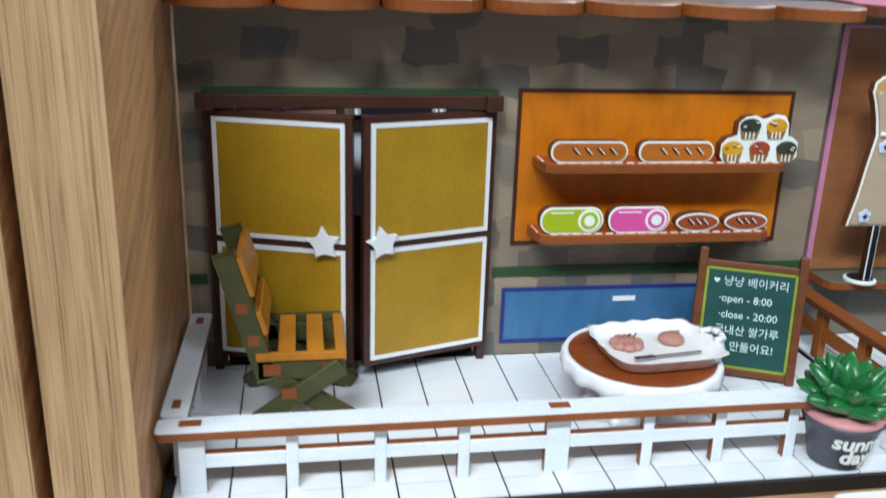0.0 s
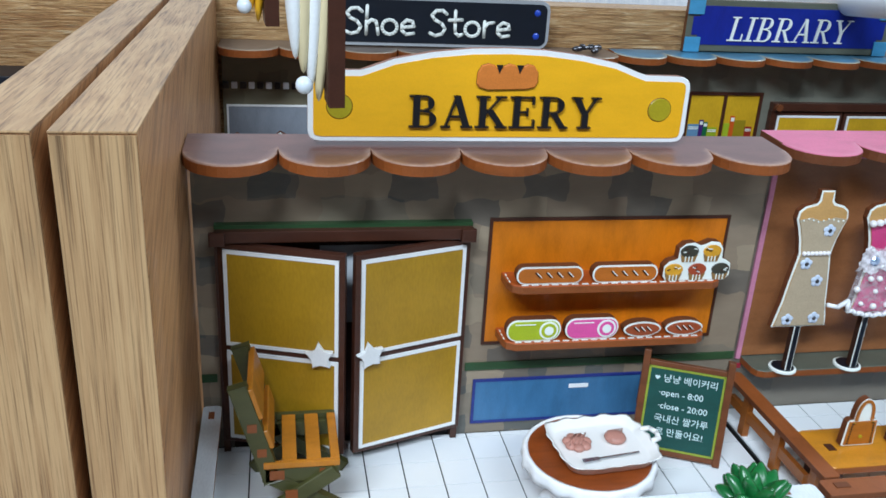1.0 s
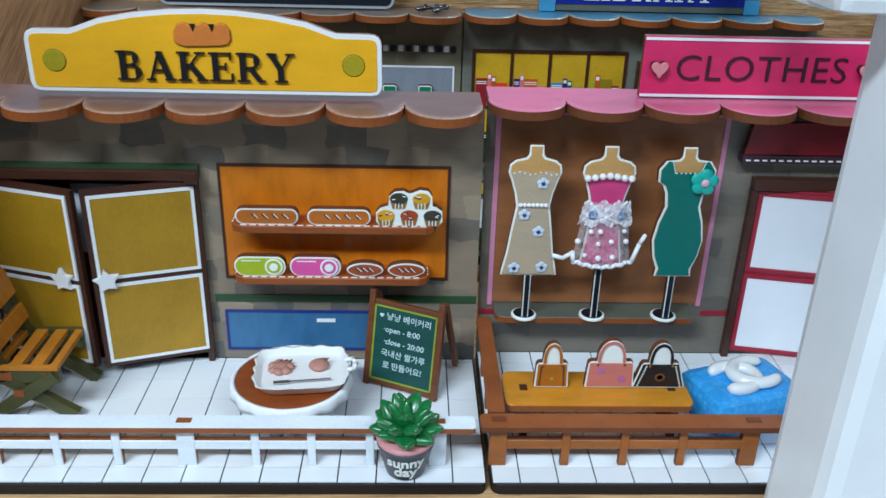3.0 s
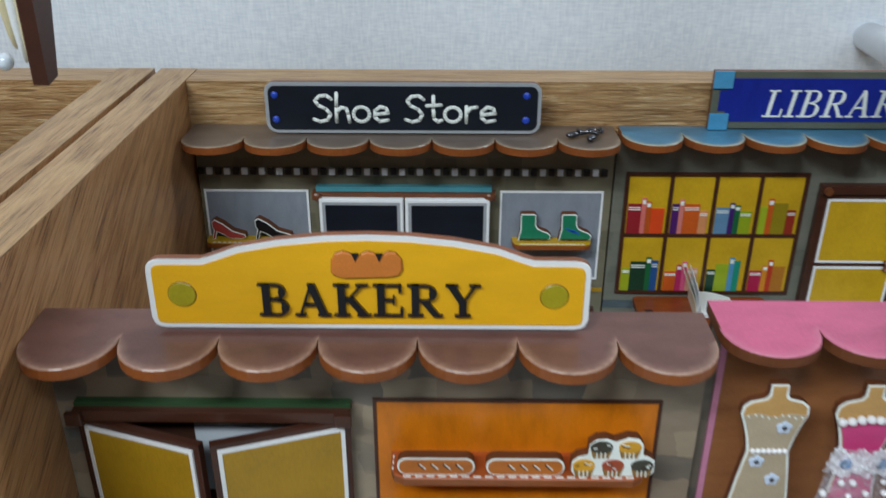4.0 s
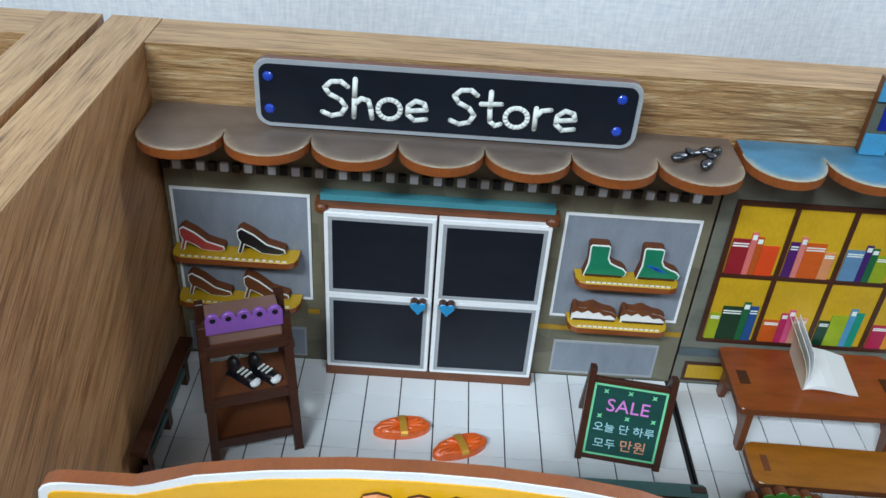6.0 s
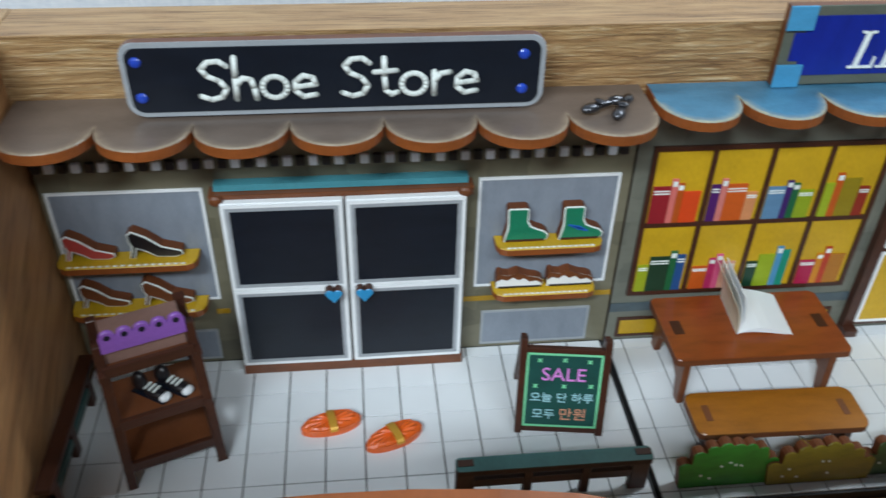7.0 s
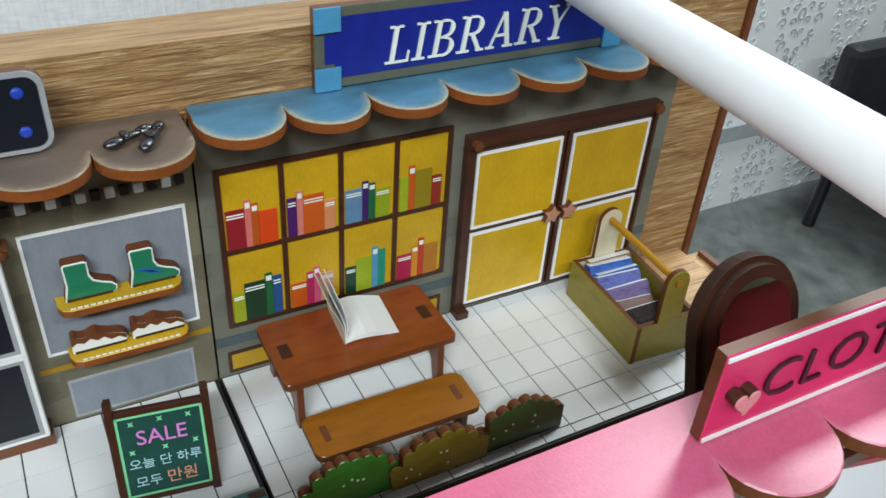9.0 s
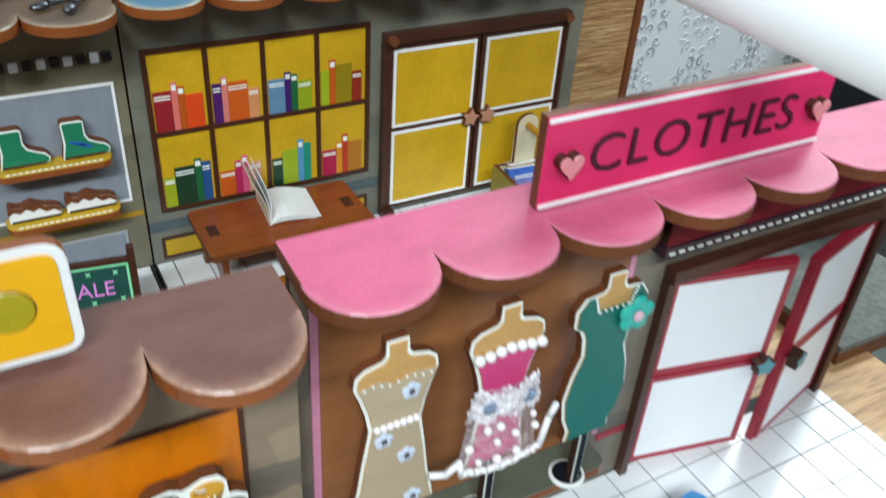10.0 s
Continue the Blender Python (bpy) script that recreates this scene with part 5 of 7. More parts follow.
        for p, q in zip(grid, grid[1:]):
            for i in range(cols):
                b.faces.new((p[i], p[i + 1], q[i + 1], q[i]))
        part("lace_skirt", b, net, t, "sheer white lace overskirt", smooth=True)
        band, bt, bp = nodes_of("gathered_lace_net")
        bp.inputs["Base Color"].default_value = (*C("f1eff6"), 1)
        bp.inputs["Roughness"].default_value = 0.75
        bv = tex(bt, "ShaderNodeTexNoise", 420, Detail=3.0)
        bt.links.new(ramp(bt, bv.outputs[0], [(0.35, (0.35,) * 3), (0.62, (0.95,) * 3)]), bp.inputs["Alpha"])
        b = bmesh.new()
        grid = []
        for r in range(9):
            f = r / 8
            wdt = 0.0098 + 0.0020 * f
            grid.append([b.verts.new((x + wdt * (-1 + 2 * i / 36), y - 0.0018 - 0.0030 * (1 - (-1 + 2 * i / 36) ** 2) - 0.0006 * math.sin(i * 1.9 + 2.2 * r), 0.0772 - 0.0108 * f + 0.0012 * math.sin(i * 0.55) - 0.0014 * abs(-1 + 2 * i / 36))) for i in range(37)])
        for p, q in zip(grid, grid[1:]):
            for i in range(36):
                b.faces.new((p[i], p[i + 1], q[i + 1], q[i]))
        part("lace_sash", b, band, t, "gathered white lace sash", smooth=True)
        for sgn in (-1, 1):
            part("lace_thread", tube([(x + sgn * 0.0085, y - 0.0024, 0.0765), (x, y - 0.0046, 0.0695), (x - sgn * 0.0085, y - 0.0026, 0.0655)], 0.0006, 8), LACE, t)
        frill = [(x - 0.0215, y - 0.002, 0.0500), (x - 0.0170, y - 0.003, 0.0492), (x - 0.0130, y - 0.003, 0.0520)] + [(x - 0.0125 + 0.0021 * i, y - 0.0036, 0.0475 - 0.0028 * math.sin(math.pi * i / 12) + 0.0008 * (i % 2)) for i in range(13)] + [(x + 0.0160, y - 0.002, 0.0560), (x + 0.0178, y - 0.002, 0.0600)]
        part("lace_frill", tube(frill, 0.0010, 8), LACE, t, "white knotted lace edging", smooth=True)
        for px, pz in ((-0.0062, 0.0632), (-0.0022, 0.0630), (0.0080, 0.0632), (-0.0115, 0.0588), (-0.0026, 0.0572), (0.0030, 0.0575), (0.0092, 0.0580), (-0.0080, 0.0512), (-0.0020, 0.0498), (0.0042, 0.0505), (0.0098, 0.0478)):
            part("lace_pearl", ball(x + px, y - 0.0046, pz + rnd.uniform(-0.0006, 0.0006), rnd.uniform(0.0010, 0.0015), seg=10), PEARL, t, smooth=True)
        for s in (-1, 1):
            part("gem", ball(x + s * 0.0060, y - 0.0042, 0.0708, 0.0022, 0.0010, 0.0022, 10), plain("iridescent_gem", "a9bfe0", 0.05, metal=0.6, coat=1.0), t, "iridescent gem")
    # the forms stand on the window shelf and are cut a little short
    for o in t.children:
        o.data.transform(Matrix.Diagonal((1, 1, 0.968, 1)))
    t.location.z = 0.0178


mannequin_form(0.1980, "beige")
mannequin_form(0.2292, "lace")
mannequin_form(0.2622, "green")


def clothes_fence():
    t = thing("brown_fence", "low orange-brown wooden terrace fence before the shop", "fence")
    mat = paint("fence_orange_stain", "97561d", 0.4, 0.3)
    picket(t, 0.1737, 0.2960, 0.2005, ZF, 0.0212, [0.1810, 0.2075, 0.2305, 0.2534, 0.2800], (0, 4), mat, EDGE, RUST, (0.0036, 0.0022))
    for y in (0.2150, 0.2400, 0.2650):
        part("side_post", box(0.1790, 0.1818, y - 0.002, y + 0.002, ZF, ZF + 0.0189), mat, t)
    part("side_rail", box(0.1793, 0.1815, 0.2200, 0.2780, ZF + 0.008, ZF + 0.0122), mat, t)
    part("side_top_rail", plate(rrect(0.1772, 0.1838, 0.2066, 0.2810, 0.001), ZF + 0.0213, ZF + 0.0190, "z", r=0.0003), [RUST, EDGE], t)
    b = thing("bench", "low tan wooden bench for handbags on the terrace", "bench", pose(0.2225, 0.2270, ZF))
    part("seat", plate(rrect(0.1850, 0.2612, 0.2145, 0.2390, 0.0035), 0.0095, 0.0065, "z", r=0.0004), [TAN, RUST], b)
    for x in (0.1932, 0.2545):
        part("tenon", box(x - 0.0016, x + 0.0016, 0.2250, 0.2290, 0.0095, 0.0098), BROWN, b)
        part("leg", box(x - 0.0016, x + 0.0016, 0.2180, 0.2370, ZF, 0.0064, 0.0004), BROWN, b)


clothes_fence()


def handbag(x, w, h, cone, body, label, stitch, emblem):
    z, y = 0.0098, 0.2268
    t = thing("handbag", label, "handbag", pose(x, y, z), group="handbags on the bench")
    hb = h * 0.56
    wt = w * (0.36 if cone else 0.46)
    o = [(x - w / 2, z + 0.0004), (x - w / 2 + 0.001, z), (x + w / 2 - 0.001, z), (x + w / 2, z + 0.0004), (x + wt, z + hb - 0.001), (x + wt - 0.001, z + hb)]
    ra = wt * 0.62
    arch = [(x + ra * math.cos(math.pi * i / 12), z + hb + (h - hb) * math.sin(math.pi * i / 12) ** 0.8) for i in range(13)]
    o2 = o + arch + [(x - wt + 0.001, z + hb), (x - wt, z + hb - 0.001)]
    part("cut_out", plate(o2, y, y + 0.0030, r=0.0002), [CHALK, EDGE], t, "white outlined cut-out")
    bo = [(x - w / 2 + 0.0008, z + 0.0008), (x + w / 2 - 0.0008, z + 0.0008), (x + wt - 0.0006, z + hb - 0.0006), (x - wt + 0.0006, z + hb - 0.0006)]
    part("bag_face", plate(bo, y - 0.0004, y + 0.0001, r=0.0001), [body, body], t)
    ring = [(x + (ra - 0.0007) * math.cos(math.pi * i / 14), y - 0.0003, z + hb + (h - hb - 0.0008) * math.sin(math.pi * i / 14) ** 0.8) for i in range(15)]
    hm = bmesh.new()
    for p, q in zip(ring, ring[1:]):
        beam(p, q, 0.0007, 0.0011, bm=hm, r=0)
    part("handle", hm, body, t)
    gap = [(x + (ra - 0.0019) * math.cos(math.pi * i / 12), z + hb + 0.0004 + (h - hb - 0.0026) * math.sin(math.pi * i / 12) ** 0.8) for i in range(13)]
    part("handle_gap", plate(gap, y - 0.0002, y + 0.0001, r=0), [CHALK, CHALK], t)
    if stitch:
        for i in range(9):
            f = (i + 0.5) / 9
            for s in (-1, 1):
                part("stitch", box(x + s * (w / 2 - 0.0020 + (wt - w / 2) * f) - 0.0003, x + s * (w / 2 - 0.0020 + (wt - w / 2) * f) + 0.0003, y - 0.0006, y - 0.0004, z + 0.001 + (hb - 0.002) * f - 0.0003, z + 0.001 + (hb - 0.002) * f + 0.0003), stitch, t)
    for fx, fz, r, mt in emblem:
        part("ornament", plate(oval(x + fx, z + fz, r, r * 0.85, 12), y - 0.0007, y - 0.0004, r=0), [mt, mt], t)
    for s in (-1, 1):
        part("stud", ball(x + s * ra * 0.95, y - 0.0006, z + hb - 0.0012, 0.0006, 0.0003, 0.0006, 8), plain("brass_stud", "c9a24a", 0.25, metal=1.0), t)


LILAC = plain("lilac_flower_paint", "b06a9a", 0.4)
handbag(0.2045, 0.0141, 0.0210, False, paint("bag_amber", "a8641c", 0.35, 0.25), "small amber brown wooden handbag cut-out on the bench", BLACK, [(0.0, 0.0045, 0.0008, GOLD)])
handbag(0.2285, 0.0203, 0.0224, False, paint("bag_salmon", "c4746a", 0.4, 0.15), "salmon pink wooden handbag cut-out with lilac flowers", None, [(-0.004, 0.0085, 0.0018, LILAC), (0.0048, 0.0045, 0.0018, LILAC)])
handbag(0.2490, 0.0220, 0.0214, True, paint("bag_black", "1c1a1e", 0.35, 0.3), "black wooden handbag cut-out with white stitching", CHALK, [(0.0, 0.0055, 0.0022, paint("bag_ring_brown", "6b4a2a", 0.4, 0.2)), (0.0, 0.0055, 0.0013, BLACK)])


def clay_roll(cx, z, rx, ry, a0, a1, r, steps=30, seg=12):
    """A round clay roll bent along a flat open arc, with rounded ends."""
    b = bmesh.new()
    rings = []
    for i in range(steps + 1):
        f = i / steps
        a = radians(a0 + (a1 - a0) * f)
        e = min(f, 1 - f) * 9
        rr = r * (0.25 + 0.75 * math.sqrt(max(0.0, 1 - (1 - min(e, 1)) ** 2))) * (1 + 0.06 * math.sin(7 * f + cx * 900))
        n = Vector((math.cos(a) / rx, math.sin(a) / ry, 0)).normalized()
        c = Vector((cx + rx * math.cos(a), ry * math.sin(a), z))
        rings.append([b.verts.new(c + n * rr * math.cos(math.tau * k / seg) + Vector((0, 0, rr * math.sin(math.tau * k / seg)))) for k in range(seg)])
    for p, q in zip(rings, rings[1:]):
        for k in range(seg):
            b.faces.new((p[k], p[(k + 1) % seg], q[(k + 1) % seg], q[k]))
    b.faces.new(rings[0])
    b.faces.new(rings[-1])
    bmesh.ops.recalc_face_normals(b, faces=b.faces)
    return b


def blue_box():
    t = thing("blue_gift_box", "puffy sky blue clay box with a white rolled ornament", "box", pose(0.2890, 0.2370, ZF, 0, 0, 18))
    b = box(-0.0222, 0.0222, -0.0160, 0.0160, 0, 0.0168, 0.005)
    m, nt, pb = nodes_of("blue_waffle_clay")
    ck = tex(nt, "ShaderNodeTexVoronoi", 420)
    nt.links.new(ramp(nt, ck.outputs["Distance"], [(0.1, C("58b4f4")), (0.6, C("3f9fe6"))]), pb.inputs["Base Color"])
    pb.inputs["Roughness"].default_value = 0.5
    bump(nt, pb, ck.outputs["Distance"], 0.5, 0.0006)
    part("body", b, m, t, local=True)
    for cx, a0, lift in ((-0.0052, -138, 0.0), (0.0052, 42, 0.0009)):
        part("rolled_ornament", clay_roll(cx, 0.0186 + lift, 0.0102, 0.0084, a0, a0 + 276, 0.0027), PORCELAIN, t, "glossy white clay roll", local=True, smooth=True)


blue_box()


def arch_mirror():
    x, y, z0, zt, w = 0.3272, 0.3120, -0.0146, 0.1025, 0.0226
    t = thing("arched_mirror", "dark brown arched wooden mirror with a red lower half", "mirror", pose(x, y, z0))

    def arch(r):
        zc = zt - w
        return [(x - r, z0), (x + r, z0)] + [(x + r * math.cos(math.pi * i / 20), zc + r * math.sin(math.pi * i / 20)) for i in range(21)]

    for k, (r, d0, d1, mt, nm) in enumerate(((w, 0.0000, 0.0050, BROWN, "back_plate"), (w - 0.0022, -0.0030, 0.0000, BROWN, "frame_step"))):
        part(nm, plate(arch(r), y + d0, y + d1, r=0.0005), [mt, EDGE_D], t)
    zs = 0.060
    r = w - 0.0065
    part("red_panel", box(x - r, x + r, y - 0.0034, y - 0.003, z0 + 0.008, zs - 0.002), RED_D, t)
    mo = [(x - r, zs), (x + r, zs)] + [(x + r * math.cos(math.pi * i / 20), zt - w + r * math.sin(math.pi * i / 20)) for i in range(21)]
    part("glass", plate(mo, y - 0.0036, y - 0.003, r=0), [plain("mirror_glass", "b9c0ae", 0.05, metal=1.0), BROWN], t, "mirror glass")
    part("divider", box(x - r, x + r, y - 0.0042, y - 0.003, zs - 0.002, zs, 0.0003), BROWN, t)
    t.matrix_basis = pose(x, y, z0 + 0.0012, -17)


arch_mirror()


# ---- shoe shop ----
def shoe_shop():
    k = thing("shoe_shop", "model shoe shop with grey-brown scalloped roof and dark doors", "model shop")
    x0, x1 = XP + 0.0020, 0.1763
    base_plate(k, x0, x1, 0.3762, 0.4688, ZB)
    part("wall", plate(rect(x0, x1, ZB, 0.1185), YB, YB + 0.0035, r=0), [WALL_OL, EDGE_D], k)
    scallop_roof(k, -0.0447, 0.1748, 0.4690, 0.4478, 0.4312, 0.1216, 0.1222, ROOF_G, RUST)
    for i in range(47):
        x = -0.0425 + 0.00465 * i
        dark = i % 2 == 0
        part("gem", box(x - 0.0017, x + 0.0017, YB - 0.0022, YB, 0.0958, 0.0996, 0.0006), BLACK if dark else GEM, k, "glossy black gem" if dark else "clear rhinestone")
    for xa, xb in ((-0.0425, 0.0137), (0.1168, 0.1722)):
        panel_frame(k, "window_border", xa, xb, 0.0335, 0.0868, YB, 0.0011, WHITE, GREY_W, 0.0007, "window_panel")
        for z in (0.0598, 0.0363):
            a, c = (-0.0418, 0.0085) if xa < 0 else (0.1245, 0.1658)
            o = [(c + 0.0008, YB - 0.0008), (a - 0.0008, YB - 0.0008), (a - 0.0006, 0.4575), (a + 0.0006, 0.4548), (a + 0.0033, 0.4535), (c - 0.0033, 0.4535), (c - 0.0006, 0.4548), (c + 0.0006, 0.4575)]
            sh = part("shelf", plate(o[::-1], z, z - 0.0030, "z", r=0.0003), [MUSTARD_L, RUST], k, "mustard shelf with white stitching")
            for i in range(16):
                x = a + 0.003 + (c - a - 0.006) * (i + 0.5) / 16
                part("stitch", box(x - 0.0008, x + 0.0008, 0.4541, 0.4547, z, z + 0.0003), CHALK, sh)
    for xa, xb in ((-0.0420, 0.0102), (0.1208, 0.1680)):
        panel_frame(k, "lower_border", xa, xb, 0.0005, 0.0195 if xa > 0 else 0.0170, YB, 0.0010, GREY_L, GREY_W, 0.0006, "lower_panel")
    for xa, xb in ((0.0112, 0.0165), (0.1125, 0.1760), (-0.0455, -0.0430)):
        part("gold_band", box(xa, xb, YB - 0.0005, YB, 0.0255, 0.0278), MUSTARD, k)
    part("teal_strip", box(0.0185, 0.1120, 0.4600, YB, 0.0876, 0.0902), TEAL, k)
    part("door_header", box(0.0165, 0.1140, 0.4575, YB, 0.0836, 0.0873, 0.0004), BROWN_M, k)
    for x in (0.0195, 0.1105):
        part("hinge_knob", ball(x, 0.4560, 0.0862, 0.0026, 0.0016, 0.0024, 12), BROWN_M, k)
    part("sill", box(0.0200, 0.1120, 0.4552, YB, ZB, 0.0040, 0.0004), BROWN_M, k)
    for h, f, s in (((0.0205, 0.4548), (0.0652, 0.4545), 1), ((0.1110, 0.4548), (0.0661, 0.4545), -1)):
        leaf, m = door_leaf(k, h, f, 0.0046, 0.0856, 0.0450, WHITE, WHITE, SLATE, 0.0028, 0.0004, 0.0013, inner=GREY_L)
        L = (Vector(f) - Vector(h)).length
        u = L - 0.0055 if s > 0 else 0.0055
        part("heart_handle", plate(heart(u, 0.0440, 0.0034), -0.0048, -0.0009, r=0.0003), [paint("bright_blue_paint", "2f8fc4", 0.35, 0.15), BROWN], leaf, "blue heart handle", local=True)
    tiles(k, x0 + 0.0006, x1 - 0.0005, 0.3770, YB - 0.0002, ZB, 0.0151, -0.0080, 0.0153, 0.0092)
    s = thing("shop_sign", "black shoe shop sign with grey border and white lettering", "sign")
    part("board", plate(rrect(-0.0026, 0.1350, 0.1228, 0.1488, 0.0050, 6), 0.4525, 0.4560, r=0.0003), [GREY_L, BROWN_M], s)
    part("face", plate(rrect(-0.0008, 0.1332, 0.1246, 0.1470, 0.0036, 6), 0.4521, 0.4526, r=0), [SLATE, SLATE], s)
    round_word("Shoe Store", s, 0.0215, 0.1140, 0.1288, 0.0136, 0.4518, 0.00095, CHALK)
    blue = plain("cobalt_stud", "2447b8", 0.3, coat=0.3)
    for x in (0.0025, 0.1276):
        for z in (0.1299, 0.1424):
            part("stud", ball(x, 0.4520, z, 0.0019, 0.0009, 0.0019, 12), blue, s, "cobalt blue stud")


shoe_shop()


def shoe(x, z, s, kind):
    """A shoe cut-out; s is its length."""
    shapes = {
        "heel": [(0, 0), (0.10, 0), (0.16, 0.26), (0.34, 0.16), (0.50, 0.02), (0.85, 0.0), (1.0, 0.06), (0.98, 0.16), (0.62, 0.28), (0.36, 0.52), (0.12, 0.66), (0.02, 0.58), (0.02, 0.40), (0.08, 0.30)],
        "boot": [(0.0, 0.0), (0.28, 0.0), (0.34, 0.05), (0.48, 0.0), (0.94, 0.0), (1.04, 0.06), (1.06, 0.18), (0.96, 0.29), (0.78, 0.36), (0.62, 0.44), (0.55, 0.58), (0.56, 0.90), (0.50, 0.94), (0.10, 0.94), (0.06, 0.88), (0.08, 0.4)],
        "loafer": [(0, 0.0), (0.3, 0.0), (0.36, 0.05), (0.45, 0.0), (0.92, 0.0), (1.0, 0.10), (0.97, 0.20), (0.86, 0.27), (0.70, 0.30), (0.56, 0.36), (0.46, 0.42), (0.38, 0.40), (0.26, 0.34), (0.14, 0.36), (0.07, 0.41), (0.02, 0.38), (0.0, 0.25)],
    }
    base, colour = kind
    face = {"red": paint("shoe_red", "a8403c", 0.35, 0.15), "black": BLACK, "green": paint("boot_green", "1f7a5a", 0.4, 0.2), "white": WHITE, "brown": BROWN_M}[colour]
    o = [(x + u * s, z + v * s * (1.0 if base == "boot" else 0.95)) for u, v in shapes[base]]
    names = {"heel": "high_heel", "boot": "ankle_boot", "loafer": "sneaker"}
    t = cutout(names[base], {"red": "red high-heeled shoe cut-out on the shelf", "black": "black high-heeled shoe cut-out on the shelf", "green": "green ankle boot cut-out on the shelf",
                             "white": "white sneaker cut-out with brown edge on the shelf", "brown": "brown shoe cut-out on the lower shelf"}[colour], "shoe", o, 0.4586, 0.0048, face, 0.0006, edge=EDGE, group="shoes on the shelves")
    y = 0.4580
    if base == "boot":
        part("sole", box(x + s * 0.04, x + s * 0.95, y, y + 0.0003, z + 0.0006, z + 0.0014), BROWN, t)
        if x > 0.145:
            for i in range(3):
                part("lace", beam((x + s * (0.2 + 0.1 * i), y, z + s * (0.45 - 0.05 * i)), (x + s * (0.5 + 0.08 * i), y, z + s * (0.38 - 0.05 * i)), 0.0003, 0.0008, r=0), paint("blue_lace", "2a64c0", 0.4, 0.1), t)
    if base == "loafer":
        part("sole", box(x + s * 0.04, x + s * 0.95, y, y + 0.0003, z + 0.0004, z + 0.0012), BLACK, t)
        drip = [(x + s * u, z + s * v) for u, v in ((0.0, 0.34), (0.0, 0.20), (0.10, 0.27), (0.22, 0.22), (0.34, 0.30), (0.46, 0.22), (0.58, 0.27), (0.70, 0.17), (0.84, 0.20), (0.98, 0.10), (0.97, 0.19), (0.86, 0.26), (0.70, 0.29), (0.56, 0.35), (0.46, 0.41), (0.38, 0.39), (0.26, 0.33), (0.14, 0.35), (0.07, 0.40), (0.02, 0.37))]
        part("upper", plate(drip[::-1], y, y + 0.0006, r=0), [BROWN_M, BROWN_M], t, "brown wavy upper")


shoe(-0.0395, 0.0598, 0.0185, ("heel", "red"))
shoe(-0.0160, 0.0598, 0.0200, ("heel", "black"))
shoe(-0.0385, 0.0363, 0.0185, ("heel", "brown"))
shoe(-0.0150, 0.0363, 0.0195, ("heel", "brown"))
shoe(0.1268, 0.0598, 0.0168, ("boot", "green"))
shoe(0.1488, 0.0598, 0.0168, ("boot", "green"))
shoe(0.1252, 0.0363, 0.0196, ("loafer", "white"))
shoe(0.1463, 0.0363, 0.0196, ("loafer", "white"))


def pewter_pumps():
    for i, (x, y, a) in enumerate(((0.1560, 0.4490, 25), (0.1625, 0.4475, 60))):
        t = thing("pewter_shoe", "tiny dark pewter shoe lying on the roof", "shoe", pose(x, y, 0.1229 - 0.0001 * i, 0, 0, a), group="pewter shoes on the roof")
        b = bmesh.new()
        ball(-0.0055, 0, 0.0016, 0.0042, 0.0023, 0.0016, 12, b)
        ball(0.0000, 0, 0.0018, 0.0050, 0.0016, 0.0012, 12, b)
        ball(0.0058, 0, 0.0018, 0.0030, 0.0020, 0.0017, 12, b)
        part("body", b, PEWTER, t, local=True, smooth=True)
        part("opening", ball(0.0045, 0, 0.0030, 0.0026, 0.0012, 0.0008, 10), BLACK, t, local=True)
        part("bow", ball(-0.0020, 0, 0.0033, 0.0014, 0.0022, 0.0009, 10), PEWTER, t, local=True)


pewter_pumps()


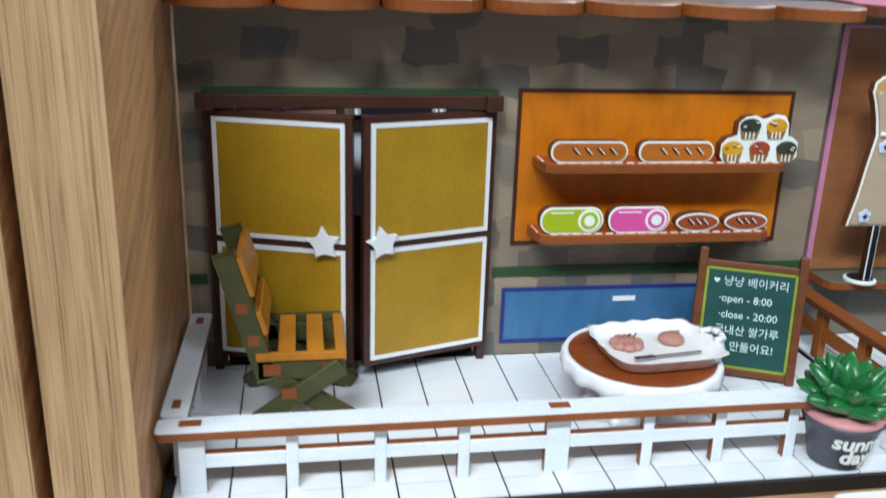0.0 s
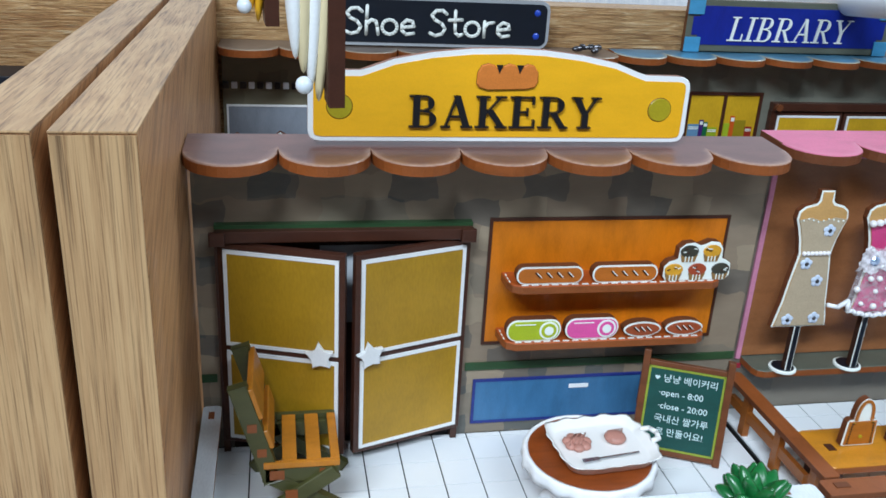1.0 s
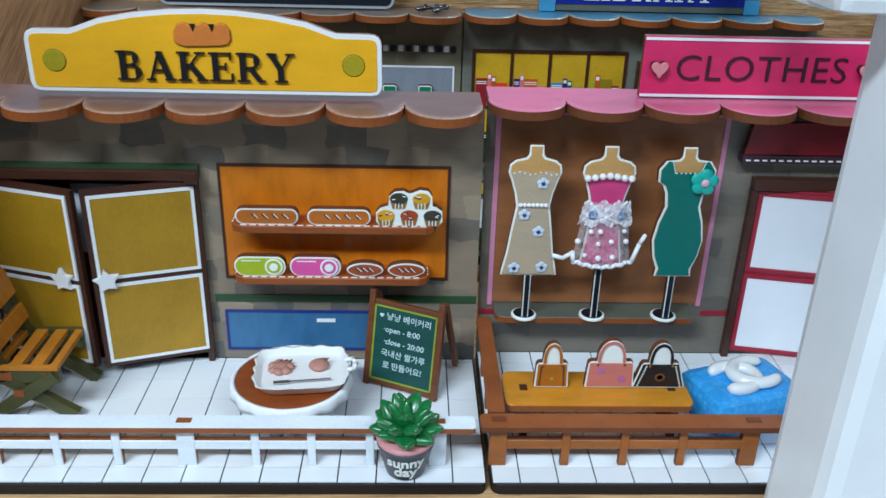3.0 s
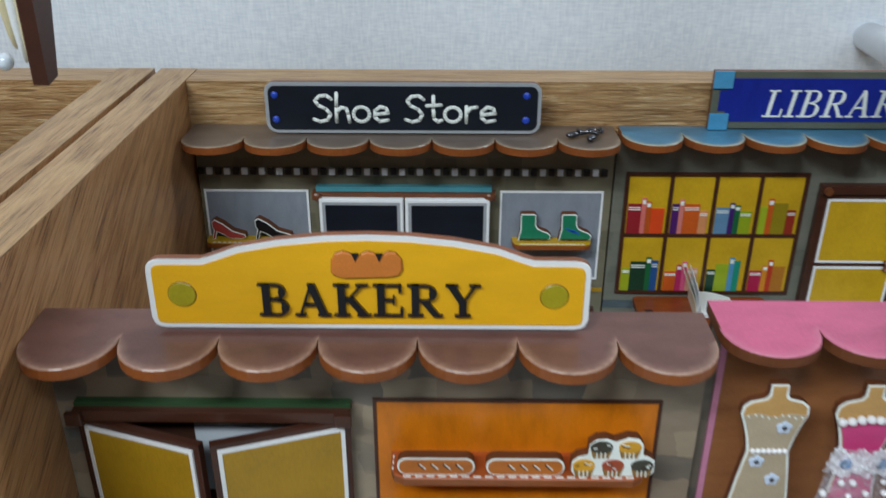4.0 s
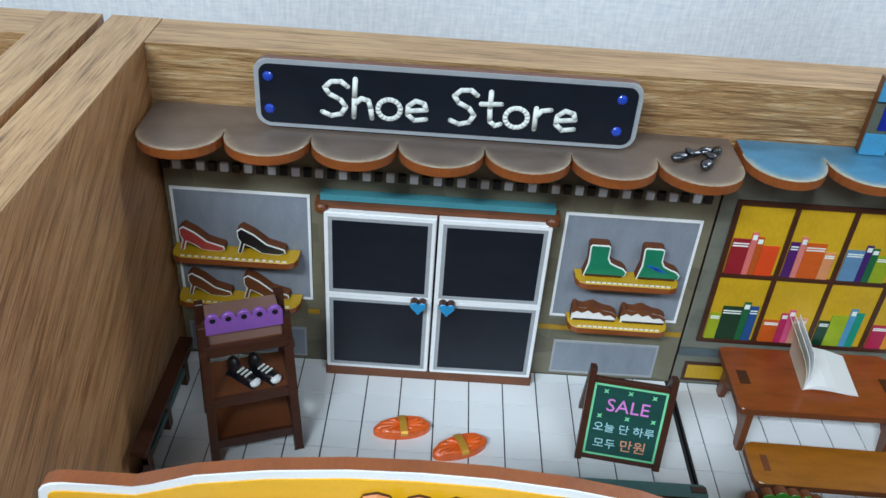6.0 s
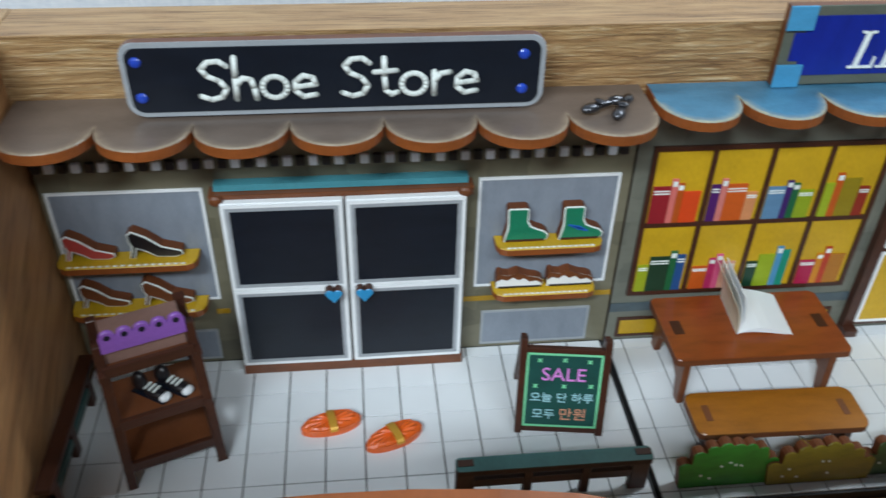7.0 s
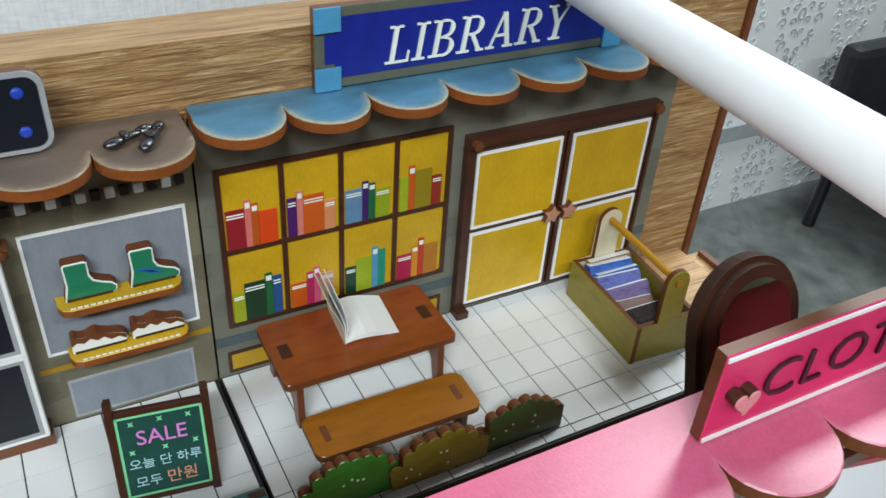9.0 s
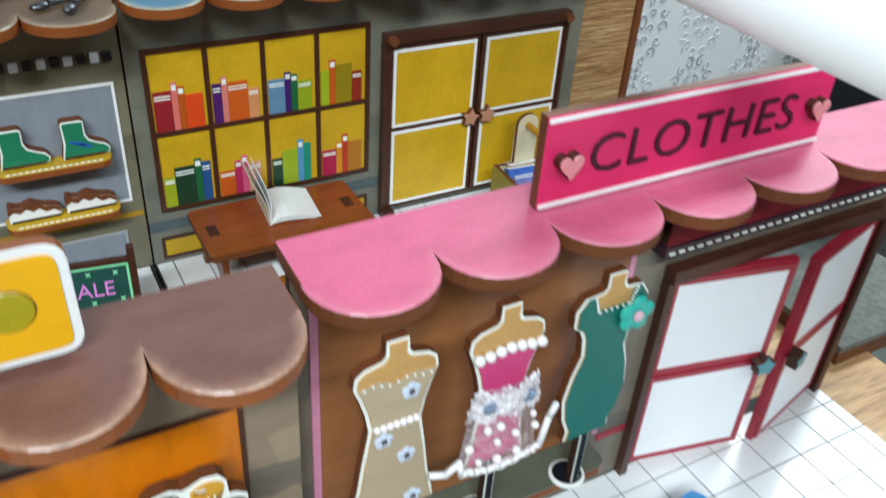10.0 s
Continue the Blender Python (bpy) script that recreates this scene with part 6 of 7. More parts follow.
def shoe_rack():
    m = pose(-0.0055, 0.4195, ZB, 0, 0, 20)
    t = thing("shoe_rack", "dark brown wooden ladder rack with three shelves", "rack", m)
    for s in (-1, 1):
        part("front_leg", beam((s * 0.0165, -0.0145, 0.0), (s * 0.0150, -0.0065, 0.0640), 0.0030, 0.0034), BROWN, t, local=True)
        part("back_leg", beam((s * 0.0165, 0.0150, 0.0), (s * 0.0150, 0.0080, 0.0640), 0.0030, 0.0034), BROWN, t, local=True)
        for z in (0.0105, 0.0305, 0.0545):
            part("side_rail", box(s * 0.0160 - 0.0012, s * 0.0160 + 0.0012, -0.0125, 0.0125, z - 0.0022, z), BROWN, t, local=True)
    for z, d in ((0.0108, 0.0125), (0.0308, 0.0105), (0.0548, 0.0085)):
        part("shelf", box(-0.0148, 0.0148, -d, d, z - 0.0018, z, 0.0003), BROWN_M, t, local=True)
        part("front_rail", box(-0.0150, 0.0150, -d - 0.0018, -d, z - 0.0034, z + 0.0010, 0.0003), BROWN, t, local=True)
    c = thing("shoe_box", "pinkish brown shoe box with purple scalloped trim, on the rack", "box", m @ pose(0, 0, 0.0549))
    part("carton", box(-0.0135, 0.0135, -0.0070, 0.0070, 0, 0.0085, 0.0004), paint("carton_rose_brown", "8a6a60", 0.5, 0.15), c, local=True)
    o = [(0.0140, 0.0060), (0.0140, 0.0122)]
    for i in range(5):
        cx = 0.0112 - 0.0056 * i
        o += [(cx + 0.0026 * math.cos(math.pi * j / 6), 0.0125 + 0.0026 * math.sin(math.pi * j / 6)) for j in range(7)]
    o += [(-0.0140, 0.0122), (-0.0140, 0.0060)]
    purple = paint("lilac_trim", "8a58b0", 0.45, 0.15)
    part("trim", plate(o, -0.0086, -0.0072, r=0.0002), [purple, purple], c, "purple scalloped trim", local=True)
    for i in range(5):
        part("trim_hole", plate(oval(-0.0112 + 0.0056 * i, 0.0126, 0.0011, 0.0011, 10), -0.0088, -0.0086, r=0), [SLATE, SLATE], c, local=True)
    for s in (-1, 1):
        k = thing("sneaker", "black high-top sneaker with white toe cap on the rack", "shoe", m @ pose(0.0010 + s * 0.0040, -0.0005, 0.0309, 0, 0, 38), group="sneakers on the rack")
        b = bmesh.new()
        ball(0, -0.004, 0.0018, 0.0026, 0.0058, 0.0020, 12, b)
        ball(0, 0.0030, 0.0045, 0.0024, 0.0030, 0.0045, 12, b)
        part("upper", b, BLACK, k, local=True, smooth=True)
        part("sole", box(-0.0026, 0.0026, -0.0092, 0.0056, 0, 0.0006, 0.0002), SLATE, k, local=True)
        part("toe_cap", ball(0, -0.0082, 0.0016, 0.0025, 0.0020, 0.0016, 12), WHITE, k, "white toe cap", local=True, smooth=True)
        for i in range(3):
            part("lace", box(-0.0018, 0.0018, -0.0050 + 0.002 * i, -0.0043 + 0.002 * i, 0.0036, 0.0041), CHALK, k, local=True)


shoe_rack()


def slippers():
    om = paint("orange_clay", "e8641c", 0.35, 0.15, coat=0.4, scale=200)
    for x, y, a in ((0.0560, 0.4235, 12), (0.0805, 0.4150, 24)):
        t = thing("slipper", "orange clay slipper with a gold strap on the tiles", "slipper", pose(x, y, ZB, 0, 0, a), group="orange slippers")
        b = bmesh.new()
        o = [((0.0122 if c > 0 else 0.0118) * c, (0.0050 + 0.0009 * math.copysign(abs(c) ** 0.5, c) * 0.4) * s) for c, s in ((math.cos(2 * math.pi * i / 32), math.sin(2 * math.pi * i / 32)) for i in range(32))]
        plate(o, 0.0034, 0.0, "z", r=0.0009, edge=0, bm=b)
        part("sole", b, om, t, local=True)
        b = bmesh.new()
        rings = []
        for f in (0.04, 0.3, 0.55, 0.8, 1.0):
            rings.append([b.verts.new((0.0112 * f * math.cos(2 * math.pi * i / 36), 0.0046 * f * math.sin(2 * math.pi * i / 36), 0.0030 + (0.0011 if f < 1 else 0.0) + 0.00035 * math.sin(i * 1.9 + f * 23))) for i in range(36)])
        for p, q in zip(rings, rings[1:]):
            for i in range(36):
                b.faces.new((p[i], p[(i + 1) % 36], q[(i + 1) % 36], q[i]))
        b.faces.new(rings[0])
        part("footbed", b, om, t, "knobbly footbed", local=True)
        b = bmesh.new()
        rows = [[b.verts.new((0.0005 + dx, 0.0056 * math.cos(math.pi * i / 10), 0.0030 + (0.0026 - dz) * math.sin(math.pi * i / 10) - dz * 0.3)) for dx, dz in ((-0.0015, 0), (0.0015, 0), (0.0015, 0.0008), (-0.0015, 0.0008))] for i in range(11)]
        for p, q in zip(rows, rows[1:]):
            for k in range(4):
                b.faces.new((p[k], p[(k + 1) % 4], q[(k + 1) % 4], q[k]))
        b.faces.new(rows[0])
        b.faces.new(rows[-1][::-1])
        part("strap", b, plain("gold_strap", "d9a23c", 0.35, metal=0.3), t, "gold strap", local=True)


slippers()

MINT, PINKC, PEACHC, CYANC = plain("mint_chalk", "7fd6a0", 0.8), plain("pink_chalk", "d985d6", 0.8), plain("peach_chalk", "e09a7a", 0.8), plain("cyan_chalk", "a9d6de", 0.8)
easel_board("sale_sign", "green chalk sale sign in a dark brown A-frame on the tiles", pose(0.1453, 0.4130, ZB, 0, 0, -8), 0.0290, 0.0395, 12, CHALK_G, MINT, BROWN,
            [("text", "SALE", 0.0082, 0.0, 0.0252, PINKC), ("text", "오늘 단 하루", 0.0048, 0.0, 0.0156, CYANC), ("text", "모두", 0.0050, -0.0066, 0.0078, CYANC), ("text", "만원", 0.0060, 0.0048, 0.0076, PEACHC)]
            + [("star", "", 0.0013, x, z, MINT) for x, z in ((-0.0095, 0.0340), (0.0, 0.0344), (0.0095, 0.0340), (-0.0105, 0.0224), (0.0005, 0.0226), (0.0108, 0.0230))])


def shoe_fence():
    t = thing("dark_fence", "low dark brown and teal fence round the shoe terrace", "fence")
    tl = paint("dark_teal_paint", "3a5c5a", 0.42, 0.3)
    picket(t, 0.1010, 0.1722, 0.3840, ZB, 0.0195, [0.1045, 0.1275, 0.1490, 0.1690], (0, 3), BROWN, EDGE_D, tl, (0.0022, 0.0012))
    for y in (0.3930, 0.4180, 0.4440):
        part("side_post", box(-0.0415, -0.0388, y - 0.002, y + 0.002, ZB, ZB + 0.0168), BROWN, t)
    part("side_rail", box(-0.0413, -0.0390, 0.3910, 0.4460, ZB + 0.007, ZB + 0.0105), tl, t)
    part("side_top_rail", box(-0.0430, -0.0372, 0.3860, 0.4520, ZB + 0.0169, ZB + 0.0195, 0.0004), BROWN, t)


shoe_fence()


# ---- library ----
def library():
    k = thing("library_shop", "model library with blue scalloped roof and painted bookshelf", "model shop")
    x0, x1 = 0.1772, 0.3965
    base_plate(k, x0, x1, 0.3762, 0.4688, ZB)
    part("wall", plate(rect(x0, x1, ZB, 0.1180), YB, YB + 0.0035, r=0), [WALL_LB, EDGE_D], k)
    scallop_roof(k, 0.1772, 0.3945, 0.4690, 0.4580, 0.4402, 0.1216, 0.1212, SKY, RUST, 7)
    # bookshelf
    wx0, wx1, wz0, wz1 = 0.1832, 0.2803, 0.0248, 0.0980
    part("case_back", box(wx0 + 0.001, wx1 - 0.001, YB - 0.0005, YB, wz0 + 0.001, wz1 - 0.001), MUSTARD_L, k, "mustard yellow shelf back")
    bw = 0.0020
    cw = (wx1 - wx0 - 5 * bw) / 4
    for i in range(5):
        xa = wx0 + i * (cw + bw)
        part("case_upright", box(xa, xa + bw, YB - 0.0013, YB - 0.0002, wz0, wz1), BROWN, k)
    ch = (wz1 - wz0 - 3 * bw) / 2
    for j in range(3):
        for i in range(4):
            xa = wx0 + bw + i * (cw + bw)
            za = wz0 + j * (ch + bw)
            part("case_shelf", box(xa, xa + cw, YB - 0.0013, YB - 0.0002, za, za + bw), BROWN, k)
    cells = [
        [("8f1f2a", 34, 52), ("d4706a", 12, 62), ("b5521c", 13, 56), ("d9481c", 34, 44)], [("4a1c62", 18, 52), ("cf7a72", 12, 60), ("c4571c", 40, 52), ("cf8a5c", 22, 40)],
        [("5f86a8", 34, 46), ("3c1d66", 13, 54), ("17613a", 14, 50), ("8fa31d", 30, 40)], [("9aac22", 18, 48), ("c0561a", 14, 62), ("8f7c14", 36, 54), ("8e2a1c", 22, 42)],
        [("97a41d", 22, 42), ("123a26", 40, 54), ("146038", 14, 62), ("1d4d86", 18, 56)], [("c2571c", 32, 36), ("b82a62", 14, 48), ("d85a86", 13, 54), ("d9a288", 28, 42)],
        [("143c2a", 22, 40), ("93a824", 34, 50), ("4f90b8", 13, 62), ("168a72", 16, 56)], [("a81c48", 32, 38), ("d0861c", 14, 48), ("b8361a", 13, 58), ("b0701c", 32, 46)]]
    for n, cell in enumerate(cells):
        i, j = n % 4, 1 - n // 4
        x = wx0 + bw + i * (cw + bw) + 0.0007
        za = wz0 + bw + j * (ch + bw)
        for c, w, h in cell:
            ww, hh = cw * 0.98 * w / 100, ch * h / 100
            bk = part("painted_book", box(x, x + ww - 0.0001, YB - 0.0011, YB - 0.0005, za, za + hh), paint("book_" + c, c, 0.4, 0.12), k)
            if w > 15 and (w + h) % 3:
                for q in (0.80, 0.87):
                    part("spine_line", box(x + 0.0003, x + ww - 0.0005, YB - 0.0013, YB - 0.0011, za + hh * q, za + hh * q + 0.0005), CHALK, bk)
            elif w <= 15:
                part("spine_line", box(x + 0.0003, x + ww - 0.0005, YB - 0.0013, YB - 0.0011, za + hh * 0.84, za + hh * 0.95), CHALK, bk)
            x += ww
    part("blue_band", box(x0, 0.2858, YB - 0.0005, YB, 0.0152, 0.0198), paint("slate_blue_band", "4e5a60", 0.42, 0.2), k)
    part("blue_band", box(0.3868, x1, YB - 0.0005, YB, 0.0152, 0.0198), paint("slate_blue_band", "4e5a60", 0.42, 0.2), k)
    for xa, xb in ((0.1815, 0.2140), (0.2500, 0.2800)):
        panel_frame(k, "lower_border", xa, xb, 0.0005, 0.0115, YB, 0.0014, BROWN, MUSTARD_L, 0.0007, "lower_panel")
    part("door_header", box(0.2862, 0.3860, 0.4590, YB, 0.0875, 0.0925, 0.0005), BROWN, k)
    for x in (0.2890, 0.3832):
        part("hinge_knob", rod((x, 0.4565, 0.0900), (x, 0.4590, 0.0900), 0.0022), BROWN_M, k)
        part("foot_knob", box(x - 0.003, x + 0.003, 0.4570, YB, ZB, 0.0025, 0.0004), BROWN, k)
    part("door_post", box(0.2862, 0.2884, 0.4605, YB, 0.0026, 0.0874), BROWN, k)
    part("door_post", box(0.3842, 0.3860, 0.4605, YB, 0.0026, 0.0874), BROWN, k)
    for h, f, s in (((0.2886, 0.4610), (0.3356, 0.4607), 1), ((0.3840, 0.4610), (0.3368, 0.4607), -1)):
        leaf, m = door_leaf(k, h, f, 0.0028, 0.0868, 0.0455, BROWN, WHITE, MUSTARD_L, 0.0028, 0.0022, 0.0013)
        L = (Vector(f) - Vector(h)).length
        u = L - 0.0040 if s > 0 else 0.0040
        bare = paint("bare_pink_ply", "b5826a", 0.55, 0.15)
        part("star_handle", plate(star(u, 0.0462, 0.0048, 0.5, turn=80), -0.0040, -0.0009, r=0.0003), [bare, EDGE], leaf, "bare wood star handle", local=True)
    tiles(k, x0 + 0.0005, x1 - 0.0008, 0.3770, YB - 0.0002, ZB, 0.0141, -0.0068, 0.0153, 0.0092)
    s = thing("shop_sign", "blue library sign with white serif letters and light blue corners", "sign")
    part("board", plate(rect(0.2225, 0.3565, 0.1222, 0.1522), 0.4640, 0.4675, r=0.0003), [paint("sign_grey_olive", "5d6156", 0.42, 0.2), BROWN_M], s)
    royal = paint("royal_blue_paint", "16288a", 0.35, 0.25, brush=(3, 1, 1))
    part("face", plate([(0.2300, 0.1262), (0.3490, 0.1262), (0.3490, 0.1318), (0.3530, 0.1318), (0.3530, 0.1424), (0.3490, 0.1424), (0.3490, 0.1486), (0.2300, 0.1486), (0.2300, 0.1424), (0.2262, 0.1424), (0.2262, 0.1318), (0.2300, 0.1318)], 0.4636, 0.4641, r=0), [royal, royal], s)
    for xa, xb in ((0.2221, 0.2320), (0.3475, 0.3569)):
        for za, zb in ((0.1219, 0.1306), (0.1436, 0.1525)):
            part("corner_clamp", box(xa, xb, 0.4626, 0.4636, za, zb, 0.0003), paint("clamp_light_blue", "4a93bd", 0.4, 0.2), s, "light blue corner piece")
    serif_word("LIBRARY", s, 0.2490, 0.3285, 0.1288, 0.0140, 0.4628, 0.0010, CHALK, 0.75, 0.15, gap=0.1)


library()


def reading_table():
    t = thing("reading_table", "red-brown varnished wooden reading table", "table", pose(0.2295, 0.4425, ZB, 0, 0, 0))
    w, d, h = 0.0366, 0.0190, 0.0255
    part("tabletop", plate(rrect(-w, w, -d, d, 0.0022), h, h - 0.0032, "z", r=0.0004), [TABLE_B, EDGE], t, local=True)
    for x in (-w + 0.006, w - 0.006):
        part("tenon", box(x - 0.0022, x + 0.0022, -0.0040, 0.0040, h, h + 0.0002), BROWN, t, local=True)
        side = [(-d + 0.001, 0), (-d + 0.0055, 0), (-d + 0.0075, 0.010), (-0.003, 0.0148), (0.003, 0.0148), (d - 0.0075, 0.010), (d - 0.0055, 0), (d - 0.001, 0), (d - 0.002, h - 0.0033), (-d + 0.002, h - 0.0033)]
        part("leg_panel", plate(side, x - 0.0014, x + 0.0014, "x", r=0.0002), [BROWN_M, EDGE], t, local=True)
    b = thing("reading_bench", "long ochre varnished wooden bench", "bench", pose(0.2292, 0.4062, ZB, 0, 0, -1))
    w, d, h = 0.0340, 0.0107, 0.0132
    part("seat", plate(rrect(-w, w, -d, d, 0.0035), h, h - 0.0030, "z", r=0.0004), [BENCH_B, EDGE], b, local=True)
    for x in (-w + 0.0065, w - 0.0065):
        part("tenon", box(x - 0.0013, x + 0.0013, -0.0040, 0.0040, h, h + 0.0002), BROWN_M, b, local=True)
        part("leg", box(x - 0.0014, x + 0.0014, -d + 0.002, d - 0.002, 0, h - 0.0031, 0.0003), BROWN, b, local=True)
    k = thing("open_book", "open white paper book standing half up on the table", "book", pose(0.2230, 0.4485, ZB + 0.0256, 0, 0, -5))
    paper = plain("white_paper", "eff1f3", 0.75, var=0.02)
    for q, (n, bend) in enumerate(((5, 0.0030), (5, 0.0022), (5, 0.0012))):
        bm = bmesh.new()
        L = 0.0228 - 0.0012 * q
        up = [(L * i / n, 0.0009 + bend * math.sin(math.pi * (i / n) ** 0.7) - q * 0.0003) for i in range(n + 1)]
        o = up + [(u, v - 0.0003) for u, v in up[::-1]]
        plate(o, -0.0125 + 0.0004 * q, 0.0125 - 0.0003 * q, r=0, edge=0, bm=bm)
        part("page", bm, paper, k, local=True)
    for q in range(3):
        bm = bmesh.new()
        ang = radians(94 + 6 * q)
        n = 6
        up = []
        for i in range(n + 1):
            s = 0.0205 * i / n
            up.append((s * math.cos(ang) + 0.0016 * math.sin(math.pi * i / n), 0.0004 + s * math.sin(ang)))
        o = up + [(u + 0.0003, v) for u, v in up[::-1]]
        plate(o, -0.0125, 0.0125, r=0, edge=0, bm=bm)
        part("raised_page", bm, paper if q < 2 else plain("cream_paper", "d9d2bd", 0.75), k, local=True)


reading_table()


def hedge():
    parts = [("2f8026", 0.1835, 0.2215, 0.0215, "bright green painted hedge cut-out with small flowers"), ("86781c", 0.2170, 0.2590, 0.0195, "olive yellow painted hedge cut-out with small flowers"), ("305426", 0.2545, 0.2945, 0.0195, "dark green painted hedge cut-out with small flowers")]
    rnd = random.Random(9)
    for n, (c, xa, xb, h, label) in enumerate(parts):
        t = thing("hedge", label, "hedge", pose((xa + xb) / 2, 0.3850, ZB), group="hedges before the library")
        y = 0.3862 - 0.0012 * (n % 2)
        o = [(xa + 0.001, ZB), (xb - 0.001, ZB)]
        m = 8
        for i in range(m):
            f = (i + 0.5) / m
            cx = xb - (xb - xa) * f
            r = (xb - xa) / m * rnd.uniform(0.52, 0.62)
            zc = ZB + h * (1 - 0.55 * abs(2 * f - 1) ** 2.6) - r + rnd.uniform(-0.0008, 0.0006)
            o += [(cx + r * math.cos(math.pi * j / 6), zc + r * math.sin(math.pi * j / 6)) for j in range(1, 6)]
        face = paint("hedge_" + c, c, 0.35, 0.45, coat=0.4, scale=90)
        b = plate(o, y - 0.0040, y, r=0.0003)
        b.transform(Matrix.Translation((0, y, ZB)) @ Matrix.Rotation(radians(-6), 4, "X") @ Matrix.Translation((0, -y, -ZB)))
        part("board", b, [face, EDGE], t)
        for i in range(6):
            fx, fz = rnd.uniform(xa + 0.006, xb - 0.006), rnd.uniform(0.004, h * 0.6)
            part("flower", ball(fx, y - 0.0041 + fz * 0.105, ZB + fz, 0.0006, 0.0003, 0.0006, 8), CHALK, t)


hedge()


def book_crate():
    m = pose(0.3602, 0.4262, ZB, 0, 0, -3)
    t = thing("book_crate", "mustard green wooden book crate with a carrying bar", "crate", m)
    cr = paint("crate_mustard_green", "8f8126", 0.4, 0.28)
    hx, hy, h = 0.0166, 0.0268, 0.0205
    part("bottom", box(-hx + 0.002, hx - 0.002, -hy + 0.002, hy - 0.002, 0.0, 0.002), cr, t, local=True)
    for s in (-1, 1):
        part("side", plate(rect(-hy, hy, 0.0, h), s * hx, s * (hx - 0.0024), "x", r=0.0003), [cr, EDGE], t, local=True)
        o = [(-hx + 0.0024, 0), (hx - 0.0024, 0), (hx - 0.0024, h), (0.0058, h)] + [(0.0058 * math.cos(math.pi * i / 10), 0.0415 + 0.0058 * math.sin(math.pi * i / 10)) for i in range(11)] + [(-0.0058, h), (-hx + 0.0024, h)]
        cream = plain("cream_inner_ply", "d8cdb0", 0.5)
        part("end_board", plate(o, s * hy, s * (hy - 0.0026), r=0.0003), [cr, EDGE] if s < 0 else [cream, EDGE], t, local=True)
    part("carrying_bar", rod((0, -hy - 0.001, 0.0415), (0, hy + 0.001, 0.0415), 0.0017), paint("bar_ochre", "b8861f", 0.4, 0.2), t, "ochre round bar", local=True)
    # tan, blue, violet, dark red and black volumes lean on each other; a green one lies flat in front
    stock = [("9c8068", 0.0185, 0.0185, -12, 0.0040), ("3d68bc", 0.0128, 0.0190, -20, 0.0050), ("2f57a4", 0.0078, 0.0170, -24, 0.0036), ("6870b4", 0.0018, 0.0188, -34, 0.0046),
             ("7b6d9c", -0.0042, 0.0165, -38, 0.0036), ("6a3a34", -0.0098, 0.0135, -46, 0.0040), ("33262a", -0.0140, 0.0120, -52, 0.0036), ("7f9f72", -0.0165, 0.0130, -82, 0.0040)]
    for n, (c, y, tall, lean, w) in enumerate(stock):
        b = thing("small_book", "small glossy printed book leaning in the crate" if lean > -70 else "small green book lying flat in the crate", "book",
                  m @ pose(0.0012 * (-1) ** n, y, 0.0034, lean, 0, 2 * (-1) ** n), group="books in the crate")
        cv = paint("cover_" + c, c, 0.18, 0.55, coat=0.9, scale=320)
        part("cover", box(-0.0118, 0.0118, -w / 2, w / 2, 0, tall, 0.0004), cv, b, local=True)
        part("page_block", box(-0.0112, 0.0112, -w * 0.36, w * 0.36, tall, tall + 0.0003), plain("white_paper", "eff1f3", 0.75), b, local=True)
    return t


book_crate()


# ---- things round the box ----
def white_stand():
    t = thing("white_stand", "white painted metal stand with a round bar over the shops", "stand", pose(0.286, 0.162, -0.0345))
    wm = plain("white_powder_coat", "f4f6f9", 0.4, var=0.03)
    part("upright", box(0.2805, 0.3440, 0.1460, 0.1860, -0.0340, 0.1890, 0.006), wm, t, "broad white upright")
    part("bar", rod((0.2650, 0.1800, 0.1795), (0.3650, 0.6450, 0.1381), 0.0088, seg=28), wm, t, "round white bar", smooth=True)
    part("pin", rod((0.3648, 0.6442, 0.1382), (0.3682, 0.6600, 0.1368), 0.0030, seg=14), wm, t, "thin pin at the end of the bar", smooth=True)
    part("bracket", box(0.2560, 0.2810, 0.1560, 0.1840, 0.1730, 0.1880, 0.004), wm, t)


white_stand()


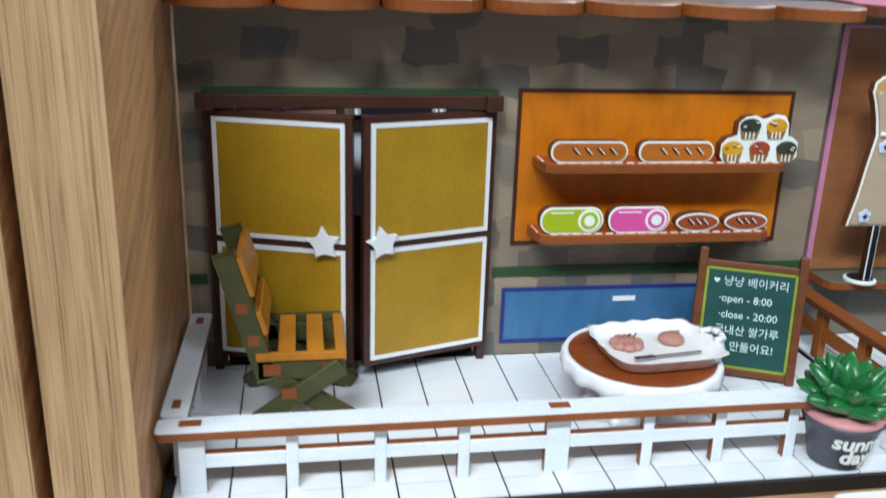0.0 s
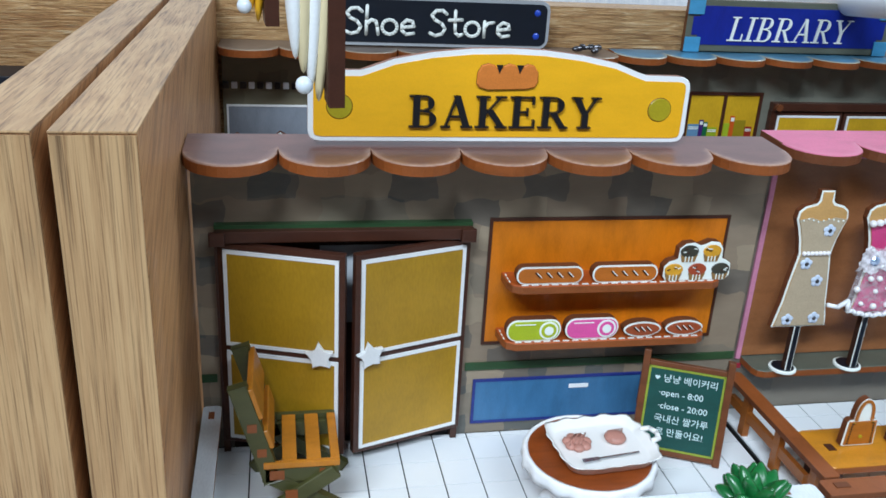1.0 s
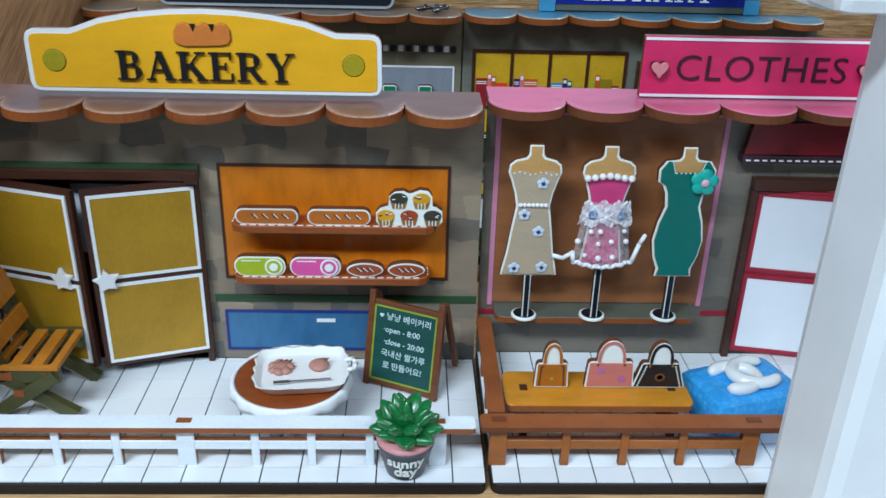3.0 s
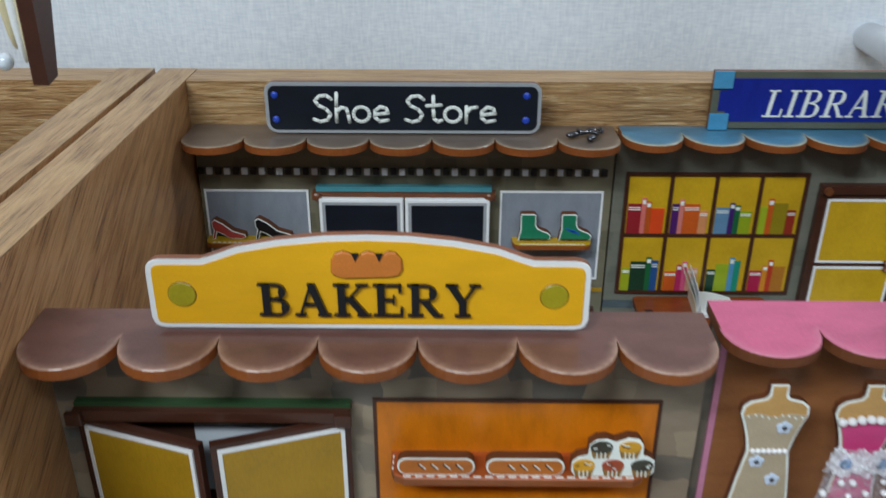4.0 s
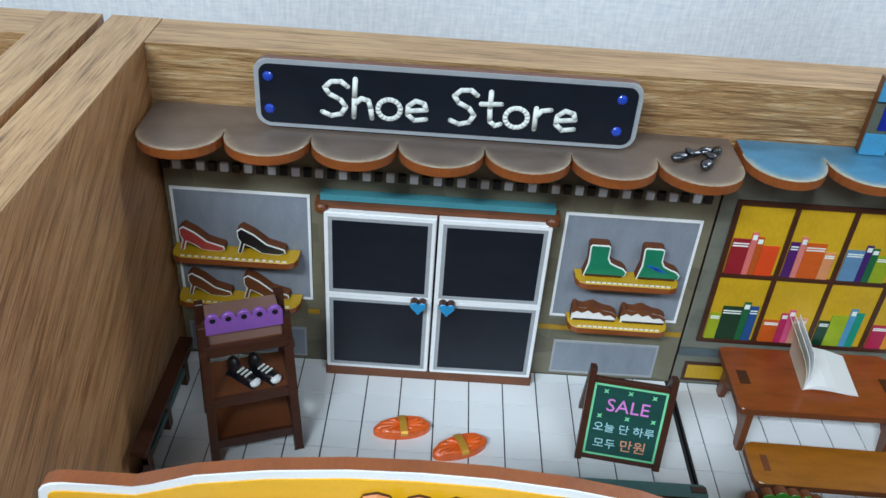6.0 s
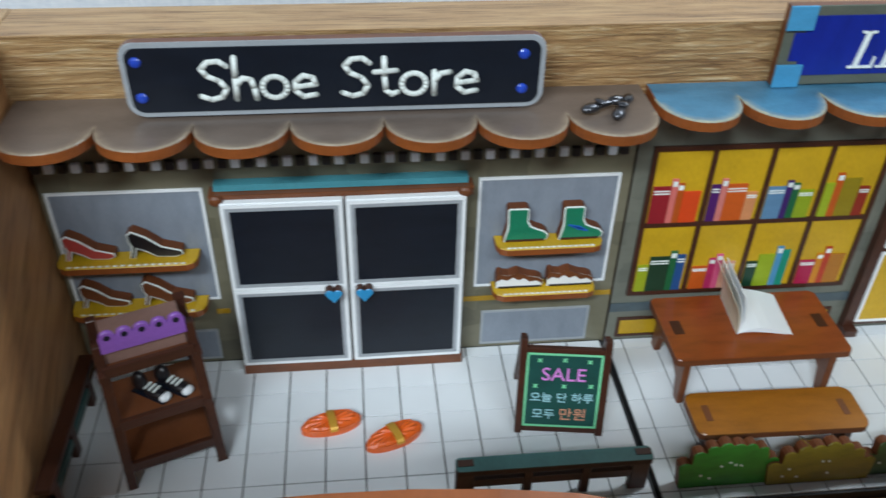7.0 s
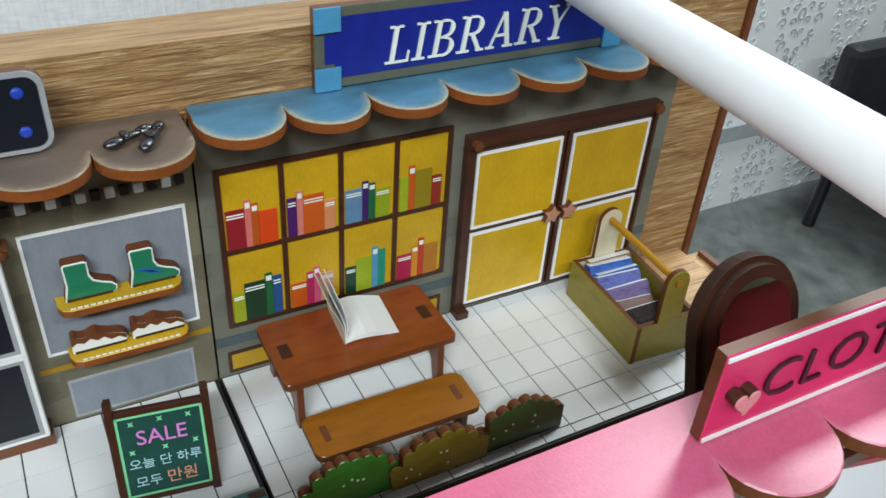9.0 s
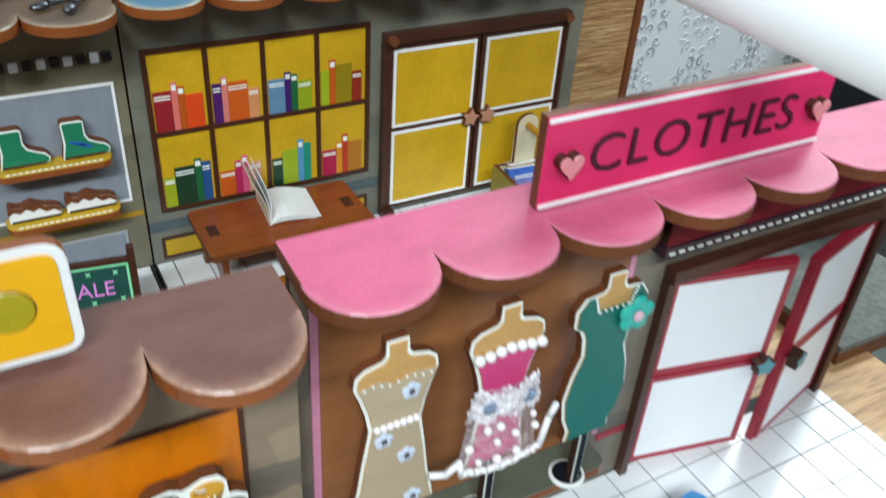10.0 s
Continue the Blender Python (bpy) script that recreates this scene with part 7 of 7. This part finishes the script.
def hanging_petals(x, y, z, a, cols, n, ln, label):
    """A wooden petal ornament on a cord: a brown plate with cream petals fanned on one side and a pearl at the tip."""
    t = thing("hanging_ornament", label, "ornament", pose(x, y, z, 0, 0, a), group="hanging petal ornaments")
    part("plate", plate([(-0.0015, 0.0), (0.0030, 0.001), (0.0065, 0.018), (0.0080, 0.045), (0.0078, ln), (0.0010, ln), (-0.0010, 0.03)], 0.0, 0.0036, "x", r=0.0003), [BROWN, BROWN], t, local=True)
    for i in range(n):
        b = bmesh.new()
        bmesh.ops.create_uvsphere(b, u_segments=10, v_segments=12, radius=1)
        for v in b.verts:
            u = (v.co.z + 1) / 2
            v.co = Vector((v.co.x * 0.0019, v.co.y * 0.0036, u * ln * (1.05 - 0.05 * i)))
        b.transform(Matrix.Translation((-0.0012 - 0.0016 * i, 0.003, 0.0005 + 0.003 * i)) @ Matrix.Rotation(radians(3 - 1.5 * i), 4, "Y"))
        part("petal", b, cols[i % len(cols)], t, local=True, smooth=True)
    part("pearl", ball(-0.0050, -0.0015, 0.0050, 0.0019, seg=14), GEM, t, "clear glass bead", local=True, smooth=True)
    part("cord", rod((0.0018, 0.004, ln), (0.0018, 0.004, 1.655 - z), 0.0004, seg=6), LACE, t, local=True)


CREAM, YEL = plain("cream_petal", "d8c8a0", 0.45), plain("yellow_petal", "e0a81c", 0.4)
hanging_petals(-0.0040, 0.1620, 0.1560, 8, [CREAM, WHITE, CREAM, WHITE], 4, 0.046, "white and cream wooden petal ornament hanging with a bead")
hanging_petals(-0.0172, 0.2080, 0.1660, 8, [YEL, YEL, CREAM], 3, 0.044, "yellow wooden petal ornament hanging with a bead")
hanging_petals(0.0010, 0.2180, 0.2130, -4, [CREAM, WHITE, CREAM], 3, 0.060, "cream wooden petal ornament hanging with a bead")

g = thing("grey_slab", "grey felt covered slab with brown edge beside the box", "slab")
part("felt", box(0.4260, 0.5050, 0.2930, 0.3450, -0.0085, -0.0050, 0.0006), plain("grey_felt", "6d716c", 0.9, var=0.25, scale=300), g)
part("edge", box(0.4262, 0.5048, 0.2932, 0.3448, -0.0171, -0.0086), BROWN_M, g)


def office_chair():
    t = thing("black_chair", "black chair standing on the marble floor by the wall", "chair", pose(1.86, 1.12, -0.78))
    bk = plain("black_upholstery", "22252a", 0.5, var=0.2)
    part("backrest", box(-0.22, 0.22, 0.10, 0.15, 0.20, 0.42, 0.02), bk, t, local=True)
    part("seat", box(-0.22, 0.22, -0.25, 0.12, 0.16, 0.20, 0.015), bk, t, local=True)
    for x in (-0.19, 0.19):
        for y in (-0.22, 0.10):
            part("leg", rod((x, y, 0), (x * 0.95, y, 0.162), 0.014), BLACK, t, local=True)


office_chair()
